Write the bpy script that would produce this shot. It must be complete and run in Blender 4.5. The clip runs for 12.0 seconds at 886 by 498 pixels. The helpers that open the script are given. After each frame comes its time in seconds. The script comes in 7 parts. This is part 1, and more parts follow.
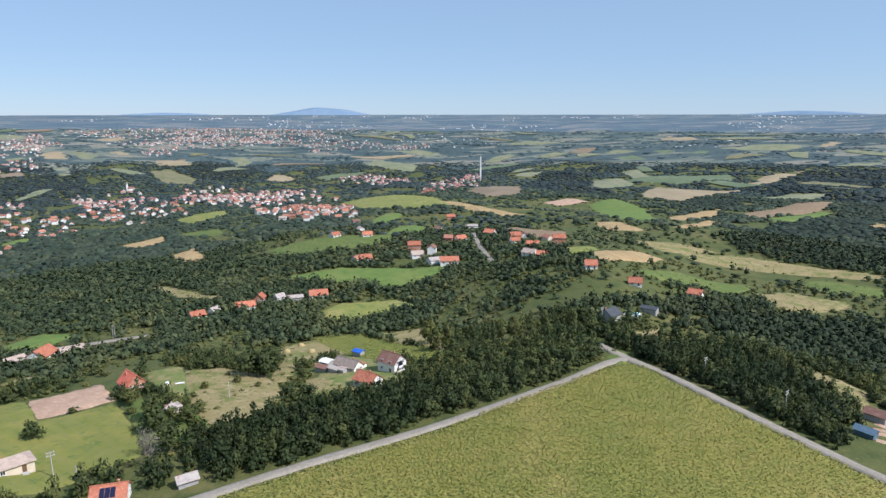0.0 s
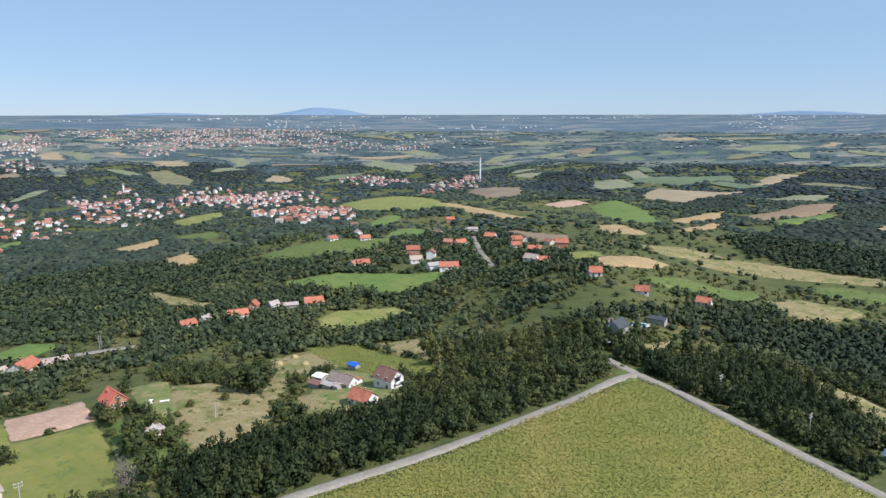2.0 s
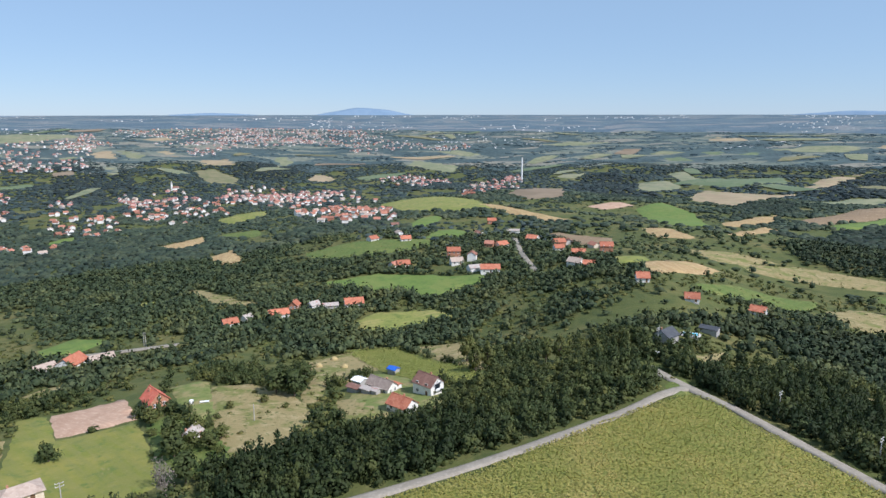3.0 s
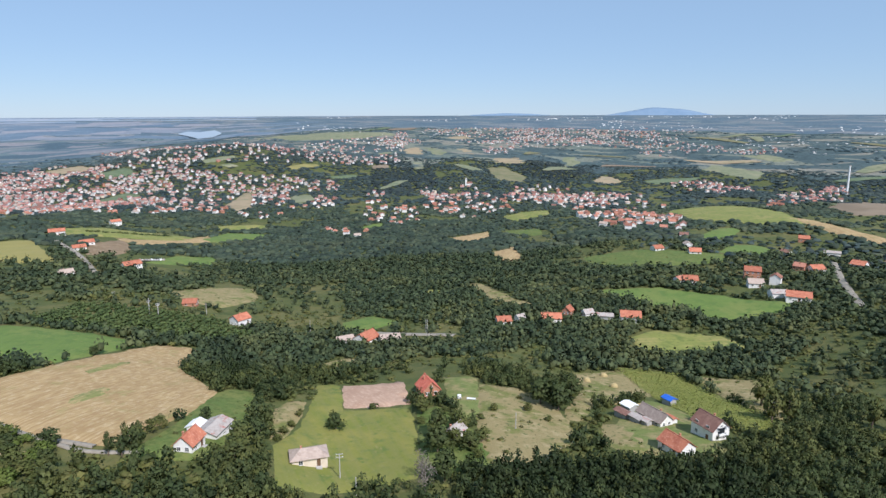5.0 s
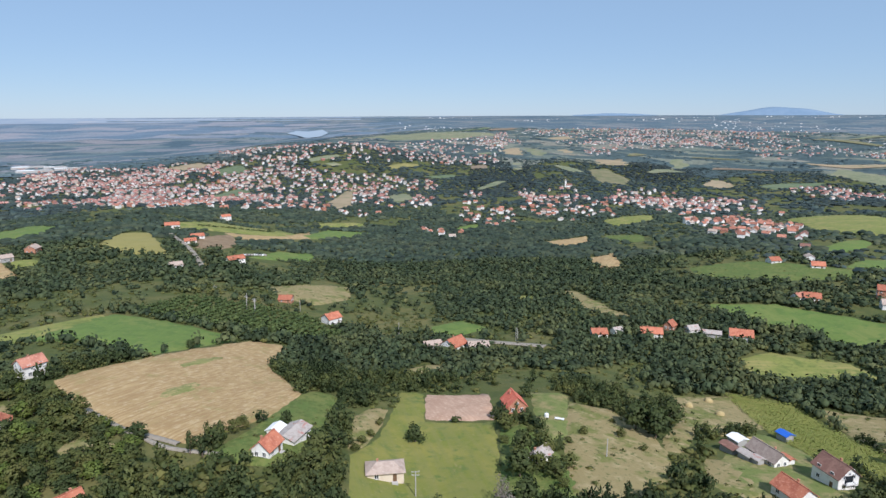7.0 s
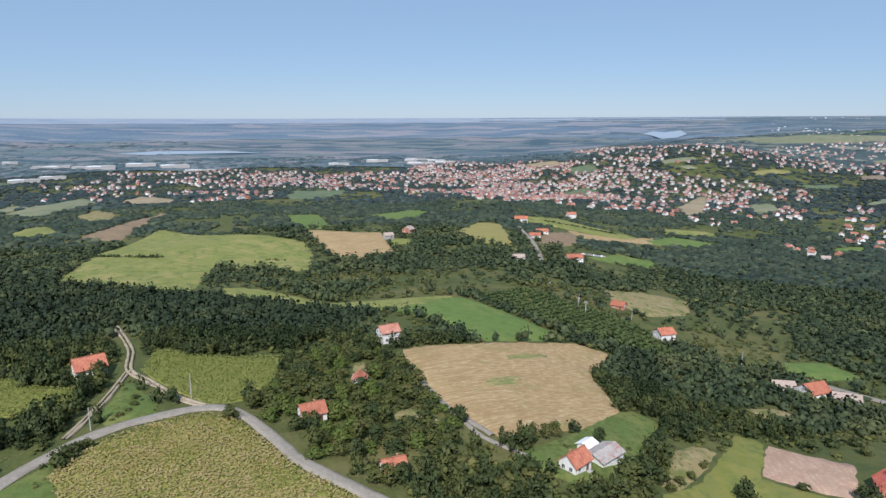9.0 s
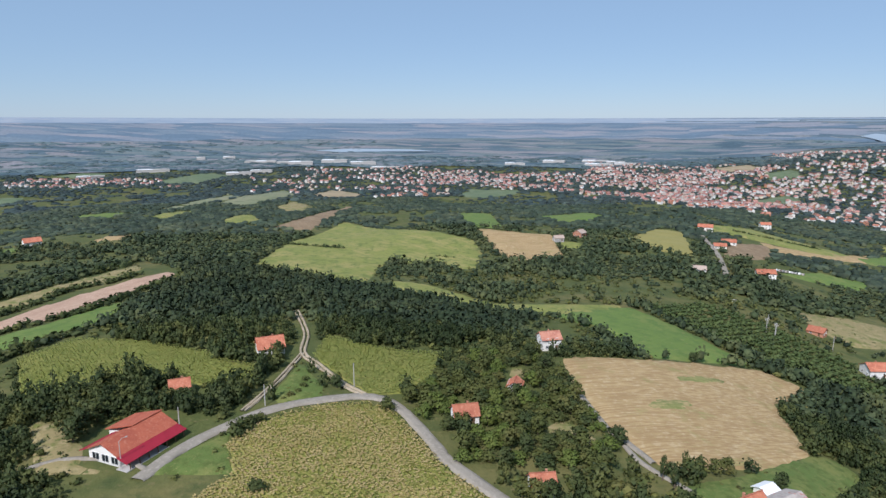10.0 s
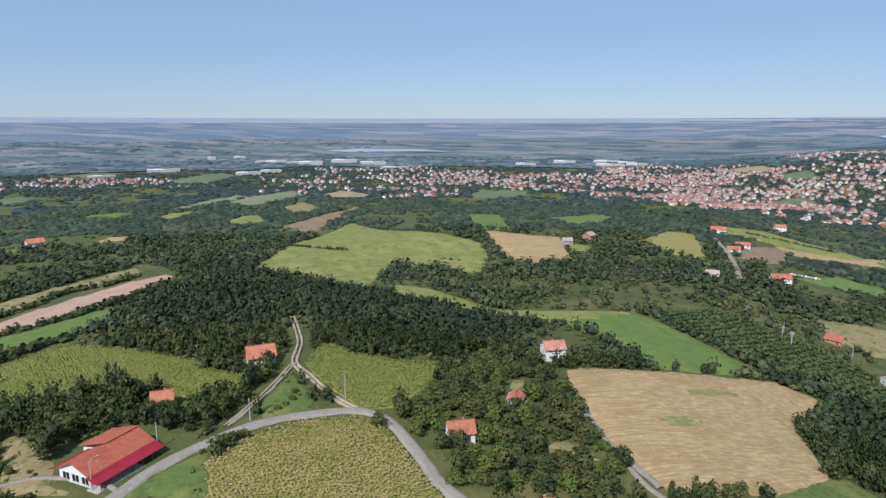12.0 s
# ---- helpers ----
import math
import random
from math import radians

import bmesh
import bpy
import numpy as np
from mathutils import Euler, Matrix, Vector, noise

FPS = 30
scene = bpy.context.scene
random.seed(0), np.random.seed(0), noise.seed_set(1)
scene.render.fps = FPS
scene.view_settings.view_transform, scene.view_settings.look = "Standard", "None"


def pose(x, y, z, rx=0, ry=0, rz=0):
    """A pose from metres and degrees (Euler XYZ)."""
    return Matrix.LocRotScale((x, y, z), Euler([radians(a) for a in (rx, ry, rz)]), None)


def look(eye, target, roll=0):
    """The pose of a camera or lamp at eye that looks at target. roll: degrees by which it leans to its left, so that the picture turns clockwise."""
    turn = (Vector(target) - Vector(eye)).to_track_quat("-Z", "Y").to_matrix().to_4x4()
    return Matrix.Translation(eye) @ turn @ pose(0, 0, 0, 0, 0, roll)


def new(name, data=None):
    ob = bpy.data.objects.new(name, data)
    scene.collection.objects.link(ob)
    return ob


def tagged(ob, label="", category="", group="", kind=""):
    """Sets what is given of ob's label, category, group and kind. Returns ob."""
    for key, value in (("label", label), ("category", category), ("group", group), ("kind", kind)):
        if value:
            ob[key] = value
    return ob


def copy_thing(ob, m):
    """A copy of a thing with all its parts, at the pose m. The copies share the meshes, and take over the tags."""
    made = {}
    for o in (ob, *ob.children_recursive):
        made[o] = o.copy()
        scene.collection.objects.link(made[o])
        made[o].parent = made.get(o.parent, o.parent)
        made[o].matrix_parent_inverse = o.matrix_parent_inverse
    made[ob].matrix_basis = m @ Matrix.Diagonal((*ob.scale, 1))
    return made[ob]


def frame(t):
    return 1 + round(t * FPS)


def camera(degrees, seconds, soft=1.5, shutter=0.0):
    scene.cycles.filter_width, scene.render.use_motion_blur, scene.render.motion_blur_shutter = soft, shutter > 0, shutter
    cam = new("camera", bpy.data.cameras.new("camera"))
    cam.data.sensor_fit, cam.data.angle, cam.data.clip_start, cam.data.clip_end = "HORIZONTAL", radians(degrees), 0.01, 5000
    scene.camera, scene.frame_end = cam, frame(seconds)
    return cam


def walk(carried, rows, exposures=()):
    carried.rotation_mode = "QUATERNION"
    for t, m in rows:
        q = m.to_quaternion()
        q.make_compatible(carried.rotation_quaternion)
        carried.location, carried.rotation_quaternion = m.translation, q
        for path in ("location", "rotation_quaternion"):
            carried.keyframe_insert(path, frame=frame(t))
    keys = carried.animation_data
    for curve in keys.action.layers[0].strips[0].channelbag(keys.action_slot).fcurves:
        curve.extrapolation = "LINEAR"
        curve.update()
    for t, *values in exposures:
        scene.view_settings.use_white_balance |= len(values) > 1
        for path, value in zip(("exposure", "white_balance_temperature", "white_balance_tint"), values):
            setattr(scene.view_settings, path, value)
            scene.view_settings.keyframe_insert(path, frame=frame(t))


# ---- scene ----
from mathutils.geometry import delaunay_2d_cdt

cam = camera(69.92, 12.0, soft=1.5)
TILT, LEAN = -11.82, 0.00
EYE = 95.0
KELVIN, TINT = 5800, 17
ROWS = [
    (0, -0.0, -0.0, 0.0, 0.0),
    (0.5, 0.25, 3.28, 0.38, 0.05),
    (1, 0.33, 6.48, 0.7, 0.05),
    (1.5, 0.21, 9.49, 0.85, -0.01),
    (2, 0.04, 12.45, 0.9, -0.05),
    (2.5, -0.32, 15.37, 0.92, -0.04),
    (2.7, -0.51, 16.54, 0.94, 1.25),
    (3.1, -1.26, 18.82, 1.05, 4.2),
    (3.6, -2.19, 21.67, 1.2, 5.6),
    (4.1, -3.12, 24.52, 1.34, 7.0),
    (4.3, -3.5, 25.66, 1.4, 10.13),
    (4.5, -3.74, 26.84, 1.47, 16.2),
    (4.7, -3.95, 28.02, 1.55, 22.43),
    (5, -4.22, 29.78, 1.67, 28.99),
    (5.3, -4.46, 31.5, 1.79, 34.45),
    (5.5, -4.65, 32.59, 1.86, 36.65),
    (6, -5.23, 35.1, 1.98, 36.85),
    (6.5, -6.12, 37.51, 2.05, 36.82),
    (7, -7.56, 39.83, 2.09, 37.93),
    (7.1, -7.87, 40.29, 2.1, 40.56),
    (7.3, -8.5, 41.19, 2.13, 47.2),
    (7.5, -9.14, 42.08, 2.17, 54.42),
    (7.7, -9.8, 42.96, 2.22, 60.35),
    (8.1, -11.1, 44.44, 2.24, 66.0),
    (8.6, -12.73, 46.29, 2.28, 67.3),
    (9.0, -14.03, 47.77, 2.31, 68.8),
    (9.3, -15.0, 48.89, 2.33, 73.3),
    (9.5, -15.85, 49.62, 2.35, 76.9),
    (9.9, -17.66, 51.09, 2.4, 83.7),
    (10, -18.12, 51.44, 2.4, 84.58),
    (10.5, -20.46, 53.07, 2.41, 85.52),
    (11, -22.79, 54.39, 2.35, 85.62),
    (11.5, -25.19, 55.51, 2.31, 85.59),
    (12, -27.58, 56.55, 2.24, 85.61),
]
walk(cam, [(t, pose(x, y, EYE + z, 90 + TILT, LEAN, yaw)) for t, x, y, z, yaw in ROWS], [(0, 0.42, KELVIN, TINT), (3, 0.42, KELVIN, TINT), (9, 0.22, KELVIN, TINT), (12, 0.20, KELVIN, TINT)])

# ---- light: late-summer midday sun behind and to the right of the first view ----
SUN_TURN, SUN_HIGH = -119.0, 47.0
world = bpy.data.worlds.new("sky")
scene.world = world
world.use_nodes = True
wn = world.node_tree.nodes
sky = wn.new("ShaderNodeTexSky")
sky.sky_type, sky.sun_disc = "NISHITA", False
sky.sun_elevation, sky.sun_rotation = radians(SUN_HIGH), radians(-SUN_TURN)
sky.altitude, sky.air_density, sky.dust_density, sky.ozone_density = 200, 0.8, 0.1, 2.0
wn["Background"].inputs["Strength"].default_value = 0.089
haze = wn.new("ShaderNodeMix")  # the even summer haze that fills the whole sky
haze.data_type = "RGBA"
haze.inputs[0].default_value = 0.68
haze.inputs[7].default_value = (3.3, 4.75, 5.8, 1)
world.node_tree.links.new(sky.outputs[0], haze.inputs[6])
world.node_tree.links.new(haze.outputs[2], wn["Background"].inputs["Color"])
sun = new("sun", bpy.data.lights.new("sun", "SUN"))
sun.data.energy, sun.data.angle, sun.data.color = 4.1, radians(0.6), (1.0, 0.94, 0.84)
toward = Vector((-math.sin(radians(SUN_TURN)) * math.cos(radians(SUN_HIGH)), math.cos(radians(SUN_TURN)) * math.cos(radians(SUN_HIGH)), math.sin(radians(SUN_HIGH))))
sun.matrix_world = look(toward * 500, (0, 0, 0))

# ---- materials ----
def material(name, *layers, rough=0.9, metal=0.0, bump=0.0, bump_scale=1.0, island=0.0, per_object=0.0, rows=None, through_light=0.0, tint=0.0):
    """A base colour, then layers (colour, scale of its patches in metres, low, high) laid over it by noise. island, per_object: how much
    the brightness varies from piece to piece. rows: (spacing, degrees, colour, strength) of crop rows or furrows.
    tint: how much the hue and brightness vary from tree to tree."""
    m = bpy.data.materials.new(name)
    m.use_nodes = True
    nt = m.node_tree
    n, link = nt.nodes, nt.links.new
    out = n["Principled BSDF"]
    out.inputs["Roughness"].default_value, out.inputs["Metallic"].default_value = rough, metal
    out.inputs["Specular IOR Level"].default_value = 0.25
    geo = n.new("ShaderNodeNewGeometry")
    col = n.new("ShaderNodeRGB")
    col.outputs[0].default_value = (*layers[0], 1)
    last = col.outputs[0]

    def mix(a, b, fac, how="MIX"):
        x = n.new("ShaderNodeMix")
        x.data_type, x.blend_type = "RGBA", how
        if isinstance(fac, float):
            x.inputs[0].default_value = fac
        else:
            link(fac, x.inputs[0])
        link(a, x.inputs[6])
        if isinstance(b, tuple):
            x.inputs[7].default_value = (*b, 1)
        else:
            link(b, x.inputs[7])
        return x.outputs[2]

    for i, (colour, size, low, high) in enumerate(layers[1:]):
        t = n.new("ShaderNodeTexNoise")
        t.inputs["Scale"].default_value, t.inputs["Detail"].default_value, t.inputs["Roughness"].default_value = 1.0 / size, 4, 0.62
        shift = n.new("ShaderNodeVectorMath")
        shift.inputs[1].default_value = (17.3 * i, 5.1 * i, 3.7 * i)
        link(geo.outputs["Position"], shift.inputs[0])
        link(shift.outputs[0], t.inputs["Vector"])
        ramp = n.new("ShaderNodeMapRange")
        ramp.inputs[1].default_value, ramp.inputs[2].default_value = low, high
        link(t.outputs["Fac"], ramp.inputs[0])
        last = mix(last, colour, ramp.outputs[0])
    if rows:
        spacing, degrees, colour, strength = rows
        turned = n.new("ShaderNodeMapping")
        turned.vector_type = "TEXTURE"
        turned.inputs["Rotation"].default_value = (0, 0, radians(degrees))
        turned.inputs["Scale"].default_value = (spacing * 38, spacing, spacing)
        link(geo.outputs["Position"], turned.inputs["Vector"])
        w = n.new("ShaderNodeTexNoise")
        w.inputs["Scale"].default_value, w.inputs["Detail"].default_value = 0.9, 5
        link(turned.outputs[0], w.inputs["Vector"])
        sharp = n.new("ShaderNodeMapRange")
        sharp.inputs[1].default_value, sharp.inputs[2].default_value = 0.42, 0.58
        link(w.outputs["Fac"], sharp.inputs[0])
        f = n.new("ShaderNodeMath")
        f.operation = "MULTIPLY"
        f.inputs[1].default_value = strength
        link(sharp.outputs[0], f.inputs[0])
        last = mix(last, colour, f.outputs[0])
    for amount, node, socket in ((island, "ShaderNodeNewGeometry", "Random Per Island"), (per_object, "ShaderNodeObjectInfo", "Random")):
        if amount:
            src = n.new(node)
            v = n.new("ShaderNodeMapRange")
            v.inputs[3].default_value, v.inputs[4].default_value = 1 - amount, 1 + amount
            link(src.outputs[socket], v.inputs[0])
            hsv = n.new("ShaderNodeHueSaturation")
            link(v.outputs[0], hsv.inputs["Value"])
            link(last, hsv.inputs["Color"])
            last = hsv.outputs[0]
    if tint:
        src = n.new("ShaderNodeAttribute")
        src.attribute_name = "tint"
        v = n.new("ShaderNodeMapRange")
        v.inputs[3].default_value, v.inputs[4].default_value = 1 - tint, 1 + tint
        link(src.outputs["Fac"], v.inputs[0])
        h = n.new("ShaderNodeMapRange")
        h.inputs[3].default_value, h.inputs[4].default_value = 0.5 + 0.03 * tint, 0.5 - 0.085 * tint
        link(src.outputs["Fac"], h.inputs[0])
        hsv = n.new("ShaderNodeHueSaturation")
        link(h.outputs[0], hsv.inputs["Hue"])
        link(v.outputs[0], hsv.inputs["Value"])
        link(last, hsv.inputs["Color"])
        last = hsv.outputs[0]
    link(last, out.inputs["Base Color"])
    if bump:
        t = n.new("ShaderNodeTexNoise")
        t.inputs["Scale"].default_value, t.inputs["Detail"].default_value = 1.0 / bump_scale, 6
        link(geo.outputs["Position"], t.inputs["Vector"])
        b = n.new("ShaderNodeBump")
        b.inputs["Strength"].default_value, b.inputs["Distance"].default_value = bump, bump_scale * 0.5
        link(t.outputs["Fac"], b.inputs["Height"])
        link(b.outputs[0], out.inputs["Normal"])
    if through_light:
        tr = n.new("ShaderNodeBsdfTranslucent")
        link(last, tr.inputs["Color"])
        add = n.new("ShaderNodeMixShader")
        add.inputs[0].default_value = through_light
        link(out.outputs[0], add.inputs[1])
        link(tr.outputs[0], add.inputs[2])
        link(add.outputs[0], n["Material Output"].inputs["Surface"])
    return m


def parcels(name, size, colours, stretch=2.2, grain=0.3, turn=0.0):
    """Farmland seen from afar: plots of that size, each with one of the colours, under a fine uneven grain."""
    m = material(name, colours[0])
    nt = m.node_tree
    n, link = nt.nodes, nt.links.new
    geo = n.new("ShaderNodeNewGeometry")
    lie = n.new("ShaderNodeMapping")
    lie.vector_type = "TEXTURE"
    lie.inputs["Rotation"].default_value = (0, 0, radians(turn))
    lie.inputs["Scale"].default_value = (size * stretch, size, 1e6)
    link(geo.outputs["Position"], lie.inputs["Vector"])
    bend = n.new("ShaderNodeTexNoise")
    bend.inputs["Scale"].default_value, bend.inputs["Detail"].default_value = 0.4, 2
    link(lie.outputs[0], bend.inputs["Vector"])
    push = n.new("ShaderNodeVectorMath")
    push.operation = "MULTIPLY_ADD"
    push.inputs[1].default_value = (0.8, 0.8, 0)
    link(bend.outputs["Color"], push.inputs[0])
    link(lie.outputs[0], push.inputs[2])
    cells = n.new("ShaderNodeTexVoronoi")
    cells.inputs["Scale"].default_value = 1.0
    link(push.outputs[0], cells.inputs["Vector"])
    split = n.new("ShaderNodeSeparateColor")
    link(cells.outputs["Color"], split.inputs[0])
    ramp = n.new("ShaderNodeValToRGB")
    ramp.color_ramp.interpolation = "CONSTANT"
    while len(ramp.color_ramp.elements) < len(colours):
        ramp.color_ramp.elements.new(0.5)
    for i, c in enumerate(colours):
        ramp.color_ramp.elements[i].position = i / len(colours)
        ramp.color_ramp.elements[i].color = (*c, 1)
    link(split.outputs[0], ramp.inputs[0])
    fine = n.new("ShaderNodeTexNoise")
    fine.inputs["Scale"].default_value, fine.inputs["Detail"].default_value = 5.0 / size, 5
    link(geo.outputs["Position"], fine.inputs["Vector"])
    bright = n.new("ShaderNodeMapRange")
    bright.inputs[1].default_value, bright.inputs[2].default_value = 0.3, 0.7
    bright.inputs[3].default_value, bright.inputs[4].default_value = 1 - grain, 1 + grain
    link(fine.outputs["Fac"], bright.inputs[0])
    hsv = n.new("ShaderNodeHueSaturation")
    link(bright.outputs[0], hsv.inputs["Value"])
    link(ramp.outputs[0], hsv.inputs["Color"])
    link(hsv.outputs[0], n["Principled BSDF"].inputs["Base Color"])
    return m


GROUND = material("grassy earth", (0.086, 0.10, 0.028), ((0.145, 0.132, 0.046), 38, 0.45, 0.65), ((0.056, 0.075, 0.022), 7, 0.45, 0.7), ((0.18, 0.15, 0.066), 2.2, 0.6, 0.8), bump=0.5, bump_scale=1.5)
FIELD = {
    "soil": material("bare reddish earth", (0.47, 0.315, 0.22), ((0.39, 0.25, 0.17), 7, 0.45, 0.60), ((0.53, 0.39, 0.28), 1.2, 0.5, 0.66), bump=0.5, bump_scale=0.6, rows=(0.7, 150, (0.37, 0.235, 0.16), 0.5)),
    "lawn": material("mown grass", (0.168, 0.184, 0.036), ((0.225, 0.212, 0.050), 12, 0.45, 0.62), ((0.115, 0.152, 0.036), 4, 0.5, 0.66), ((0.235, 0.215, 0.075), 1.2, 0.58, 0.70), bump=0.4, bump_scale=0.7, rows=(1.5, 142, (0.20, 0.195, 0.06), 0.5)),
    "green": material("green crop", (0.128, 0.188, 0.042), ((0.165, 0.20, 0.052), 25, 0.46, 0.6), ((0.098, 0.155, 0.036), 6, 0.5, 0.62), ((0.21, 0.21, 0.07), 2, 0.6, 0.72), bump=0.3, bump_scale=1.0, rows=(2.0, 130, (0.105, 0.16, 0.038), 0.45)),
    "hay": material("yellow-green meadow", (0.225, 0.235, 0.06), ((0.30, 0.265, 0.09), 22, 0.47, 0.58), ((0.13, 0.165, 0.04), 7, 0.52, 0.62), ((0.09, 0.12, 0.032), 2.5, 0.58, 0.68), bump=0.4, bump_scale=1.2, rows=(2.6, 35, (0.165, 0.19, 0.048), 0.5)),
    "dry": material("dry meadow", (0.268, 0.216, 0.098), ((0.155, 0.165, 0.046), 10, 0.50, 0.60), ((0.34, 0.275, 0.14), 4, 0.53, 0.66), ((0.095, 0.118, 0.033), 1.8, 0.57, 0.66), bump=0.5, bump_scale=1.0),
    "stubble": material("straw stubble", (0.43, 0.31, 0.15), ((0.36, 0.255, 0.118), 16, 0.45, 0.62), ((0.49, 0.375, 0.21), 2.2, 0.5, 0.64), ((0.27, 0.245, 0.09), 13, 0.57, 0.70), bump=0.4, bump_scale=0.5, rows=(0.7, 103, (0.30, 0.195, 0.09), 0.8)),
    "plough": material("ploughed earth", (0.26, 0.185, 0.11), ((0.20, 0.14, 0.08), 18, 0.4, 0.65), ((0.33, 0.25, 0.15), 4, 0.5, 0.7), bump=0.5, bump_scale=1.0, rows=(3, 20, (0.2, 0.14, 0.085), 0.4)),
    "yellow": material("ripe yellow crop", (0.29, 0.252, 0.088), ((0.25, 0.225, 0.078), 20, 0.4, 0.65), ((0.2, 0.2, 0.05), 5, 0.55, 0.75), bump=0.3, bump_scale=1.0, rows=(5, 70, (0.24, 0.21, 0.05), 0.4)),
    "corn": material("ripening maize", (0.235, 0.235, 0.055), ((0.29, 0.265, 0.078), 16, 0.45, 0.65), ((0.19, 0.21, 0.046), 3, 0.45, 0.7), bump=0.5, bump_scale=0.9),
    "weeds": material("weedy stubble", (0.43, 0.315, 0.155), ((0.26, 0.24, 0.09), 5, 0.42, 0.58), ((0.17, 0.19, 0.058), 2.0, 0.5, 0.62), bump=0.4, bump_scale=0.5, rows=(0.9, 103, (0.17, 0.19, 0.058), 0.8)),
    "yard": material("yard grass", (0.155, 0.185, 0.052), ((0.27, 0.225, 0.10), 6, 0.45, 0.62), ((0.115, 0.145, 0.04), 2, 0.5, 0.7), bump=0.4, bump_scale=0.8),
    "grass": material("rough grass", (0.105, 0.15, 0.035), ((0.165, 0.18, 0.05), 9, 0.45, 0.65), ((0.085, 0.115, 0.026), 2.4, 0.48, 0.62), ((0.20, 0.20, 0.065), 0.9, 0.58, 0.7), bump=0.5, bump_scale=0.6),
}
# Crop colours dulled for fields past 1000 m, haze put into them.
HAZED_FIELD = {
    "hay": material("hazed far meadows", (0.195, 0.208, 0.118), ((0.24, 0.232, 0.14), 60, 0.45, 0.62), ((0.125, 0.152, 0.085), 18, 0.5, 0.66)),
    "green": material("hazed far green crops", (0.120, 0.158, 0.085), ((0.15, 0.178, 0.098), 45, 0.46, 0.6), ((0.098, 0.135, 0.065), 14, 0.5, 0.62)),
    "stubble": material("hazed far straw stubble", (0.34, 0.265, 0.165), ((0.285, 0.22, 0.135), 40, 0.45, 0.62), ((0.24, 0.22, 0.12), 22, 0.52, 0.64)),
    "plough": material("hazed far ploughed earth", (0.24, 0.185, 0.125), ((0.19, 0.145, 0.095), 40, 0.4, 0.62)),
    "yellow": material("hazed far ripe crops", (0.26, 0.23, 0.08), ((0.21, 0.195, 0.07), 30, 0.45, 0.62)),
    "dry": material("hazed far dry grass", (0.21, 0.185, 0.10), ((0.13, 0.145, 0.065), 20, 0.42, 0.62)),
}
ASPHALT = material("worn grey asphalt", (0.295, 0.262, 0.212), ((0.255, 0.225, 0.178), 3, 0.42, 0.6), ((0.355, 0.315, 0.26), 0.8, 0.52, 0.68), bump=0.2, bump_scale=0.3)
DIRT = material("pale dirt", (0.40, 0.33, 0.235), ((0.30, 0.24, 0.15), 2.5, 0.45, 0.65), ((0.14, 0.15, 0.05), 1.6, 0.6, 0.72), bump=0.5, bump_scale=0.5)
LEAF = material("leaves", (0.056, 0.080, 0.025), ((0.098, 0.116, 0.032), 21, 0.48, 0.62), ((0.043, 0.066, 0.023), 7, 0.45, 0.65), rough=0.7, island=0.27, through_light=0.28, tint=0.45)
LEAF_LIGHT = material("light leaves", (0.092, 0.112, 0.030), ((0.125, 0.13, 0.038), 9, 0.45, 0.62), ((0.066, 0.092, 0.026), 3, 0.5, 0.66), rough=0.7, island=0.16, through_light=0.25, tint=0.42)
LEAF_FRESH = material("fresh green leaves", (0.115, 0.165, 0.034), ((0.15, 0.19, 0.045), 6, 0.45, 0.62), ((0.085, 0.13, 0.028), 2, 0.5, 0.66), rough=0.7, island=0.2, through_light=0.28, tint=0.42)
# Haze is mixed into the next three leaf colours, bluer with distance.
LEAF_THIN_HAZE = material("haze-tinted woods beyond the valley", (0.036, 0.055, 0.033), ((0.060, 0.076, 0.040), 55, 0.46, 0.62), ((0.028, 0.045, 0.030), 12, 0.45, 0.65), rough=0.78, island=0.26, tint=0.42)
LEAF_FAR_HAZE = material("haze-tinted distant woods", (0.033, 0.051, 0.049), ((0.050, 0.066, 0.053), 70, 0.45, 0.62), ((0.027, 0.043, 0.045), 14, 0.45, 0.66), rough=0.8, island=0.28, tint=0.4)
LEAF_HAZE = material("haze-blued far woods", (0.066, 0.100, 0.105), ((0.09, 0.12, 0.12), 120, 0.45, 0.62), ((0.052, 0.085, 0.098), 40, 0.45, 0.66), rough=0.9, island=0.22)
# Near leaf colour, darker and with a trace of distance blue mixed in.
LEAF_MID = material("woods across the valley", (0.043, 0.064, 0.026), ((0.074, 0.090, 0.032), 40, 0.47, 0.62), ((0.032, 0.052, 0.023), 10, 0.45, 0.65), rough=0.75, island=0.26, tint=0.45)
RED_TILE = material("bright red roof tiles", (0.60, 0.16, 0.10), ((0.50, 0.12, 0.078), 2.2, 0.45, 0.62), ((0.64, 0.25, 0.17), 0.6, 0.52, 0.68), rough=0.75, bump=0.2, bump_scale=0.3)
HALL_TILE = material("orange-red tiles of the hall", (0.40, 0.112, 0.062), ((0.33, 0.085, 0.05), 2.5, 0.45, 0.62), ((0.45, 0.17, 0.105), 0.6, 0.55, 0.68), rough=0.85, bump=0.2, bump_scale=0.3)
# Two backdrop colours with haze painted in, the palest for the outer rings.
PALE_DISTANCE = material("palest hazed distance", (0.27, 0.32, 0.375), ((0.23, 0.285, 0.35), 200, 0.48, 0.6), ((0.33, 0.345, 0.375), 150, 0.55, 0.64))
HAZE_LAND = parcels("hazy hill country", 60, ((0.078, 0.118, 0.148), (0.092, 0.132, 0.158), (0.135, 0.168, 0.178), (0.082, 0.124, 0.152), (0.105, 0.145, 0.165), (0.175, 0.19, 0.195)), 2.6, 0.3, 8)
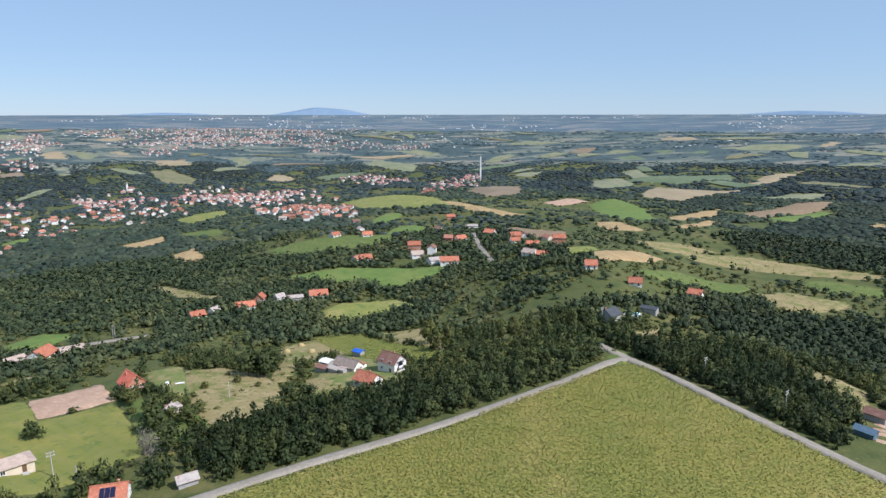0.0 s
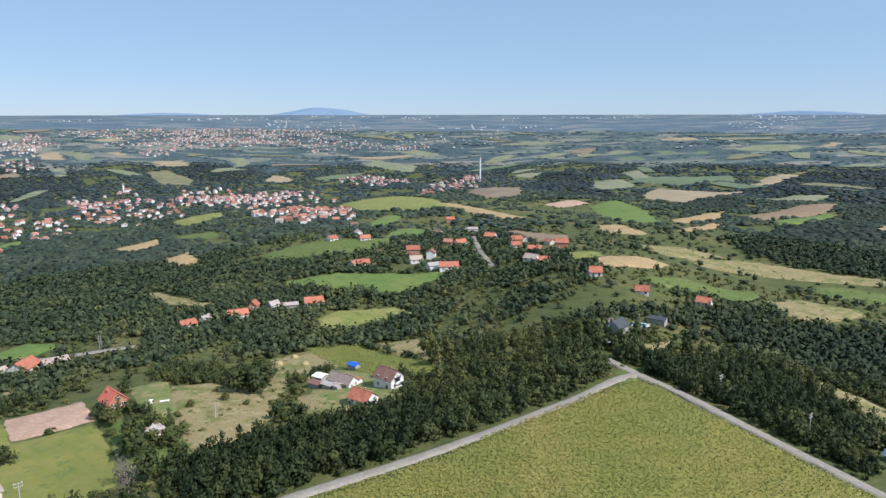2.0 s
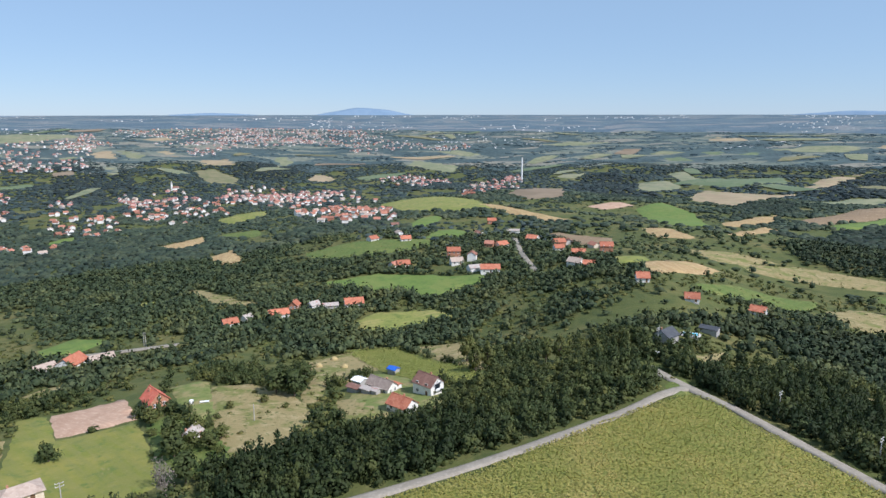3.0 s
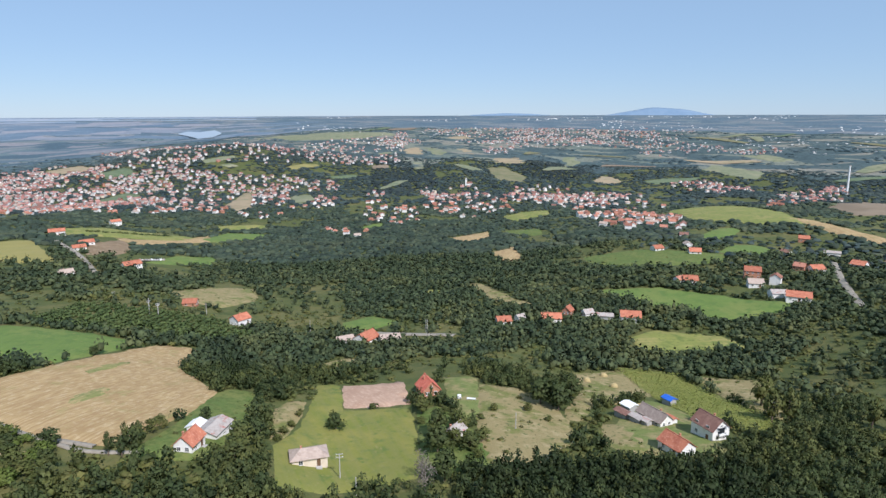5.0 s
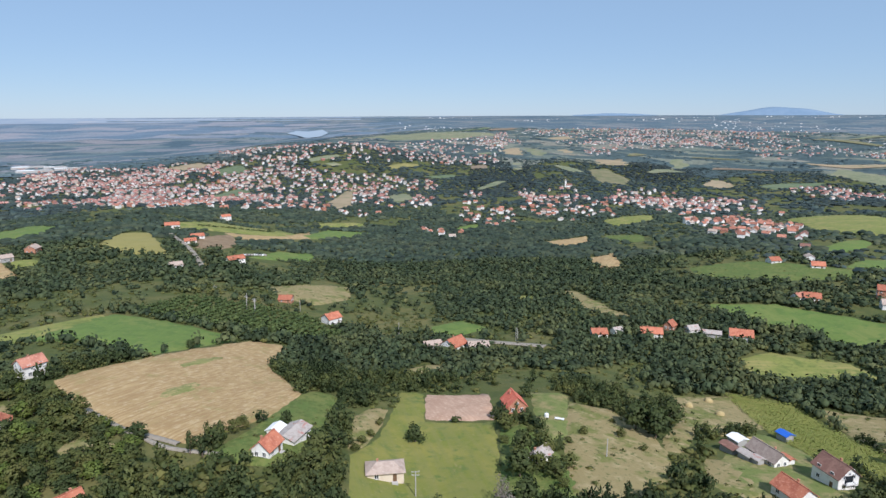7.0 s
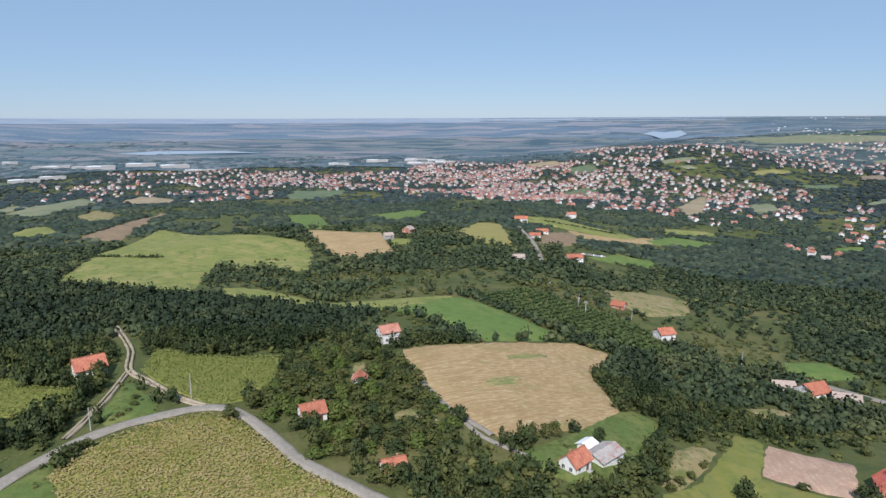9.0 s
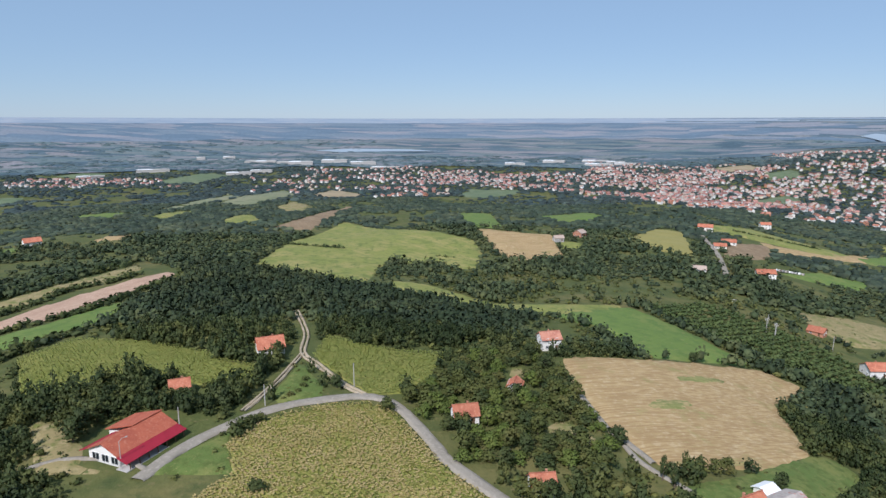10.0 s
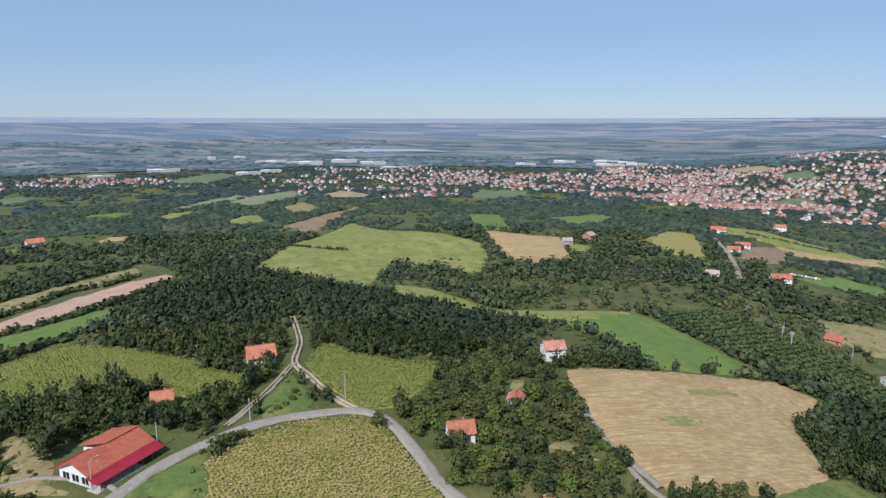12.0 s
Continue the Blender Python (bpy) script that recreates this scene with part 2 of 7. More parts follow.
ORCHARD_LEAF = material("orchard leaves", (0.082, 0.118, 0.036), ((0.10, 0.135, 0.042), 20, 0.45, 0.62), ((0.065, 0.098, 0.032), 3, 0.5, 0.66), rough=0.7, island=0.25, through_light=0.25, tint=0.15)
BARK = material("bark", (0.12, 0.09, 0.065), ((0.2, 0.17, 0.13), 0.3, 0.5, 0.7), bump=0.6, bump_scale=0.1)
PLASTER = material("white plaster", (0.78, 0.76, 0.71), ((0.62, 0.59, 0.53), 1.8, 0.52, 0.75), bump=0.1, bump_scale=0.2, per_object=0.06)
CREAM = material("cream plaster", (0.68, 0.58, 0.45), ((0.55, 0.46, 0.35), 1.5, 0.5, 0.75), bump=0.1, bump_scale=0.2)
BRICK = material("bare red brick", (0.42, 0.19, 0.115), ((0.52, 0.28, 0.18), 0.5, 0.45, 0.65), bump=0.3, bump_scale=0.12)
GREY = material("grey render", (0.38, 0.37, 0.35), ((0.28, 0.27, 0.26), 1.2, 0.5, 0.7), bump=0.1, bump_scale=0.2)
TILE = material("orange-red roof tiles", (0.43, 0.155, 0.088), ((0.34, 0.11, 0.064), 2.2, 0.45, 0.62), ((0.51, 0.24, 0.155), 0.6, 0.52, 0.68), rough=0.8, per_object=0.18, bump=0.25, bump_scale=0.3)
# Town roofs: the red is paled and dulled in the colour for haze.
TOWN_TILE = material("haze-muted red town roofs", (0.37, 0.185, 0.15), ((0.29, 0.13, 0.105), 14, 0.45, 0.62), ((0.42, 0.26, 0.22), 9, 0.5, 0.64), rough=0.85, island=0.3)
# Tiles muted for haze over the town; also one paler roof nearby.
MUTED_TILE = material("muted orange-red roof tiles", (0.37, 0.165, 0.11), ((0.29, 0.115, 0.08), 2.2, 0.45, 0.62), ((0.44, 0.25, 0.18), 0.6, 0.52, 0.68), rough=0.85, per_object=0.3, bump=0.2, bump_scale=0.3)
OLD_TILE = material("brown weathered tiles", (0.20, 0.105, 0.08), ((0.28, 0.16, 0.12), 1.6, 0.45, 0.68), ((0.13, 0.08, 0.06), 0.6, 0.55, 0.75), rough=0.8, bump=0.25, bump_scale=0.3)
PALE_TILE = material("bleached grey-pink tiles", (0.44, 0.345, 0.28), ((0.34, 0.26, 0.21), 1.4, 0.45, 0.68), ((0.53, 0.45, 0.38), 0.6, 0.55, 0.75), rough=0.8, bump=0.25, bump_scale=0.3)
DULL_TILE = material("weathered grey-brown tiles", (0.26, 0.205, 0.17), ((0.33, 0.27, 0.23), 1.2, 0.45, 0.66), ((0.18, 0.13, 0.105), 0.6, 0.52, 0.72), rough=0.85, bump=0.25, bump_scale=0.3)
RED_SHEET = material("red sheet metal", (0.30, 0.02, 0.036), ((0.25, 0.018, 0.03), 2.0, 0.5, 0.7), rough=0.65)
GLASS_DARK = material("dark window glass", (0.02, 0.025, 0.03), rough=0.08)
WOOD = material("brown timber", (0.17, 0.10, 0.055), ((0.11, 0.06, 0.035), 0.4, 0.45, 0.7), rough=0.7)
WHITE = material("white paint", (0.8, 0.8, 0.78), ((0.68, 0.68, 0.66), 0.7, 0.55, 0.75), rough=0.5)
CONCRETE = material("pale concrete", (0.45, 0.43, 0.40), ((0.35, 0.33, 0.30), 1.0, 0.5, 0.7), bump=0.2, bump_scale=0.2)
SHEET = material("pale fibre-cement sheets", (0.42, 0.375, 0.335), ((0.31, 0.265, 0.235), 1.0, 0.45, 0.68), ((0.37, 0.16, 0.13), 1.7, 0.57, 0.66), rough=0.8)
BLUE = material("blue paint", (0.03, 0.12, 0.50), ((0.05, 0.18, 0.58), 0.6, 0.5, 0.7), rough=0.5)
# Haze is painted into these three colours: distance, plain and skyline hill.
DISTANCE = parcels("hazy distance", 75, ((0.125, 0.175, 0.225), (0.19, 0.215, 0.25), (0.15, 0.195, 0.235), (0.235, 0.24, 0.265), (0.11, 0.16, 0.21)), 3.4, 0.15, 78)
HAZED_PLAIN = parcels("hazed river plain", 52, ((0.062, 0.100, 0.125), (0.165, 0.180, 0.195), (0.115, 0.158, 0.165), (0.21, 0.205, 0.215), (0.09, 0.13, 0.155), (0.15, 0.175, 0.175)), 3.2, 0.22, 78)
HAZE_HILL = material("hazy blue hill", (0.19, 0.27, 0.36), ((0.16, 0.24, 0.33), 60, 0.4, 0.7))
WATER = material("river water", (0.30, 0.36, 0.41), rough=0.5)
CORN_GREEN = material("greener maize leaves", (0.235, 0.27, 0.062), ((0.28, 0.30, 0.078), 15, 0.47, 0.62), ((0.205, 0.245, 0.056), 4, 0.48, 0.68), rough=0.7, island=0.13, through_light=0.25)
CORN_LEAF = material("maize leaves", (0.29, 0.272, 0.064), ((0.40, 0.33, 0.105), 17, 0.49, 0.62), ((0.215, 0.24, 0.054), 38, 0.48, 0.6), ((0.225, 0.235, 0.052), 4, 0.5, 0.64), rough=0.7, island=0.16, through_light=0.25)
CORN_RIPE = material("dry maize leaves", (0.44, 0.345, 0.145), ((0.49, 0.38, 0.18), 9, 0.47, 0.6), ((0.36, 0.31, 0.105), 4, 0.5, 0.64), rough=0.75, island=0.12, through_light=0.25)
TASSEL = material("dry maize tassels", (0.37, 0.30, 0.105), ((0.31, 0.27, 0.085), 6, 0.45, 0.7), rough=0.8, island=0.12)
GREEN_TASSEL = material("green-yellow maize tassels", (0.28, 0.28, 0.085), ((0.24, 0.255, 0.07), 6, 0.45, 0.7), rough=0.8, island=0.15)
BLEACHED = material("bare grey twigs", (0.17, 0.145, 0.12), ((0.25, 0.22, 0.185), 0.8, 0.5, 0.7), island=0.3)
POOL_WATER = material("pool water", (0.12, 0.48, 0.60), rough=0.08)
STRAW = material("straw", (0.42, 0.33, 0.16), ((0.33, 0.25, 0.11), 0.8, 0.45, 0.7), bump=0.5, bump_scale=0.3)
# Base lightened for haze; the darker patches are weathering.
TOWN_WALL = material("weathered town plaster, lightened for haze", (0.74, 0.72, 0.68), ((0.58, 0.555, 0.52), 16, 0.45, 0.62), rough=0.9, island=0.2)
TUNNEL = material("dull blue plastic film", (0.10, 0.155, 0.21), ((0.16, 0.21, 0.26), 0.9, 0.5, 0.7), rough=0.35)
# Plot colours of the far hills, blue haze mixed in.
HAZED_HILLS = parcels("hazed far hill country", 55, ((0.058, 0.086, 0.086), (0.070, 0.098, 0.094), (0.16, 0.175, 0.135), (0.062, 0.092, 0.090), (0.12, 0.145, 0.118), (0.052, 0.080, 0.082), (0.20, 0.195, 0.155)), 2.6, 0.3, 8)
PANEL = material("dark solar panels", (0.015, 0.02, 0.05), rough=0.15)
SLATE = material("dark slate-grey roofing", (0.06, 0.065, 0.075), ((0.09, 0.095, 0.10), 1.0, 0.5, 0.66), rough=0.6)

# ---- the lie of the land ----
# Heights below the first eye, along rays from the middle of the flight, outwards.
CX, CY = -11.0, 26.0
RINGS = (0, 80, 150, 210, 270, 340, 450, 600, 800, 1050, 1400, 1900, 2500, 3300)
SPOKES = {}


def spoke(turn, *depths):
    """Depths of the land along the ray that is turned so many degrees to the left of straight ahead."""
    SPOKES[turn] = depths


spoke(-65, 78, 79, 82, 88, 95, 100, 103, 106, 112, 118, 125, 125, 105, 76)
spoke(-45, 78, 79, 82, 88, 95, 100, 103, 106, 112, 118, 125, 125, 102, 72)
spoke(-28, 78, 79, 82, 86, 92, 97, 100, 106, 114, 124, 130, 128, 102, 72)
spoke(-17, 78, 80, 83, 86, 84, 82, 90, 104, 116, 126, 135, 135, 108, 74)
spoke(0, 78, 81, 87, 94, 104, 106, 103, 106, 112, 128, 150, 145, 112, 74)
spoke(12, 78, 82, 88, 97, 107, 110, 108, 112, 125, 145, 155, 145, 108, 66)
spoke(25, 78, 83, 89, 95, 104, 112, 122, 132, 140, 148, 155, 130, 90, 60)
spoke(37, 78, 83, 91, 96, 106, 116, 126, 136, 144, 150, 152, 125, 80, 58)
spoke(48, 78, 81, 82, 90, 100, 108, 118, 130, 140, 150, 148, 82, 106, 100)
spoke(62, 78, 79, 80, 82, 87, 93, 100, 98, 112, 140, 150, 138, 145, 104)
spoke(75, 78, 78, 79, 80, 84, 90, 98, 102, 118, 142, 150, 150, 150, 110)
spoke(90, 78, 77, 76, 76, 79, 85, 95, 103, 112, 135, 150, 150, 150, 112)
spoke(108, 78, 77, 76, 76, 79, 84, 92, 104, 116, 135, 150, 150, 150, 112)
spoke(130, 78, 77, 77, 78, 82, 88, 96, 108, 120, 138, 150, 150, 150, 112)
spoke(200, 78, 78, 79, 82, 86, 90, 98, 106, 116, 128, 138, 138, 125, 95)


def hermite(a, b, c, d, u):
    """The smooth curve from b to c."""
    m0, m1 = (c - a) / 2, (d - b) / 2
    u2, u3 = u * u, u * u * u
    return (2 * u3 - 3 * u2 + 1) * b + (u3 - 2 * u2 + u) * m0 + (3 * u2 - 2 * u3) * c + (u3 - u2) * m1


TURNS = sorted(SPOKES)
DEPTHS = np.array([SPOKES[a] for a in TURNS], float)


def land(x, y):
    """The land's height at x, y (arrays)."""
    x, y = np.asarray(x, float), np.asarray(y, float)
    r = np.hypot(x - CX, y - CY)
    turn = np.degrees(np.arctan2(-(x - CX), y - CY))
    turn = (turn + 65) % 360 - 65
    ts = np.array(TURNS + [TURNS[0] + 360], float)
    k = np.clip(np.searchsorted(ts, turn, side="right") - 1, 0, len(TURNS) - 1)
    u = (turn - ts[k]) / (ts[k + 1] - ts[k])
    rs = np.array(RINGS, float)
    j = np.clip(np.searchsorted(rs, r, side="right") - 1, 0, len(rs) - 2)
    v = np.clip((r - rs[j]) / (rs[j + 1] - rs[j]), 0, 1)
    n, m = len(TURNS), len(rs)

    def ray(o):
        s = (k + o) % n
        return hermite(DEPTHS[s, np.maximum(j - 1, 0)], DEPTHS[s, j], DEPTHS[s, j + 1], DEPTHS[s, np.minimum(j + 2, m - 1)], v)

    d = hermite(ray(-1), ray(0), ray(1), ray(2), u)
    swell = np.clip((r - 250) / 300, 0, 1) * (3.0 * np.sin(x / 97 + 1.3 * np.sin(y / 131)) * np.sin(y / 83 + 0.7) + 2.0 * np.sin(x / 43 + y / 61))
    return EYE - d + swell


# ---- mesh helpers ----
def mesh_of(name, verts, tris, *mats, which=None, smooth=False, normals=None):
    """A mesh from arrays of corners and triangles."""
    me = bpy.data.meshes.new(name)
    verts, tris = np.asarray(verts, np.float32), np.asarray(tris, np.int32)
    me.vertices.add(len(verts))
    me.vertices.foreach_set("co", verts.ravel())
    me.loops.add(tris.size)
    me.loops.foreach_set("vertex_index", tris.ravel())
    me.polygons.add(len(tris))
    me.polygons.foreach_set("loop_start", np.arange(0, tris.size, 3, dtype=np.int32))
    if which is not None:
        me.polygons.foreach_set("material_index", np.asarray(which, np.int32))
    if smooth or normals is not None:
        me.polygons.foreach_set("use_smooth", np.ones(len(tris), bool))
    for m in mats:
        me.materials.append(m)
    me.update(calc_edges=True)
    me.validate()
    if normals is not None:  # leaves take their light as part of the rounded crown
        me.attributes.new("custom_normal", "FLOAT_VECTOR", "POINT").data.foreach_set("vector", np.asarray(normals, np.float32).ravel())
    return me


def part(name, bm, mat, parent=None, label=""):
    """Links a bmesh as one mesh object, under parent where given."""
    me = bpy.data.meshes.new(name)
    bm.to_mesh(me)
    bm.free()
    me.materials.append(mat)
    ob = new(name, me)
    ob.parent = parent
    if label:
        ob["label"] = label
    return ob


def value_noise(x, y, size, seed=0):
    """Smooth noise from 0 to 1 with patches of that size."""
    x, y = np.asarray(x) / size + 1000.5, np.asarray(y) / size + 1000.5
    i, j = np.floor(x).astype(np.int64), np.floor(y).astype(np.int64)
    u, v = x - i, y - j
    u, v = u * u * (3 - 2 * u), v * v * (3 - 2 * v)

    def h(a, b):
        k = (a * 374761393 + b * 668265263 + seed * 144665) & 0x7FFFFFFF
        k = ((k ^ (k >> 13)) * 1274126177) & 0x7FFFFFFF
        return ((k ^ (k >> 16)) & 0xFFFF) / 65535.0

    return (h(i, j) * (1 - u) + h(i + 1, j) * u) * (1 - v) + (h(i, j + 1) * (1 - u) + h(i + 1, j + 1) * u) * v


def inside(x, y, outline):
    """Which of the points lie inside the outline."""
    res = np.zeros(len(x), bool)
    o = np.asarray(outline, float)
    near = (x > o[:, 0].min()) & (x < o[:, 0].max()) & (y > o[:, 1].min()) & (y < o[:, 1].max())
    if not near.any():
        return res
    px, py, r = x[near], y[near], np.zeros(near.sum(), bool)
    for (ax, ay), (bx, by) in zip(o, np.roll(o, -1, 0)):
        if ay != by:
            r ^= ((ay > py) != (by > py)) & (px < (bx - ax) * (py - ay) / (by - ay) + ax)
    res[near] = r
    return res


def land1(x, y):
    return float(land(np.array([x]), np.array([y]))[0])


# ---- the ground, one sheet out to the foot of the distance ----
radii = [0.0]
while radii[-1] < 3300:
    radii.append(radii[-1] + max(5.0, radii[-1] * 0.022))
radii = np.array(radii) * 3300 / radii[-1]
AROUND = 480
turns = np.linspace(0, 2 * math.pi, AROUND, endpoint=False)
gx = CX + radii[1:, None] * np.cos(turns)
gy = CY + radii[1:, None] * np.sin(turns)


def rings_mesh(name, x, y, z, mats, middle=None, which=None):
    n, m = x.shape
    verts = np.stack([x, y, z], -1).reshape(-1, 3)
    a = (np.arange(n - 1)[:, None] * m + np.arange(m)).ravel()
    b = (np.arange(n - 1)[:, None] * m + (np.arange(m) + 1) % m).ravel()
    tris = np.concatenate([np.stack([a, a + m, b + m], 1), np.stack([a, b + m, b], 1)])
    if middle is not None:
        verts = np.concatenate([verts, [middle]])
        k = np.arange(m)
        tris = np.concatenate([tris, np.stack([np.full(m, n * m), k, (k + 1) % m], 1)])
    return mesh_of(name, verts, tris, *mats, which=which, smooth=True)


ground = new("ground", rings_mesh("ground", gx, gy, land(gx, gy), [GROUND], (CX, CY, land1(CX, CY))))
tagged(ground, "rolling grassy hill land with dry patches", "ground", kind="structure")

# the plain and hills far off, rising to the skyline; haze is in their colours, palest outermost on the plain
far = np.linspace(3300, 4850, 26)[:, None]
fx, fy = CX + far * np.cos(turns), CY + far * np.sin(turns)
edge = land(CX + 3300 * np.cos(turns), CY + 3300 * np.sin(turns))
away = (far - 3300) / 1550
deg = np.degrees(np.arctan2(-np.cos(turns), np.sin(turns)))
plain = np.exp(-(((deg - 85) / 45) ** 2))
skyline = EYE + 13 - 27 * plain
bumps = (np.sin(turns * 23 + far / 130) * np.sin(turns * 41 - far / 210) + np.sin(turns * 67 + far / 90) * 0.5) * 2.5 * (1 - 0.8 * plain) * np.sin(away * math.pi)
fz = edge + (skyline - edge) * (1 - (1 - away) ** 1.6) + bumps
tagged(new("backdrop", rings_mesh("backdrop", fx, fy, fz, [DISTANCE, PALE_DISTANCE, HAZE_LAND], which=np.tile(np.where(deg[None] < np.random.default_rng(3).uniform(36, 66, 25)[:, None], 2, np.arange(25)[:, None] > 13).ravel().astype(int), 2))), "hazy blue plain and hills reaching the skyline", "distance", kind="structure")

# the wide river plain before it, with its strips of farmland; haze is painted into its blues
pr = np.linspace(1980, 3300, 40)[:, None]
from_turn = 69 - 27 * (pr - 1980) / 1320
pa = np.radians(from_turn + (152 - from_turn) * np.linspace(0, 1, 120))
plx, ply = CX - pr * np.sin(pa), CY + pr * np.cos(pa)
n, m = plx.shape
a = (np.arange(n - 1)[:, None] * m + np.arange(m - 1)).ravel()
quads = np.concatenate([np.stack([a, a + m, a + m + 1], 1), np.stack([a, a + m + 1, a + 1], 1)])
tagged(new("plain", mesh_of("plain", np.stack([plx, ply, land(plx, ply) + 3.0], -1).reshape(-1, 3), quads, HAZED_PLAIN, smooth=True)), "flat plain of the river with farmland strips, haze in its colours", "plain", kind="structure")

# the hill country beyond the valley, under its woods, its colours blued by painted haze
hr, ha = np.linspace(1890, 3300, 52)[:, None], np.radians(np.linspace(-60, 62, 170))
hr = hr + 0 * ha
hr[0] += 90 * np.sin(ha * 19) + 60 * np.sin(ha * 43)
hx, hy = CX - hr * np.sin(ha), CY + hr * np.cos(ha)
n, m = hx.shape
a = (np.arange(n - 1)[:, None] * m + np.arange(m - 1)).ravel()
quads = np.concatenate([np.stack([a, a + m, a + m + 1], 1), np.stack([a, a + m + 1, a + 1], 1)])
tagged(new("far_hills", mesh_of("far_hills", np.stack([hx, hy, land(hx, hy) + 1.2], -1).reshape(-1, 3), quads, HAZED_HILLS, smooth=True)), "hill country with fields and woods far off, haze in its colours", "hills", kind="structure")

# ---- fields and lanes, laid over the ground ----
OPEN = []
CROPS = []
SCRUB = []
WOODED = []
BARE = []
MEADOW = []
LANES = []


def lift(x, y):
    """How far sheets lie above the ground, so that they clear its facets."""
    return 0.12 + 0.0011 * np.hypot(np.asarray(x) - CX, np.asarray(y) - CY)


def rounded(outline, step):
    """The outline with short straight runs between its corners, slightly uneven."""
    pts = []
    for i, (ax, ay) in enumerate(outline):
        bx, by = outline[(i + 1) % len(outline)]
        n = max(1, int(math.hypot(bx - ax, by - ay) / step))
        for k in range(n):
            pts.append((ax + (bx - ax) * k / n + random.uniform(-0.12, 0.12) * step, ay + (by - ay) * k / n + random.uniform(-0.12, 0.12) * step))
    return pts


def field(kind, label, outline, raised=0.0):
    ox, oy = np.mean([p[0] for p in outline]), np.mean([p[1] for p in outline])
    r = math.hypot(ox - CX, oy - CY)
    step = max(3.0, r * 0.015)
    ring = rounded(outline, step)
    xs, ys = [p[0] for p in ring], [p[1] for p in ring]
    px, py = np.meshgrid(np.arange(min(xs), max(xs), step * 1.3), np.arange(min(ys), max(ys), step * 1.3))
    px, py = px.ravel(), py.ravel()
    keep = inside(px, py, ring)
    allp = [Vector(p) for p in ring] + [Vector((a, b)) for a, b in zip(px[keep], py[keep])]
    v, _, f, _, _, _ = delaunay_2d_cdt(allp, [], [list(range(len(ring)))], 1, 0.01)
    x, y = np.array([p.x for p in v]), np.array([p.y for p in v])
    rise = lift(x, y) + raised + 0.03 * (len(CROPS) % 9)
    if raised:
        rise[:len(ring)] -= raised + 0.05
    else:
        rise[:len(ring)] = -0.05  # the sheet runs into the ground along its edge
    me = bpy.data.meshes.new("field")
    me.from_pydata(list(zip(x, y, land(x, y) + rise)), [], f)
    me.materials.append(HAZED_FIELD[kind] if r > 1000 and kind in HAZED_FIELD else FIELD[kind])
    me.polygons.foreach_set("use_smooth", np.ones(len(me.polygons), bool))
    OPEN.append(ring)
    CROPS.append((kind, outline))
    return tagged(new("field", me), label, "field", kind="structure")


def scrub(outline):
    """Ground with bushes only, no woods."""
    SCRUB.append(outline)


def meadow(outline):
    """Open grass slopes with a few bushes and trees."""
    MEADOW.append(outline)


def bare(outline):
    """Open ground with nothing but planted hedges."""
    BARE.append(outline)


def wooded(outline, dark=1.0):
    """Closed woods, of dark or of mixed trees."""
    WOODED.append((outline, dark))


def smooth_line(points, step=3.0):
    """A smooth line through the points."""
    p = [points[0], *points, points[-1]]
    res = []
    for a, b, c, d in zip(p, p[1:], p[2:], p[3:]):
        n = max(2, int(math.hypot(c[0] - b[0], c[1] - b[1]) / step))
        for k in range(n):
            res.append((hermite(a[0], b[0], c[0], d[0], k / n), hermite(a[1], b[1], c[1], d[1], k / n)))
    return np.array(res + [points[-1]])


def ribbon(c, width, offset=0.0):
    """A strip along the line c, slightly domed, with frayed edges: corners and triangles."""
    d = np.gradient(c, axis=0)
    side = np.stack([-d[:, 1], d[:, 0]], 1) / np.linalg.norm(d, axis=1)[:, None]
    across = np.array([-1.12, -0.92, -0.4, 0, 0.4, 0.92, 1.12])
    fray = np.array([[random.uniform(-0.22, 0.22) if abs(a) > 1 else random.uniform(-0.05, 0.05) for a in across] for _ in c])
    offs = across * width / 2 + fray + offset
    x, y = c[:, :1] + side[:, :1] * offs, c[:, 1:] + side[:, 1:] * offs
    z = land(x, y) + lift(x, y) + 0.26 + np.array([-0.45, 0, 0.03, 0.05, 0.03, 0, -0.45])
    n, m = x.shape
    a = (np.arange(n - 1)[:, None] * m + np.arange(m - 1)).ravel()
    return np.stack([x, y, z], -1).reshape(-1, 3), np.concatenate([np.stack([a, a + m, a + m + 1], 1), np.stack([a, a + m + 1, a + 1], 1)])


def lane(kind, label, width, points):
    c = smooth_line(points)
    LANES.append((c, width / 2))
    if kind == "road":
        v, f = ribbon(c, width)
        me = mesh_of("road", v, f, ASPHALT, smooth=True)
    else:
        v, f = ribbon(c, width * 0.33, -width * 0.32)
        v2, f2 = ribbon(c, width * 0.33, width * 0.32)
        me = mesh_of("track", np.concatenate([v, v2]), np.concatenate([f, f2 + len(v)]), DIRT, smooth=True)
    return tagged(new("road" if kind == "road" else "track", me), label, "road" if kind == "road" else "track", kind="structure")


# ---- fields, lanes and yards: corner by corner, in metres ----
field('soil', 'bare reddish-brown garden plot beside the lawn', [(-147, 208), (-128, 222), (-111, 200), (-130, 187)])
field('lawn', 'mown green meadow round the grey-roofed cottage', [(-155, 203), (-149, 210), (-129, 186), (-110, 199), (-89, 170), (-81, 156), (-107, 131), (-124, 148), (-130, 166), (-143, 186)])
field('dry', 'dry yellowed meadow with scattered shrubs', [(-101, 232), (-87, 237), (-69, 227), (-58, 212), (-53, 195), (-56, 174), (-61, 169), (-68, 170), (-79, 185), (-89, 205)])
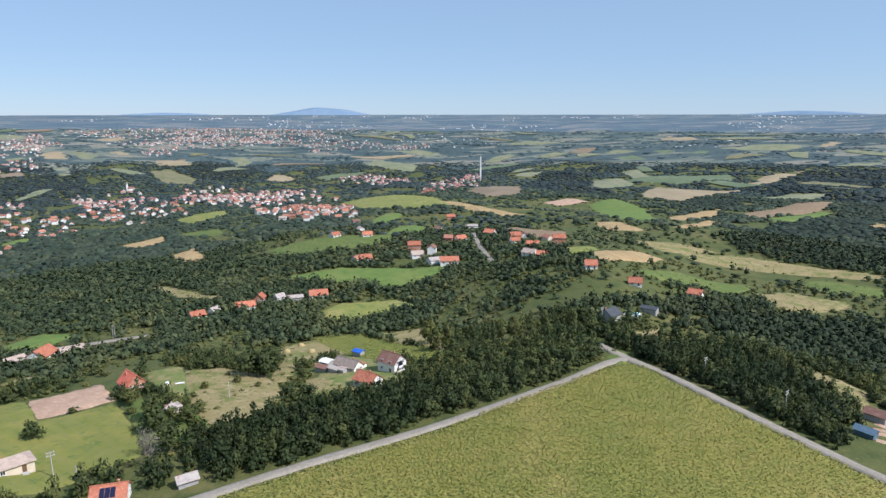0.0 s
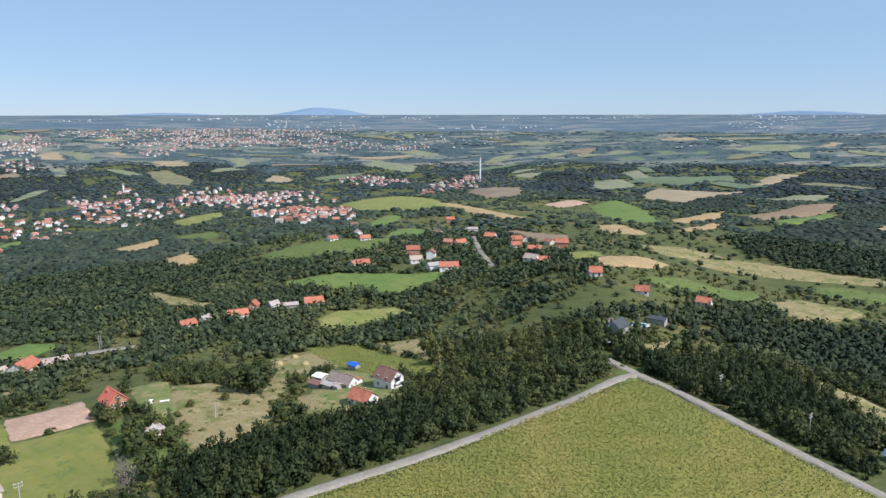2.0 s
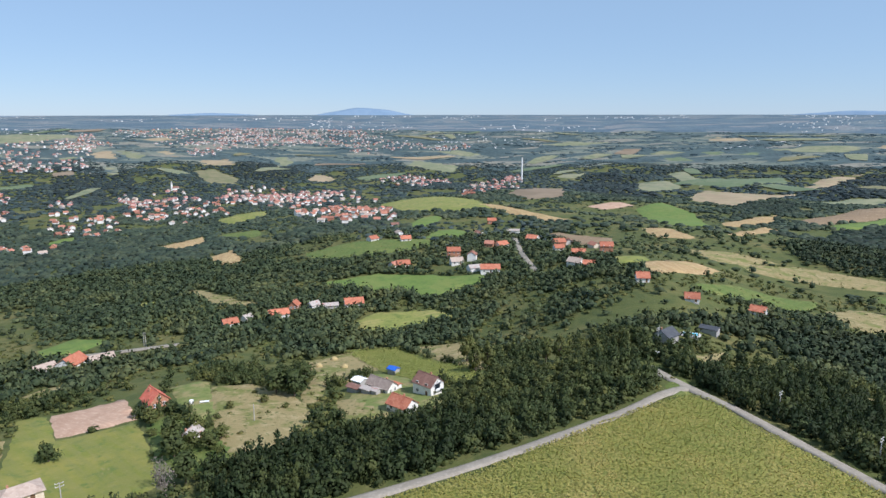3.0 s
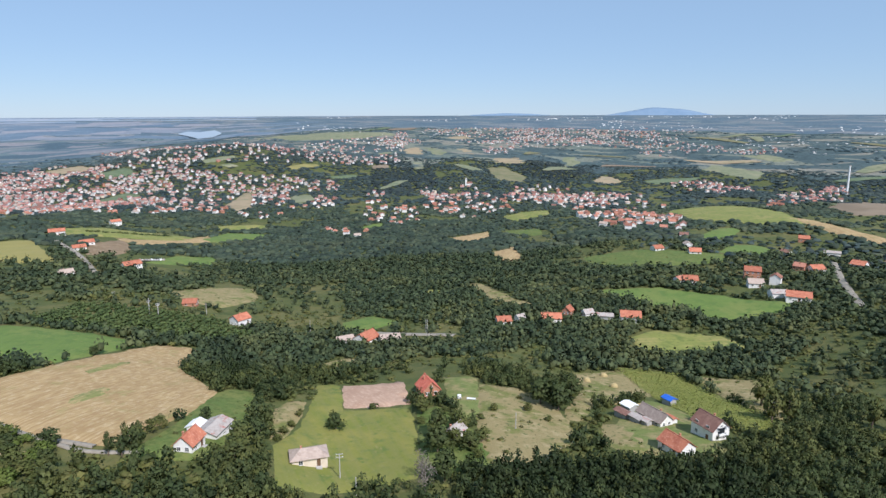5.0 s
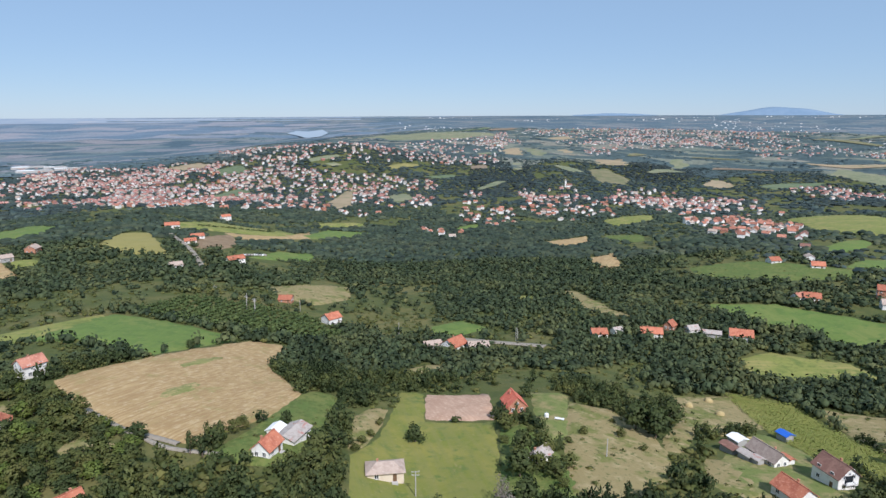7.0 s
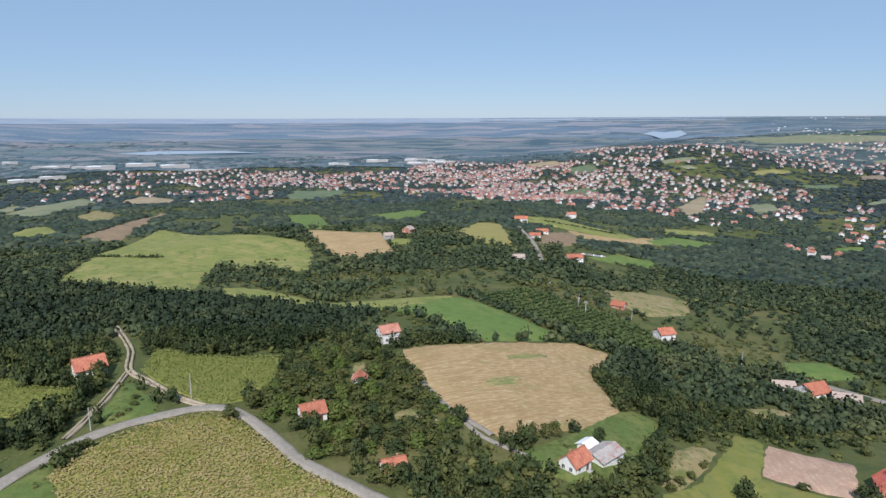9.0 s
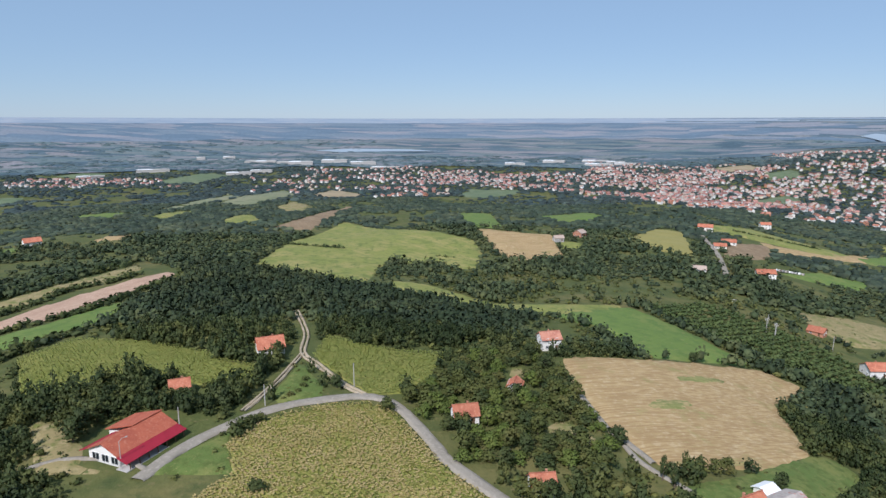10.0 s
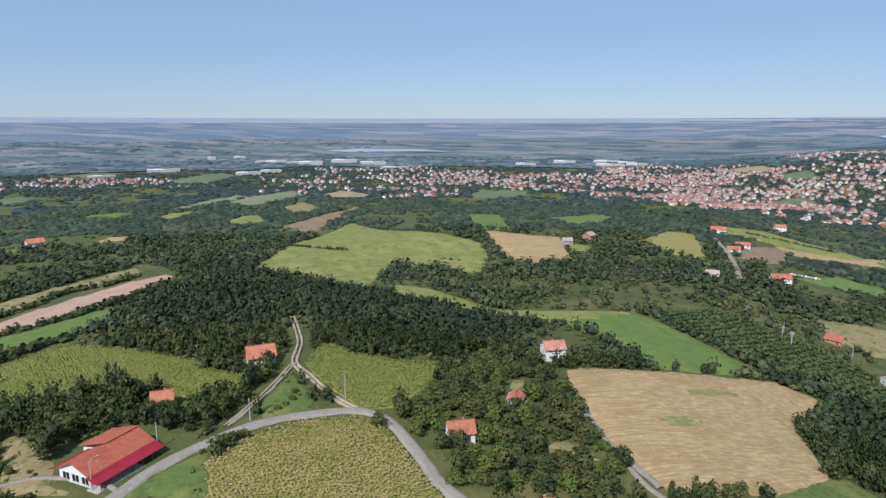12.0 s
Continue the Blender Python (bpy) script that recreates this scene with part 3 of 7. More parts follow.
field('dry', 'hay plot with straw heaps behind the farmyard', [(-80, 278), (-61, 297), (-42, 265), (-51, 248), (-64, 244)])
field('dry', 'grassy slope between hedges', [(173, 455), (217, 460), (290, 402), (281, 389), (215, 413), (172, 432)])
field('grass', 'grassy slope below the hamlet', [(-156, 551), (-114, 576), (-44, 575), (-40, 536), (-97, 499), (-141, 516)])
field('dry', 'bare trampled ground under the trees', [(-64, 221), (-69, 263), (-59, 246), (-56, 220), (-58, 212)])
field('yard', 'grassy garden of the brick house', [(-117, 232), (-106, 242), (-86, 203), (-89, 196), (-99, 206)])
field('grass', 'grassy corner where the lanes meet', [(59, 216), (65, 226), (68, 218), (63, 205), (59, 204)])
field('soil', 'bare sandy plot behind the sheds', [(125, 170), (133, 176), (114, 148), (113, 152)])
field('yard', 'trodden grass yard of the farmhouses', [(-44, 258), (-29, 247), (-20, 228), (-10, 210), (-26, 199), (-39, 203), (-47, 219), (-47, 243)])
field('corn', 'maize strip behind the farmhouses', [(-65, 298), (-40, 304), (0, 243), (-4, 232), (-18, 234), (-33, 249), (-45, 265)])
field('dry', 'fallow strip of dry grass', [(-35, 307), (-4, 307), (1, 263), (0, 245), (-21, 280)])
field('hay', 'pale green mown strip below the thicket', [(-71, 349), (-61, 367), (-28, 370), (-14, 354), (-41, 339), (-57, 324)])
field('green', 'bright green sown field', [(-112, 430), (-74, 446), (0, 429), (2, 415), (-33, 390), (-53, 409), (-70, 399)])
field('dry', 'dry clearing in the scrub', [(78, 246), (95, 257), (88, 242), (78, 234)])
field('dry', 'dry grass strip along the woods', [(125, 222), (135, 221), (141, 195), (127, 175), (127, 198)])
field('dry', 'patchy dry meadow', [(180, 353), (204, 359), (227, 342), (222, 328), (188, 313), (175, 327)])
field('grass', 'rough meadow strip', [(225, 391), (247, 391), (268, 370), (253, 349), (225, 366)])
field('grass', 'long meadow strip on the slope', [(111, 349), (144, 377), (187, 371), (173, 349), (135, 345), (110, 335)])
field('plough', 'ploughed brown field', [(39, 1064), (103, 1340), (164, 1302), (124, 1005), (67, 986)])
field('stubble', 'harvested straw-coloured field', [(-10, 833), (30, 735), (71, 680), (100, 676), (63, 734), (12, 845)])
field('hay', 'yellow-green hilltop meadow', [(-168, 1017), (-82, 1089), (-12, 940), (11, 780), (-30, 767), (-105, 809)])
field('hay', 'yellow-green meadow', [(-384, 898), (-338, 977), (-299, 877), (-342, 833)])
field('stubble', 'tan field at the edge of the woods', [(-349, 661), (-340, 750), (-304, 692), (-313, 630)])
field('stubble', 'tan clearing in the woods', [(-262, 587), (-249, 623), (-205, 540), (-223, 536)])
field('plough', 'brown harrowed field behind the hamlet', [(61, 632), (110, 560), (100, 499), (69, 519)])
field('stubble', 'dry tan field', [(92, 396), (132, 420), (146, 409), (127, 380), (89, 354)])
field('dry', 'green field strip', [(143, 484), (185, 490), (206, 465), (156, 443)])
field('stubble', 'tan field strip', [(149, 626), (175, 612), (177, 535), (143, 551)])
field('soil', 'bare pinkish field', [(142, 901), (192, 949), (207, 901), (161, 869)])
field('green', 'rounded green pasture', [(200, 869), (253, 939), (262, 819), (238, 679), (188, 658)])
field('stubble', 'wide tan field', [(327, 1055), (408, 1214), (527, 1120), (343, 919)])
field('stubble', 'tan strip', [(259, 727), (355, 797), (318, 725), (254, 677)])
field('stubble', 'tan strip', [(212, 578), (287, 682), (289, 650), (217, 563)])
field('plough', 'long brown field', [(343, 732), (475, 858), (598, 943), (489, 804), (349, 684)])
field('green', 'long green field', [(346, 677), (480, 795), (488, 785), (410, 692), (355, 649)])
field('stubble', 'tan field', [(589, 1232), (781, 1499), (858, 1518), (711, 1328), (571, 1161)])
field('green', 'pale green field', [(532, 2032), (639, 2152), (647, 1968), (541, 1933)])
field('green', 'pale green field', [(694, 2177), (803, 2242), (770, 2070), (697, 2070)])
field('hay', 'pale field on the far slope', [(906, 2181), (1109, 2305), (1268, 2300), (1219, 2139), (1023, 2084)])
field('hay', 'pale field on the far slope', [(1008, 1681), (1214, 1749), (1155, 1662), (1003, 1623)])
field('green', 'green field', [(381, 1353), (491, 1466), (641, 1425), (608, 1321), (465, 1254)])
field('stubble', 'tan field', [(419, 625), (499, 705), (433, 610)])
field('stubble', 'tan hillside field', [(-1205, 1890), (-1182, 1989), (-1048, 1811), (-1108, 1766)])
field('hay', 'yellow-green hillside field', [(-1180, 1990), (-1047, 1932), (-946, 1776), (-1046, 1813)])
field('stubble', 'tan hillside field', [(-1042, 1962), (-1020, 2032), (-872, 1831), (-901, 1822)])
field('hay', 'yellow-green field', [(-672, 2006), (-669, 2139), (-570, 1937), (-580, 1795)])
field('stubble', 'tan field', [(-432, 1546), (-448, 1716), (-364, 1579), (-385, 1520)])
field('hay', 'pale green field', [(-242, 2118), (-76, 1957), (-83, 1740), (-236, 1916)])
field('hay', 'small green clearing', [(-997, 1626), (-978, 1661), (-896, 1536), (-913, 1507)])
field('stubble', 'tan strip', [(-848, 1847), (-749, 1885), (-692, 1765), (-789, 1767)])
field('stubble', 'large harvested stubble field with straw rows', [(-227, 114), (-231, 147), (-245, 201), (-233, 214), (-219, 199), (-209, 184), (-169, 169), (-155, 146), (-151, 118), (-172, 110), (-202, 110)])
field('green', 'green meadow above the stubble field', [(-292, 127), (-313, 173), (-247, 201), (-233, 148), (-260, 145)])
field('hay', 'yellowish grass strip', [(-367, 53), (-358, 75), (-313, 104), (-315, 137), (-316, 173), (-287, 150), (-291, 113), (-306, 82), (-336, 56)])
field('hay', 'broad yellow-green hilltop field', [(-400, -30), (-542, -26), (-689, 10), (-598, 67), (-519, 124), (-480, 125), (-415, 110), (-431, 56), (-349, 39), (-373, 13)])
field('green', 'green field', [(-794, 144), (-811, 189), (-574, 159), (-595, 134)])
field('stubble', 'tan cropped field', [(-590, 134), (-564, 157), (-552, 197), (-469, 185), (-450, 142), (-502, 135)])
field('yellow', 'ripe yellow field with rounded corners', [(-532, 258), (-589, 308), (-589, 334), (-526, 310), (-462, 283), (-478, 264)])
field('plough', 'brown plot by the farmstead', [(-552, 359), (-575, 413), (-510, 378), (-468, 308)])
field('hay', 'pale green strip', [(-644, 386), (-684, 466), (-633, 503), (-589, 512), (-559, 467), (-584, 428), (-607, 378)])
field('green', 'green strip by the hedge', [(-458, 350), (-493, 407), (-477, 438), (-452, 417), (-451, 372)])
field('green', 'green clearing', [(-785, 237), (-788, 288), (-684, 287), (-618, 231)])
field('corn', 'maize field beside the woods', [(-231, -72), (-253, -63), (-243, -34), (-228, -9), (-221, -4), (-211, 13), (-200, 13), (-196, 4), (-207, -20), (-193, -50)])
field('corn', 'maize field between the tracks', [(-243, 30), (-234, 44), (-229, 56), (-229, 72), (-207, 67), (-193, 56), (-191, 47), (-202, 38), (-221, 27)])
field('green', 'green strip along the hedge', [(-264, -99), (-280, -88), (-314, -74), (-316, -68), (-284, -62), (-262, -74), (-241, -85)])
field('soil', 'bare pinkish ploughed strip', [(-288, -114), (-319, -109), (-346, -99), (-375, -88), (-394, -76), (-386, -68), (-351, -75), (-311, -83), (-289, -90), (-273, -105)])
field('dry', 'olive strip between hedges', [(-329, -140), (-360, -131), (-386, -117), (-429, -106), (-410, -94), (-365, -105), (-335, -117), (-303, -124)])
field('stubble', 'tan clearing', [(-582, -201), (-599, -173), (-582, -161), (-564, -187)])
field('plough', 'tan ridge-top field', [(-644, -58), (-730, -30), (-917, 2), (-898, 20), (-633, -19)])
field('hay', 'pale strip along the ridge', [(-953, -296), (-1188, -246), (-1306, -254), (-1159, -199), (-1016, -261)])
field('hay', 'pale strip along the ridge', [(-1076, -217), (-1383, -155), (-1199, -110), (-1050, -167)])
field('green', 'green clearing', [(-879, -376), (-937, -367), (-969, -310), (-813, -283)])
field('grass', 'green verge beside the road', [(-152, -4), (-162, 4), (-171, 12), (-163, 13), (-150, 17)])
field('weeds', 'weedy green patch in the stubble', [(-187, 127), (-192, 132), (-196, 146), (-191, 146), (-187, 140), (-184, 129)], 0.45)
field('weeds', 'weedy green patch in the stubble', [(-212, 143), (-220, 159), (-225, 177), (-217, 169), (-210, 150)], 0.45)
field('dry', 'rough grass round the large red-roofed building', [(-182, -43), (-178, -33), (-165, -21), (-158, -19), (-153, -10), (-154, -27)])
field('dry', 'dry scrub slope', [(-352, 291), (-362, 331), (-347, 364), (-309, 325), (-300, 288), (-323, 280)])
field('dry', 'dry clearing by the houses', [(-178, 226), (-178, 250), (-166, 246), (-163, 228)])
field('grass', 'grass slope below the white farm', [(-143, 117), (-146, 124), (-152, 139), (-170, 171), (-171, 177), (-161, 178), (-146, 163), (-136, 151), (-129, 136), (-126, 126), (-132, 121)])
field('dry', 'dry bank with shrubs beside the mown lawn', [(-143, 166), (-148, 179), (-145, 187), (-133, 169), (-126, 155), (-127, 150)])
field('grass', 'rough grass round the half-hidden cottage', [(-106, 195), (-102, 203), (-87, 195), (-69, 175), (-65, 166), (-81, 157)])
field('dry', 'rough grass below the farmyard', [(-51, 217), (-46, 221), (-35, 213), (-30, 200), (-36, 195), (-45, 200)])
field('dry', 'bare garden clearing among the trees', [(-209, 91), (-217, 94), (-217, 97), (-209, 97), (-206, 93)])
field('dry', 'bare trodden garden beside the lane', [(-173, 94), (-177, 100), (-170, 105), (-164, 107), (-161, 103), (-166, 99), (-169, 94)])
field('green', 'small green plot behind the houses', [(-228, 311), (-220, 332), (-196, 324), (-201, 306), (-217, 299)])
field('stubble', 'tan strip of farmland', [(-583, 409), (-571, 459), (-620, 556), (-559, 504), (-533, 403)])
field('hay', 'pale strip', [(-693, 625), (-653, 679), (-619, 651), (-640, 588)])
field('stubble', 'bare brown hillside plot', [(-886, 819), (-993, 971), (-962, 969), (-787, 791), (-781, 750)])
field('hay', 'long pale field on the plateau', [(-2118, 2086), (-1932, 2262), (-1547, 2378), (-1428, 2198), (-1511, 1837)])
field('hay', 'pale meadow', [(-233, 412), (-222, 417), (-201, 389), (-216, 394)])
field('dry', 'dry slope with shrubs', [(-216, 444), (-201, 446), (-153, 396), (-131, 384), (-144, 381), (-169, 389)])
field('corn', 'broad field of ripening yellow-green maize', [(-150.4, 16.7), (-163.6, 12.4), (-176.6, 20.6), (-184.5, 35.0), (-186.3, 46.0), (-179.5, 54.1), (-154.4, 64.5), (-100.0, 98.0), (-50.0, 130.0), (0.0, 161.0), (55.0, 203.0), (64.5, 208.6), (70.5, 204.0), (74.0, 190.0), (83.5, 169.0), (91.0, 151.0), (98.0, 135.0), (103.0, 123.0), (60.0, 20.0), (-60.0, -30.0), (-120.0, -5.0)])
field('hay', 'pale field on the far slope', [(525, 2234), (634, 2275), (701, 2202), (624, 2166)])
field('hay', 'terraced pale field above the wood', [(281, 1206), (339, 1434), (399, 1398), (390, 1302), (343, 1180), (284, 1152)])
field('hay', 'light green sloping field', [(464, 1653), (515, 1677), (457, 1330), (416, 1274), (417, 1395)])
field('hay', 'pale green meadow above the lone house', [(75, 425), (104, 430), (102, 405), (80, 391)])
field('hay', 'thin pale strip before the wood', [(457, 952), (576, 1046), (633, 1032), (608, 1005), (503, 925)])
field('stubble', 'far tan field', [(1292, 2235), (1468, 2397), (1405, 2254), (1245, 2120)])
field('stubble', 'far tan field', [(878, 2657), (978, 2813), (1065, 2718), (1063, 2652), (919, 2572)])
field('hay', 'far pale field', [(195, 2578), (373, 2723), (502, 2642), (384, 2482)])
field('green', 'far green strip', [(768, 2091), (874, 2173), (904, 2131), (820, 2037)])
field('hay', 'pale green slope beside the wood', [(167, 1623), (254, 1629), (296, 1717), (212, 1532)])
field('hay', 'pale green hillside field', [(-192, 2315), (-92, 2376), (0, 2273), (-46, 2174)])
field('green', 'pale green strip above the houses', [(-327, 1608), (-282, 1727), (-213, 1797), (-219, 1713), (-283, 1559)])
field('hay', 'pale hillside strip', [(-1197, 1725), (-1160, 1813), (-1124, 1730), (-1157, 1666)])
field('plough', 'pale bare strip', [(-1051, 1508), (-1011, 1529), (-983, 1489), (-1015, 1454)])
field('stubble', 'pale strip on the plateau', [(-1259, 2258), (-1245, 2427), (-1124, 2349), (-1191, 2241)])
field('dry', 'gardens on the hillside above the church', [(-765, 1660), (-730, 1700), (-600, 1553), (-568, 1435), (-628, 1427)])
field('green', 'green strip below the town', [(-515, 723), (-513, 749), (-501, 757), (-481, 722), (-489, 684)])
field('grass', 'green plot beside the lane', [(-324, 770), (-270, 759), (-244, 696), (-296, 719)])
field('green', 'green slope on the hamlet hill', [(-81, 675), (-64, 756), (-47, 732), (-50, 684), (-71, 647)])
field('green', 'green slope on the hamlet hill', [(-54, 574), (-48, 632), (-25, 651), (-6, 615), (-23, 587)])
field('green', 'green meadow between the woods', [(-811, 293), (-776, 303), (-687, 294), (-643, 265), (-650, 241)])
field('hay', 'yellow-green plot by the wood', [(-523, 198), (-521, 216), (-488, 203), (-490, 187)])
field('green', 'green field below the strips', [(-577, 501), (-626, 588), (-579, 623), (-558, 562), (-550, 495)])
field('green', 'green clearing among the town houses', [(-1138, 740), (-1190, 841), (-1134, 835), (-1087, 769), (-1097, 726)])
field('stubble', 'tan field at the edge of town', [(-1642, 928), (-1658, 1038), (-1542, 1003), (-1474, 940), (-1559, 912)])
field('green', 'green field at the edge of town', [(-1412, 932), (-1418, 1000), (-1331, 979), (-1341, 900)])
field('hay', 'grassy hillside plot', [(-852, 951), (-886, 1043), (-797, 961), (-751, 858)])
field('yellow', 'ripe strip on the plateau', [(-1134, 1244), (-1151, 1384), (-1104, 1345), (-1097, 1232)])
field('hay', 'pale strip on the slope', [(-1300, 1121), (-1291, 1191), (-1280, 1246), (-1252, 1175), (-1263, 1108)])
field('hay', 'pale strip on the slope', [(-1219, 1088), (-1222, 1206), (-1196, 1226), (-1191, 1118)])
field('green', 'pale green strip', [(-1012, 1252), (-1009, 1375), (-965, 1331), (-984, 1240)])
field('hay', 'pale slope below the ridge', [(-671, -113), (-788, -130), (-811, -111), (-685, -75), (-651, -91)])
field('hay', 'pale green slope', [(-803, -230), (-1000, -256), (-953, -216), (-762, -199)])
field('dry', 'dry slope under the large red roofs', [(-913, -100), (-1145, -111), (-1085, -89), (-882, -47), (-785, -46), (-826, -71)])
field('stubble', 'pale strip under the town', [(-1195, -77), (-1384, -60), (-1233, 10), (-1167, -2), (-1175, -53)])
field('green', 'green slope at the foot of the ridge', [(-1307, -703), (-1307, -640), (-1223, -615), (-1148, -610)])
field('green', 'garden strips behind the factory', [(-1628, -492), (-1776, -409), (-1748, -355), (-1526, -369), (-1529, -447)])
field('green', 'garden strips behind the factory', [(-1759, -797), (-1851, -764), (-1833, -679), (-1735, -741)])
field('green', 'green clearing', [(-544, -256), (-558, -251), (-537, -236), (-512, -233)])
field('green', 'wide green field at the edge of town', [(-1218, 192), (-1361, 238), (-1326, 342), (-1247, 312), (-1140, 208)])
meadow([(132, 947), (228, 955), (260, 729), (274, 598), (227, 482), (250, 415), (275, 380), (230, 314), (193, 326), (167, 350), (116, 347), (94, 375), (94, 481), (84, 640)])
wooded([(80, 286), (114, 294), (150, 294), (174, 278), (193, 261), (156, 209), (152, 227), (143, 246), (132, 258), (110, 252), (98, 265), (85, 272)])
wooded([(65, 212), (79, 199), (88, 177), (94, 157), (103, 147), (118, 163), (117, 173), (122, 194), (123, 218), (120, 235), (100, 236), (75, 237)])
wooded([(-75, 134), (-65, 136), (-48, 132), (-32, 144), (-13, 162), (-1, 177), (-4, 190), (-24, 176), (-41, 160), (-56, 159), (-68, 159), (-65, 143), (-75, 139)])
wooded([(174, 1292), (245, 1567), (330, 1722), (351, 1427), (295, 1078), (187, 967)])
wooded([(286, 764), (382, 976), (450, 974), (401, 849), (313, 729)])
wooded([(246, 515), (352, 653), (392, 632), (431, 607), (299, 415), (264, 414), (249, 457)])
wooded([(605, 1030), (705, 1004), (494, 698), (463, 738), (563, 876)])
wooded([(-998, 1428), (-880, 1361), (-756, 1254), (-764, 1178), (-841, 1197)])
meadow([(49, 368), (71, 358), (70, 334), (54, 330)])
meadow([(13, 382), (32, 367), (36, 338), (20, 336), (9, 361)])
bare([(-320, -139), (-385, -123), (-453, -112), (-388, -61), (-355, -61), (-312, -67), (-284, -61), (-236, -74), (-229, -81)])
field('dry', 'bare patch in the green meadow', [(-267, 164), (-272, 171), (-266, 169), (-263, 163)], 0.3)
field('grass', 'rough grass between the track and the lane', [(-196, 33), (-209, 27), (-220, 23.2), (-204, 21.8), (-191, 18), (-185, 21), (-189, 33)])
scrub([(90, 350), (141, 389), (189, 375), (236, 323), (222, 303), (190, 332), (149, 346), (103, 325)])
scrub([(-59, 209), (-49, 225), (-34, 197), (-31, 196), (-50, 178)])
scrub([(-149, 87), (-166, 98), (-165, 107), (-137, 118), (-123, 124), (-112, 118)])
wooded([(-180, -42), (-189, -39), (-197, -33), (-200, -19), (-194, -1), (-193, 10), (-186, 13), (-178, 8), (-177, -2), (-181, -10), (-182, -23), (-172, -23), (-174, -31)], 0.15)
scrub([(83, 264), (124, 287), (117, 248), (86, 226), (72, 233)])
scrub([(-353, 390), (-311, 426), (-236, 324), (-215, 265), (-266, 282)])
scrub([(-58, 221), (-44, 212), (-30, 197), (-32, 187), (-49, 200)])
scrub([(26, 293), (36, 341), (19, 377), (5, 341), (-7, 328), (4, 283)])
scrub([(-330, 178), (-316, 188), (-322, 197), (-344, 193)])
wooded([(110, 299), (134, 316), (172, 306), (203, 283), (154, 212), (140, 239), (126, 266), (108, 279)])
wooded([(227, 490), (288, 578), (378, 666), (524, 749), (300, 424), (259, 411), (237, 441)])
wooded([(537, 1108), (808, 1483), (1084, 1566), (763, 1096), (613, 1035), (522, 953)])
wooded([(-502, 709), (-427, 748), (-354, 812), (-263, 642), (-236, 486), (-343, 480)], 0.2)
wooded([(-1095, 1578), (-952, 1645), (-721, 1317), (-715, 1105), (-765, 1090)])
wooded([(-748, 1822), (-655, 2036), (-490, 1819), (-481, 1487), (-610, 1547)])
wooded([(-663, 623), (-530, 759), (-339, 728), (-190, 608), (-158, 442), (-192, 351), (-258, 359), (-264, 301), (-414, 399)], 0.2)
wooded([(-330, -63), (-414, -67), (-446, -40), (-366, 13), (-324, 56), (-299, 97), (-282, 119), (-233, 75), (-251, 39), (-284, 14), (-246, -14), (-264, -36)])
wooded([(-72, 165), (-65, 177), (-45, 184), (-30, 198), (-12, 208), (3, 199), (-13, 162), (-30, 145), (-37, 137), (-61, 140)])
wooded([(70, 221), (92, 213), (106, 185), (118, 161), (103, 139), (91, 157), (80, 186)])
wooded([(-235, 222), (-260, 260), (-171, 187), (-176, 182), (-204, 197)])
lane('road', 'narrow grey asphalt lane', 3.3, [(-149.6, -3.5), (-162.3, 2.2), (-172.6, 10.6), (-181.0, 19.6), (-186.5, 31.8), (-189.8, 43.5), (-188.6, 50.5), (-180.5, 56.5), (-162.9, 63.7), (-152.7, 68.1), (-100.0, 101.5), (-50.0, 133.5), (3.0, 167.0), (18.7, 177.3), (40.6, 193.6), (57.0, 208.8), (66.2, 214.0)])
lane('road', 'grey asphalt lane under the trees', 3.4, [(58.0, 232.0), (62.0, 223.0), (66.2, 214.0), (75.5, 196.0), (85.9, 170.0), (93.9, 151.4), (100.2, 136.4), (104.5, 129.9)])
lane('track', 'pale dirt track with two wheel ruts', 2.3, [(-190.9, 45.0), (-199.3, 37.3), (-212.8, 29.6), (-223.9, 23.5), (-244.0, 22.3), (-265.5, 17.7), (-281.5, 13.7)])
lane('track', 'pale dirt track beside the hedge', 1.7, [(-223.9, 23.5), (-203.6, 19.7), (-190.5, 16.1), (-180.4, 12.7)])
lane('road', 'narrow paved lane between the trees', 1.5, [(-154.0, 116.3), (-164.2, 113.5), (-173.0, 110.8), (-192.2, 110.0)])
lane('road', 'pale curved garden path', 1.3, [(-156.1, -30.7), (-159.9, -24.7), (-159.5, -16.7), (-157.4, -8.6), (-153.7, -3.2)])
lane('road', 'village street', 3.8, [(28.2, 582.9), (27.9, 484.7), (32.9, 414.0)])
lane('road', 'village street', 3.6, [(-570.8, 345.5), (-486.0, 314.5), (-409.4, 279.9)])
lane('road', 'paved lane behind the houses', 4, [(-194.9, 296.4), (-170.4, 297.5), (-147.5, 300.7)])
lane('road', 'dirt edge of the stubble field', 1.2, [(-162.2, 112.0), (-152.8, 113.7), (-141.3, 120.0)])
orchard_outline = [(-316, 182), (-336, 229), (-306, 253), (-268, 267), (-230, 250), (-238, 225), (-255, 209), (-286, 190)]
# ---- houses ----
def box(bm, x0, y0, z0, x1, y1, z1):
    m = Matrix.LocRotScale(((x0 + x1) / 2, (y0 + y1) / 2, (z0 + z1) / 2), None, (x1 - x0, y1 - y0, z1 - z0))
    return bmesh.ops.create_cube(bm, size=1, matrix=m)["verts"]


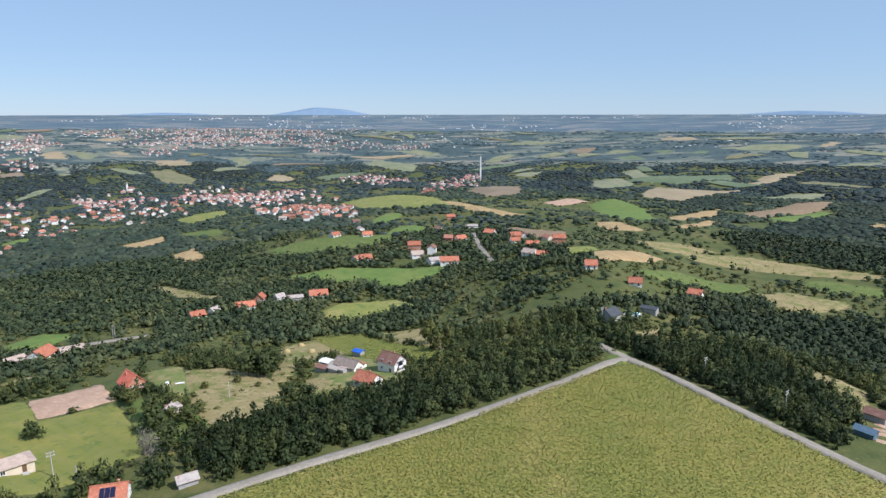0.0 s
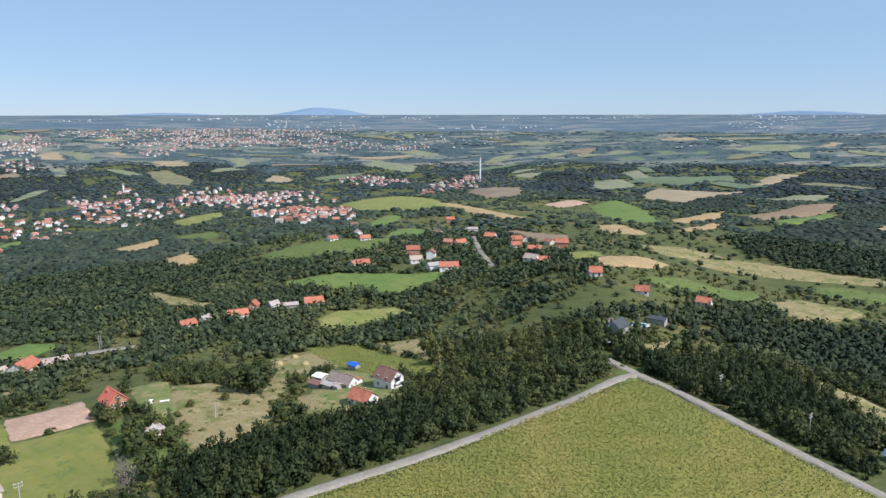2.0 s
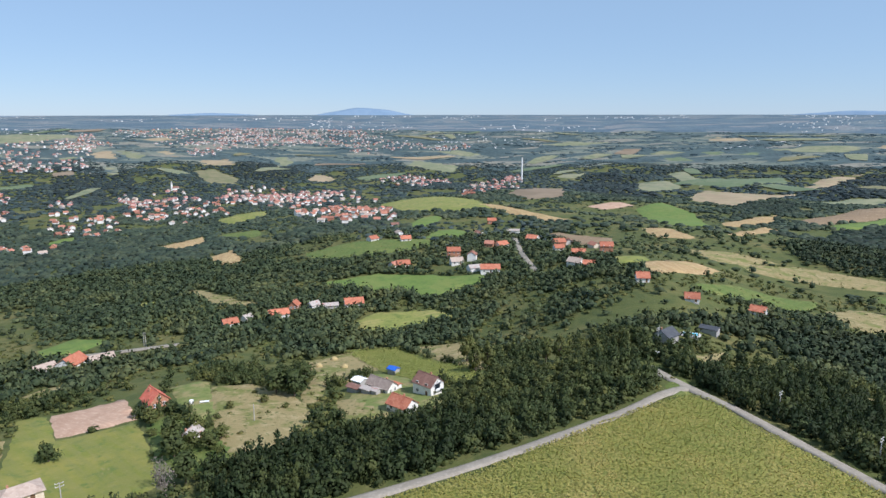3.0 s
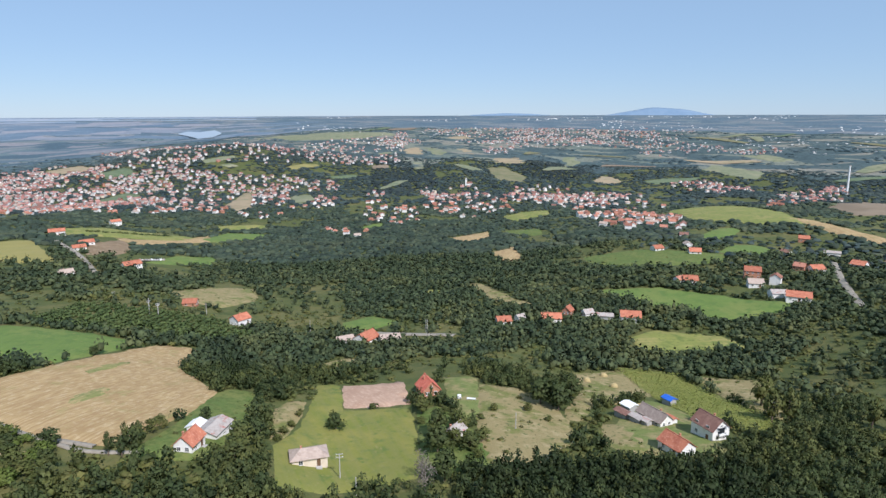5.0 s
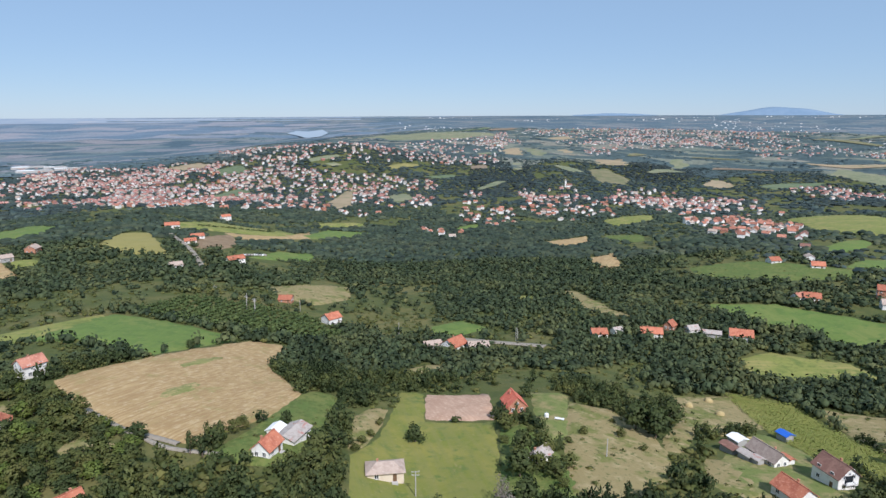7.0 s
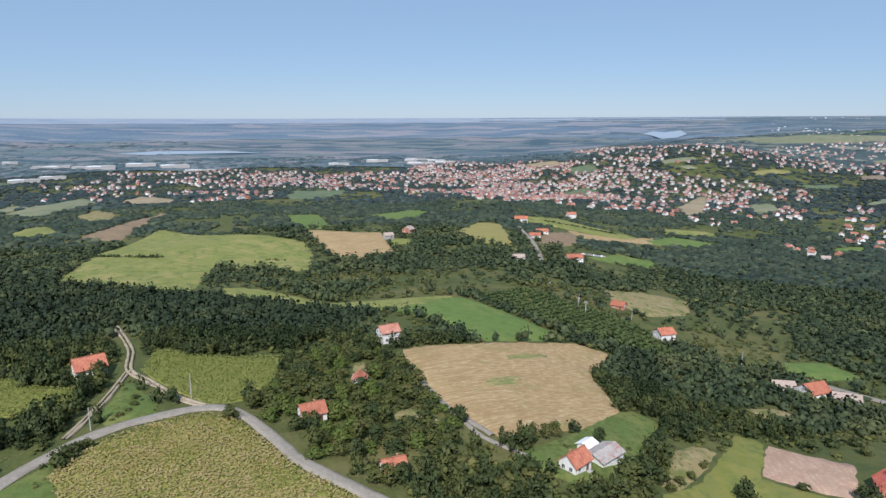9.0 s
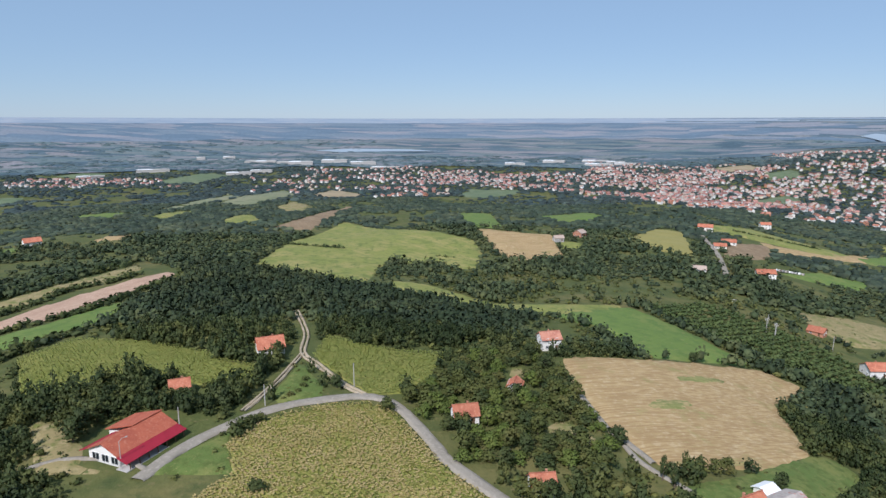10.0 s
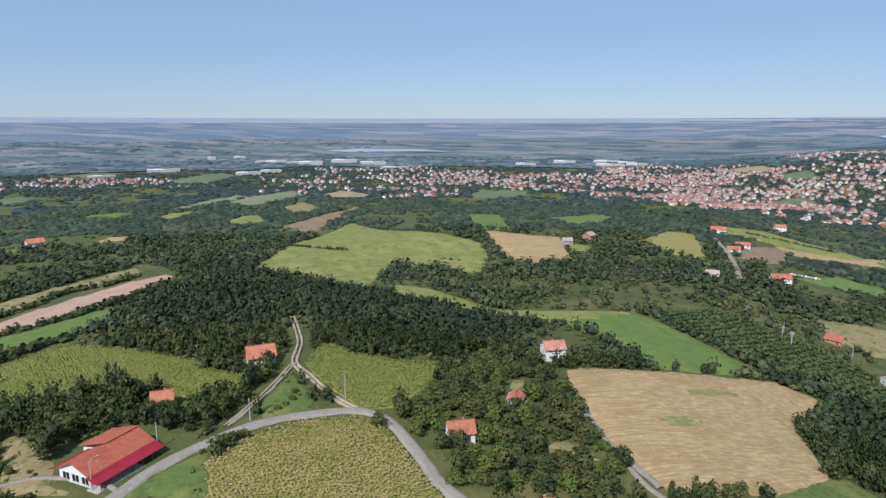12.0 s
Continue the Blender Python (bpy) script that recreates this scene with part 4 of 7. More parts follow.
def prism(bm, outline, x0, x1):
    """Extrudes an outline of (y, z) points along x."""
    a = [bm.verts.new((x0, y, z)) for y, z in outline]
    b = [bm.verts.new((x1, y, z)) for y, z in outline]
    n = len(outline)
    bm.faces.new(a)
    bm.faces.new(b[::-1])
    for i in range(n):
        bm.faces.new((a[(i + 1) % n], a[i], b[i], b[(i + 1) % n]))
    bmesh.ops.recalc_face_normals(bm, faces=bm.faces)


WINDOWS = {}


def window_meshes(w, h):
    """Frame with two lights, pane and sill, shared by all windows of that size."""
    if (w, h) not in WINDOWS:
        t = 0.09
        bm = bmesh.new()
        xs, zs = (-w / 2, -w / 2 + t, -t / 2, t / 2, w / 2 - t, w / 2), (-h / 2, -h / 2 + t, h / 2 - t, h / 2)
        g = [[bm.verts.new((x, -0.07, z)) for z in zs] for x in xs]
        faces = [bm.faces.new((g[i][k], g[i + 1][k], g[i + 1][k + 1], g[i][k + 1])) for i in range(5) for k in range(3) if not (k == 1 and i in (1, 3))]
        moved = bmesh.ops.extrude_face_region(bm, geom=faces)["geom"]
        bmesh.ops.translate(bm, vec=(0, 0.1, 0), verts=[v for v in moved if isinstance(v, bmesh.types.BMVert)])
        bmesh.ops.recalc_face_normals(bm, faces=bm.faces)
        made = []
        for name, mat in (("window", WHITE), ("pane", GLASS_DARK), ("sill", CONCRETE)):
            if name == "pane":
                box(bm, -w / 2 + 0.05, -0.02, -h / 2 + 0.05, w / 2 - 0.05, 0.02, h / 2 - 0.05)
            elif name == "sill":
                box(bm, -w / 2 - 0.08, -0.16, -h / 2 - 0.07, w / 2 + 0.08, 0.02, -h / 2 - 0.004)
            me = bpy.data.meshes.new(name)
            bm.to_mesh(me)
            bm.free()
            bm = bmesh.new()
            me.materials.append(mat)
            made.append(me)
        bm.free()
        WINDOWS[w, h] = made
    return WINDOWS[w, h]


def window_part(house, x, y, z, w, h, axis):
    """A window on the wall whose outward way is axis ('x', '-x', 'y', '-y')."""
    frame_me, pane_me, sill_me = window_meshes(w, h)
    win = new("window", frame_me)
    win.parent = house
    win.matrix_local = pose(x, y, z, 0, 0, {"y": 180, "-y": 0, "x": 90, "-x": -90}[axis])
    for name, me in (("pane", pane_me), ("sill", sill_me)):
        new(name, me).parent = win


HOUSES = []


def house(x, y, turn, length, width, eave, rise, roof, walls, label, hip=0.0, chimney=True, detail=True, category="house", name="house", balcony=False, panels=False):
    """A house on its plot. turn: the ridge's way, degrees from +x. hip: how far the ridge stops short of the gables."""
    a = radians(turn)
    corners = [(x + c * math.cos(a) - s * math.sin(a), y + c * math.sin(a) + s * math.cos(a)) for c in (-length / 2, length / 2) for s in (-width / 2, width / 2)]
    hs = [land1(*c) for c in corners]
    base = sum(hs) / 4 + 0.2
    low = min(hs) - base - 0.4
    ob = tagged(new(name), label, category)
    ob.matrix_basis = pose(x, y, base, 0, 0, turn)
    L, W = length / 2, width / 2
    bm = bmesh.new()
    top = eave if hip else eave + rise
    if hip:
        box(bm, -L, -W, low, L, W, eave)
    else:
        prism(bm, [(-W, low), (W, low), (W, eave), (0, eave + rise), (-W, eave)], -L, L)
    part("wall", bm, walls, ob)
    # roof: a sheet of even thickness with eaves
    over, th = 0.5, 0.18
    k = rise / W
    bm = bmesh.new()
    if hip:
        e, zr, ze = over, eave + rise + th, eave - over * k * 0.6
        eL, eW = L + e, W + e
        lowc = [bm.verts.new(p) for p in ((-eL, -eW, ze), (eL, -eW, ze), (eL, eW, ze), (-eL, eW, ze))]
        upc = [bm.verts.new(p) for p in ((-eL, -eW, ze + th), (eL, -eW, ze + th), (eL, eW, ze + th), (-eL, eW, ze + th))]
        r0, r1 = bm.verts.new((-L + hip, 0, zr)), bm.verts.new((L - hip, 0, zr))
        bm.faces.new(lowc[::-1])
        for i in range(4):
            bm.faces.new((lowc[i], lowc[(i + 1) % 4], upc[(i + 1) % 4], upc[i]))
        bm.faces.new((upc[0], upc[1], r1, r0))
        bm.faces.new((upc[2], upc[3], r0, r1))
        bm.faces.new((upc[1], upc[2], r1))
        bm.faces.new((upc[3], upc[0], r0))
    else:
        zo = eave - over * k
        prism(bm, [(-W - over, zo + 0.02), (0, eave + rise + 0.02), (W + over, zo + 0.02), (W + over, zo + th), (0, eave + rise + th), (-W - over, zo + th)], -L - 0.4, L + 0.4)
    part("roof", bm, roof, ob)
    if detail and not hip:
        bm = bmesh.new()
        box(bm, -L - 0.42, -0.16, eave + rise + th - 0.06, L + 0.42, 0.16, eave + rise + th + 0.08)
        part("ridge_cap", bm, roof, ob)
    if chimney:
        bm = bmesh.new()
        cx = L * random.uniform(-0.5, 0.5)
        box(bm, cx - 0.22, W * 0.25, eave, cx + 0.22, W * 0.25 + 0.44, eave + rise + 0.3)
        box(bm, cx - 0.28, W * 0.25 - 0.06, eave + rise + 0.3, cx + 0.28, W * 0.25 + 0.5, eave + rise + 0.4)
        part("chimney", bm, BRICK, ob)
    if detail:
        floors = 2 if eave > 4 else 1
        for f in range(floors):
            z = 1.55 + 2.7 * f
            for sgn, axis in ((-1, "-y"), (1, "y")):
                n = max(2, int(length / 3.2))
                for i in range(n):
                    wx = -L + length * (i + 0.5) / n
                    if f == 0 and sgn < 0 and i == n // 2:
                        continue
                    window_part(ob, wx, sgn * W, z, 1.15, 1.25, axis)
            for sgn, axis in ((-1, "-x"), (1, "x")):
                for wy in (-W * 0.45, W * 0.45):
                    window_part(ob, sgn * L, wy, z, 1.05, 1.25, axis)
        if not hip and rise > 2.2:
            for sgn, axis in ((-1, "-x"), (1, "x")):
                window_part(ob, sgn * L, 0, eave + rise * 0.35, 0.8, 0.9, axis)
        n = max(2, int(length / 3.2))
        wx = -L + length * (n // 2 + 0.5) / n
        bm = bmesh.new()
        box(bm, wx - 0.5, -W - 0.05, 0.0, wx + 0.5, -W + 0.03, 2.1)
        part("door", bm, WOOD, ob)
        bm = bmesh.new()
        box(bm, wx - 0.8, -W - 1.1, low, wx + 0.8, -W, 0.0)
        part("doorstep", bm, CONCRETE, ob)
    if balcony:
        bm = bmesh.new()
        box(bm, L, -W * 0.55, 2.35, L + 1.1, W * 0.55, 2.5)
        part("balcony", bm, CONCRETE, ob)
        bm = bmesh.new()
        box(bm, L + 1.0, -W * 0.55, 2.5, L + 1.1, W * 0.55, 3.35)
        part("railing", bm, WHITE, ob)
        bm = bmesh.new()
        box(bm, L - 0.02, -W * 0.4, 2.5, L + 0.1, W * 0.4, 4.5)
        part("balcony_door", bm, GLASS_DARK, ob)
    if panels:
        for i in range(3):
            bm = bmesh.new()
            x0 = -L * 0.5 + i * 1.15
            vs = [bm.verts.new((x0 + u, -W * v, eave + rise * (1 - v) + z)) for z in (0.24, 0.32) for u, v in ((0, 0.85), (1.05, 0.85), (1.05, 0.25), (0, 0.25))]
            for f in ((0, 3, 2, 1), (4, 5, 6, 7), (0, 1, 5, 4), (1, 2, 6, 5), (2, 3, 7, 6), (3, 0, 4, 7)):
                bm.faces.new([vs[q] for q in f])
            part("solar_panel", bm, PANEL, ob, "dark blue solar panel")
    HOUSES.append((x, y, max(length, width) * 0.5 + 1.5))
    return ob


# ---- the houses that stand singly ----
house(-112.1, 149.3, 46, 9.4, 5.9, 2.5, 1.5, PALE_TILE, CREAM, 'low cottage with a bleached hipped roof on the mown lawn', hip=2.6)
house(-111.3, 212.1, 139, 7.4, 6.6, 2.7, 3.2, RED_TILE, BRICK, 'bare red-brick house with a steep orange roof beside the bare plot')
house(-25.9, 205.2, 325, 8.0, 6.1, 2.7, 2.2, TILE, PLASTER, "white house with an orange tiled roof at the wood's edge")
house(-19.1, 223.1, 322, 8.4, 6.5, 4.1, 2.7, OLD_TILE, PLASTER, 'two-storey white house with a brown tiled roof and gable balcony', balcony=True)
house(-36.3, 228.9, 327, 10.2, 5.3, 2.5, 2.1, DULL_TILE, PLASTER, 'long whitewashed farmhouse with a weathered grey-brown roof')
house(-133.5, 128.7, 112, 6.6, 4.9, 2.7, 2.2, TILE, PLASTER, 'small white house with an orange roof below the stubble field')
house(-137.1, 139.5, 110, 9.0, 6.1, 2.2, 1.2, SHEET, PLASTER, 'farm shed under a pale fibre-cement roof with rusty patches', detail=False, chimney=False)
house(-238.3, 112.1, 97, 7.4, 6.1, 4.5, 2.0, MUTED_TILE, PLASTER, 'two-storey white house with a red roof beside the stubble field')
house(-176.9, 72.5, 96, 6.6, 5.7, 2.9, 2.0, TILE, PLASTER, 'white cottage with an orange roof among garden trees')
house(-198.6, 91.0, 159, 4.9, 4.1, 1.5, 1.4, TILE, PLASTER, 'small red-roofed cottage hidden among trees')
house(-143.5, 85.6, 91, 5.3, 4.5, 2.2, 1.8, TILE, PLASTER, 'orange-roofed cottage half hidden by trees')
house(-226.2, 12.3, 108, 8.6, 7.0, 2.6, 2.7, TILE, PLASTER, 'white house with an orange roof beside the dirt track')
house(-194.4, -7.7, 108, 5.3, 4.5, 2.3, 1.8, TILE, PLASTER, 'small orange-roofed house behind the thicket')
house(-186.8, 278.8, 87, 10.3, 8.8, 2.7, 2.9, TILE, PLASTER, 'white house with an orange gable roof along the lane')
house(-196.8, 273.6, 59, 8.8, 6.9, 2.2, 1.4, PALE_TILE, GREY, 'low outbuilding with a bleached tile roof', detail=False, chimney=False)
house(-176.1, 284.3, 45, 9.8, 5.9, 2.2, 1.4, PALE_TILE, GREY, 'low outbuilding with a weathered roof', detail=False, chimney=False)
house(-262.7, 266.7, 83, 8.3, 7.8, 3.8, 2.2, TILE, PLASTER, 'white house with an orange roof on the slope')
house(-313.8, 276.0, 37, 7.8, 6.4, 2.3, 1.8, TILE, BRICK, 'red-roofed house among shrubs')
house(-136.8, 337.6, 39, 7.8, 6.9, 2.3, 1.8, TILE, PLASTER, 'small house with an orange roof by the lane')
house(-130.7, 346.9, 62, 4.9, 4.9, 2.2, 1.8, SHEET, PLASTER, 'white shed with a grey roof', detail=False, chimney=False)
house(-115.7, 355.7, 27, 10.8, 6.9, 2.5, 2.2, TILE, PLASTER, 'house with a long orange roof by the lane')
house(-111.5, 372.7, 87, 5.9, 4.9, 2.7, 2.2, TILE, BRICK, 'narrow house with a red roof')
house(-100.0, 372.9, 51, 5.9, 4.9, 2.7, 1.8, SHEET, PLASTER, 'white outbuilding with a pale roof', detail=False, chimney=False)
house(-90.2, 373.4, 19, 8.8, 4.9, 2.2, 1.1, SHEET, GREY, 'long low sheds with pale roofs', detail=False, chimney=False)
house(-76.8, 376.5, 18, 10.8, 8.8, 3.1, 2.3, TILE, PLASTER, 'house with a broad orange roof by the lane')
house(81.6, 341.0, 358, 6.5, 5.7, 2.5, 2.3, TILE, PLASTER, 'white house with an orange roof on the ridge')
house(98.4, 314.2, 347, 6.4, 5.4, 1.8, 2.0, TILE, PLASTER, 'orange-roofed house among trees')
house(134.2, 324.7, 322, 6.9, 5.9, 2.3, 2.0, TILE, PLASTER, 'house with a weathered orange roof on the slope')
house(70.9, 258.2, 44, 7.4, 6.6, 2.7, 2.3, SLATE, GREY, 'dark-roofed house in the trees by the pool', detail=False)
house(93.3, 274.6, 326, 6.9, 4.9, 2.3, 0.7, SLATE, GREY, 'dark flat-roofed pool house', detail=False, chimney=False)
house(-68.7, 564.2, 17, 8.8, 7.8, 2.7, 2.3, TILE, PLASTER, 'white house with an orange roof in the hamlet')
house(-57.7, 461.8, 17, 8.8, 6.9, 2.7, 2.3, TILE, PLASTER, 'white house with an orange roof in the hamlet')
house(-99.1, 570.6, 50, 8.8, 6.9, 2.7, 2.2, TILE, PLASTER, 'house with an orange roof in the hamlet')
house(-22.6, 485.0, 8, 9.8, 8.8, 5.4, 2.2, TILE, BRICK, 'tall red-brick house with an orange roof')
house(-19.4, 461.5, 17, 8.8, 6.9, 2.7, 2.3, PALE_TILE, PLASTER, 'white house with a pale roof in front of the brick house')
house(4.4, 432.6, 4, 12.7, 8.8, 2.9, 2.3, TILE, PLASTER, 'broad house with a bright orange roof')
house(-6.2, 440.5, 26, 8.8, 6.9, 2.5, 1.6, SHEET, PLASTER, 'grey-roofed outbuildings of the hamlet', detail=False, chimney=False)
house(14.4, 515.2, 33, 8.8, 7.8, 3.1, 2.3, TILE, PLASTER, 'orange-roofed house by the village street')
house(8.6, 682.6, 4, 8.8, 6.9, 3.6, 2.2, TILE, BRICK, 'red house on the hilltop')
house(41.1, 545.2, 336, 8.8, 8.8, 4.5, 2.3, TILE, PLASTER, 'two-storey white house by the village street')
house(28.6, 625.3, 2, 11.8, 6.9, 2.7, 1.1, SHEET, PLASTER, 'long pale flat building in the hamlet', detail=False, chimney=False)
house(59.2, 511.6, 13, 8.8, 7.8, 3.6, 2.2, TILE, BRICK, 'red-brick house in the hamlet')
house(55.0, 478.8, 13, 6.9, 5.9, 2.7, 2.0, TILE, PLASTER, 'small orange-roofed house in the hamlet')
house(64.2, 444.4, 357, 8.8, 6.9, 2.7, 2.2, TILE, PLASTER, 'orange-roofed house in the hamlet')
house(57.6, 410.5, 322, 8.8, 6.9, 2.7, 2.2, PALE_TILE, PLASTER, 'white house with a pale roof in the hamlet')
house(63.8, 398.6, 351, 6.9, 5.9, 2.3, 1.8, TILE, PLASTER, 'low orange-roofed house in the hamlet')
house(85.5, 458.5, 354, 8.8, 7.8, 4.5, 2.2, TILE, BRICK, 'tall house with a bright orange roof')
house(-435.8, 323.4, 76, 12.7, 7.8, 2.9, 2.2, TILE, PLASTER, 'red-roofed farm by the yard')
house(-608.9, 368.3, 61, 13.7, 8.8, 3.6, 2.3, TILE, PLASTER, 'large building with an orange roof')
house(-545.1, 356.8, 69, 11.8, 7.8, 2.9, 2.0, TILE, PLASTER, 'orange-roofed farm building by the brown plot')
house(-517.1, 333.2, 70, 9.8, 6.9, 2.7, 1.8, TILE, PLASTER, 'farm building with a red roof')
house(-735.7, 511.6, 77, 11.8, 8.8, 5.4, 2.2, TILE, PLASTER, 'tall white house above the strips')
house(-417.4, 263.4, 71, 8.8, 6.9, 2.7, 1.8, PALE_TILE, PLASTER, 'white house by the village street')
house(-540.9, 219.2, 132, 8.8, 7.8, 4.0, 2.3, PALE_TILE, BRICK, "house with a steep pale roof at the wood's edge")
house(-524.5, 195.8, 94, 7.8, 6.9, 3.1, 1.8, PALE_TILE, GREY, "grey house at the wood's edge")
house(-562.5, -238.7, 129, 12.7, 8.8, 3.6, 2.9, TILE, PLASTER, 'lone farmhouse with an orange roof in the woods')
house(-77.0, 132.0, 16, 7.4, 6.6, 2.5, 2.3, TILE, PLASTER, 'orange-roofed cottage with dark solar panels under the trees', panels=True)
house(-61.5, 137.5, 35, 4.5, 3.3, 1.6, 0.9, SHEET, GREY, 'grey shed under the trees', detail=False, chimney=False)
house(126.2, 170.2, 303, 5.7, 4.1, 2.2, 1.1, OLD_TILE, GREY, 'dark shed at the end of the clearing', detail=False, chimney=False)
house(114.7, 158.0, 304, 4.9, 3.0, 1.6, 0.8, TUNNEL, TUNNEL, 'low tunnel shed with a dull blue film cover', detail=False, chimney=False)
house(-35.8, 254.9, 326, 3.8, 3.0, 2.2, 0.6, BLUE, GREY, 'small shed with a bright blue roof', detail=False, chimney=False)
house(-46.2, 237.5, 329, 4.1, 3.7, 2.3, 0.5, WHITE, GREY, 'shed with a white sheet roof in the farmyard', detail=False, chimney=False)
house(-46.3, 229.0, 330, 4.9, 2.9, 2.0, 0.5, OLD_TILE, GREY, 'lean-to sheds with brown sheet roofs', detail=False, chimney=False)
house(-37.9, 224.4, 328, 2.6, 2.3, 1.8, 0.4, SHEET, GREY, 'small lean-to with a rusty sheet roof', detail=False, chimney=False)
house(-31.4, 230.8, 325, 3.3, 2.1, 1.8, 0.5, TILE, PLASTER, 'red-roofed lean-to at the farmhouse gable', detail=False, chimney=False)
house(-84.5, 182.0, 88, 5.7, 4.1, 2.2, 1.6, SHEET, PLASTER, 'small cottage with a grey roof half hidden by trees')
house(-142.5, 138.2, 112, 4.1, 3.3, 2.0, 0.7, WHITE, PLASTER, 'white-roofed lean-to beside the shed', detail=False, chimney=False)
house(-41.1, 225.9, 329, 4.1, 2.5, 2.0, 0.5, SHEET, GREY, 'lean-to with a grey sheet roof', detail=False, chimney=False)


# ---- the patchwork of small fields farther off ----
def patchwork(count):
    """Small far fields, each kind one mesh."""
    rng = np.random.default_rng(12)
    got = {}
    tries = 0
    while sum(len(v) for v in got.values()) < count and tries < 4000:
        tries += 1
        r, a = rng.uniform(1300, 3150), radians(rng.uniform(-43, 127))
        x, y = CX - r * math.sin(a), CY + r * math.cos(a)
        if value_noise(np.array([x]), np.array([y]), 420, 77)[0] < 0.42 or (r > 1900 and math.degrees(a) > 44):
            continue
        t = value_noise(np.array([x]), np.array([y]), 600, 78)[0] * math.pi + rng.normal(0, 0.12)
        L, W = rng.uniform(35, 75) * (0.7 + r / 2600), rng.uniform(9, 24) * (0.7 + r / 2600)
        c, s = math.cos(t), math.sin(t)
        ring = [(x + u * c - v * s, y + u * s + v * c) for u, v in ((-L, -W * rng.uniform(0.2, 1.2)), (0, -W * rng.uniform(0.8, 1.2)), (L * rng.uniform(0.8, 1.2), -W * rng.uniform(0.2, 1.2)), (L * rng.uniform(0.7, 1.1), W * rng.uniform(0.5, 1.2)), (0, W * rng.uniform(0.8, 1.3)), (-L * rng.uniform(0.8, 1.2), W * rng.uniform(0.3, 1.2)))]
        probe = np.array(ring + [(x, y)])
        if any(inside(probe[:, 0], probe[:, 1], o).any() for o in OPEN + [t[0] for t in TOWNS]):
            continue
        OPEN.append(ring)
        got.setdefault(str(rng.choice(["hay", "green", "stubble", "plough", "dry"], p=[0.42, 0.18, 0.12, 0.08, 0.2])), []).append(ring)
    for kind, rings in got.items():
        vs, fs, n = [], [], 0
        for ring in rings:
            u, v = np.meshgrid(np.linspace(0, 1, 9), np.linspace(0, 1, 5))
            b, t = np.array(ring[:3]), np.array([ring[5], ring[4], ring[3]])
            lower = np.stack([np.interp(u[0], (0, 0.5, 1), b[:, k]) for k in (0, 1)], 1)
            upper = np.stack([np.interp(u[0], (0, 0.5, 1), t[:, k]) for k in (0, 1)], 1)
            p = (lower[None] * (1 - v[..., None]) + upper[None] * v[..., None]).reshape(-1, 2)
            k = (np.arange(4)[:, None] * 9 + np.arange(8)).ravel()
            fs.append(np.concatenate([np.stack([k, k + 1, k + 10], 1), np.stack([k, k + 10, k + 9], 1)]) + n)
            vs.append(np.column_stack([p, land(p[:, 0], p[:, 1]) + lift(p[:, 0], p[:, 1]) + 0.4]))
            n += len(p)
        tagged(new("distant_fields", mesh_of("distant_fields", np.concatenate(vs), np.concatenate(fs), HAZED_FIELD[kind], smooth=True)), "small far fields among the woods", "fields", kind="stuff")


# ---- the town in the valley ----
TOWNS = []
PLOTS = []


def town(outline, share):
    """A built-up stretch: plots along uneven rows; share of them built on."""
    o = np.array(outline, float)
    step = 14.5
    x, y = np.meshgrid(np.arange(o[:, 0].min(), o[:, 0].max(), step), np.arange(o[:, 1].min(), o[:, 1].max(), step))
    rng = np.random.default_rng(int(abs(o.sum())) % 9973)
    x, y = x.ravel() + rng.uniform(-4.5, 4.5, x.size), y.ravel() + rng.uniform(-4.5, 4.5, x.size)
    keep = inside(x, y, outline) & (rng.random(len(x)) < share * (-0.06 + 1.12 * value_noise(x, y, 90, 21)))
    for ring in OPEN:
        keep &= ~inside(x, y, ring)
    lie = value_noise(x, y, 260, 31) * 180
    for px, py, t in zip(x[keep], y[keep], lie[keep]):
        if all((px - a) ** 2 + (py - b) ** 2 > 9 ** 2 for a, b, _ in PLOTS[-500:]):
            PLOTS.append((px, py, t + rng.choice([0, 90]) + rng.normal(0, 7)))
    TOWNS.append((outline, 0.95))


# ---- the built-up stretches of the valley town ----
town([(-2264, 790), (-1897, 875), (-1668, 998), (-1324, 1005), (-1061, 1128), (-939, 1212), (-713, 918), (-684, 711), (-848, 716), (-865, 600), (-1037, 575), (-1036, 444), (-1121, 397)], 0.75)
town([(-2204, 1428), (-2137, 1584), (-1487, 1472), (-1521, 2428), (-1188, 1941), (-996, 1572), (-1129, 1427), (-1191, 1182), (-1395, 1024)], 0.4)
town([(-728, 1226), (-621, 1312), (-492, 1412), (-332, 1347), (-262, 1224), (-337, 1116), (-393, 1008), (-399, 855), (-519, 900)], 0.5)
town([(-265, 884), (-246, 1045), (-113, 812), (-83, 641), (-114, 637), (-166, 695), (-218, 755)], 1.0)
town([(-1489, 3086), (-1168, 3435), (-590, 4030), (-406, 3097), (-552, 2564), (-965, 2404)], 0.16)
town([(-592, 708), (-470, 677), (-434, 628), (-546, 678)], 0.7)
town([(-270, 1509), (-214, 1720), (-84, 1599), (-70, 1347), (-173, 1414)], 0.6)
town([(-1900, -168), (-2013, 61), (-1820, 301), (-1617, 579), (-1211, 448), (-1373, 277), (-1528, 59), (-1648, -139)], 0.65)
town([(-1684, -853), (-1641, -631), (-1641, -429), (-1452, -386), (-1466, -558), (-1456, -719)], 0.6)
town([(-1684, -293), (-1699, -159), (-1506, -71), (-1570, -250)], 0.7)
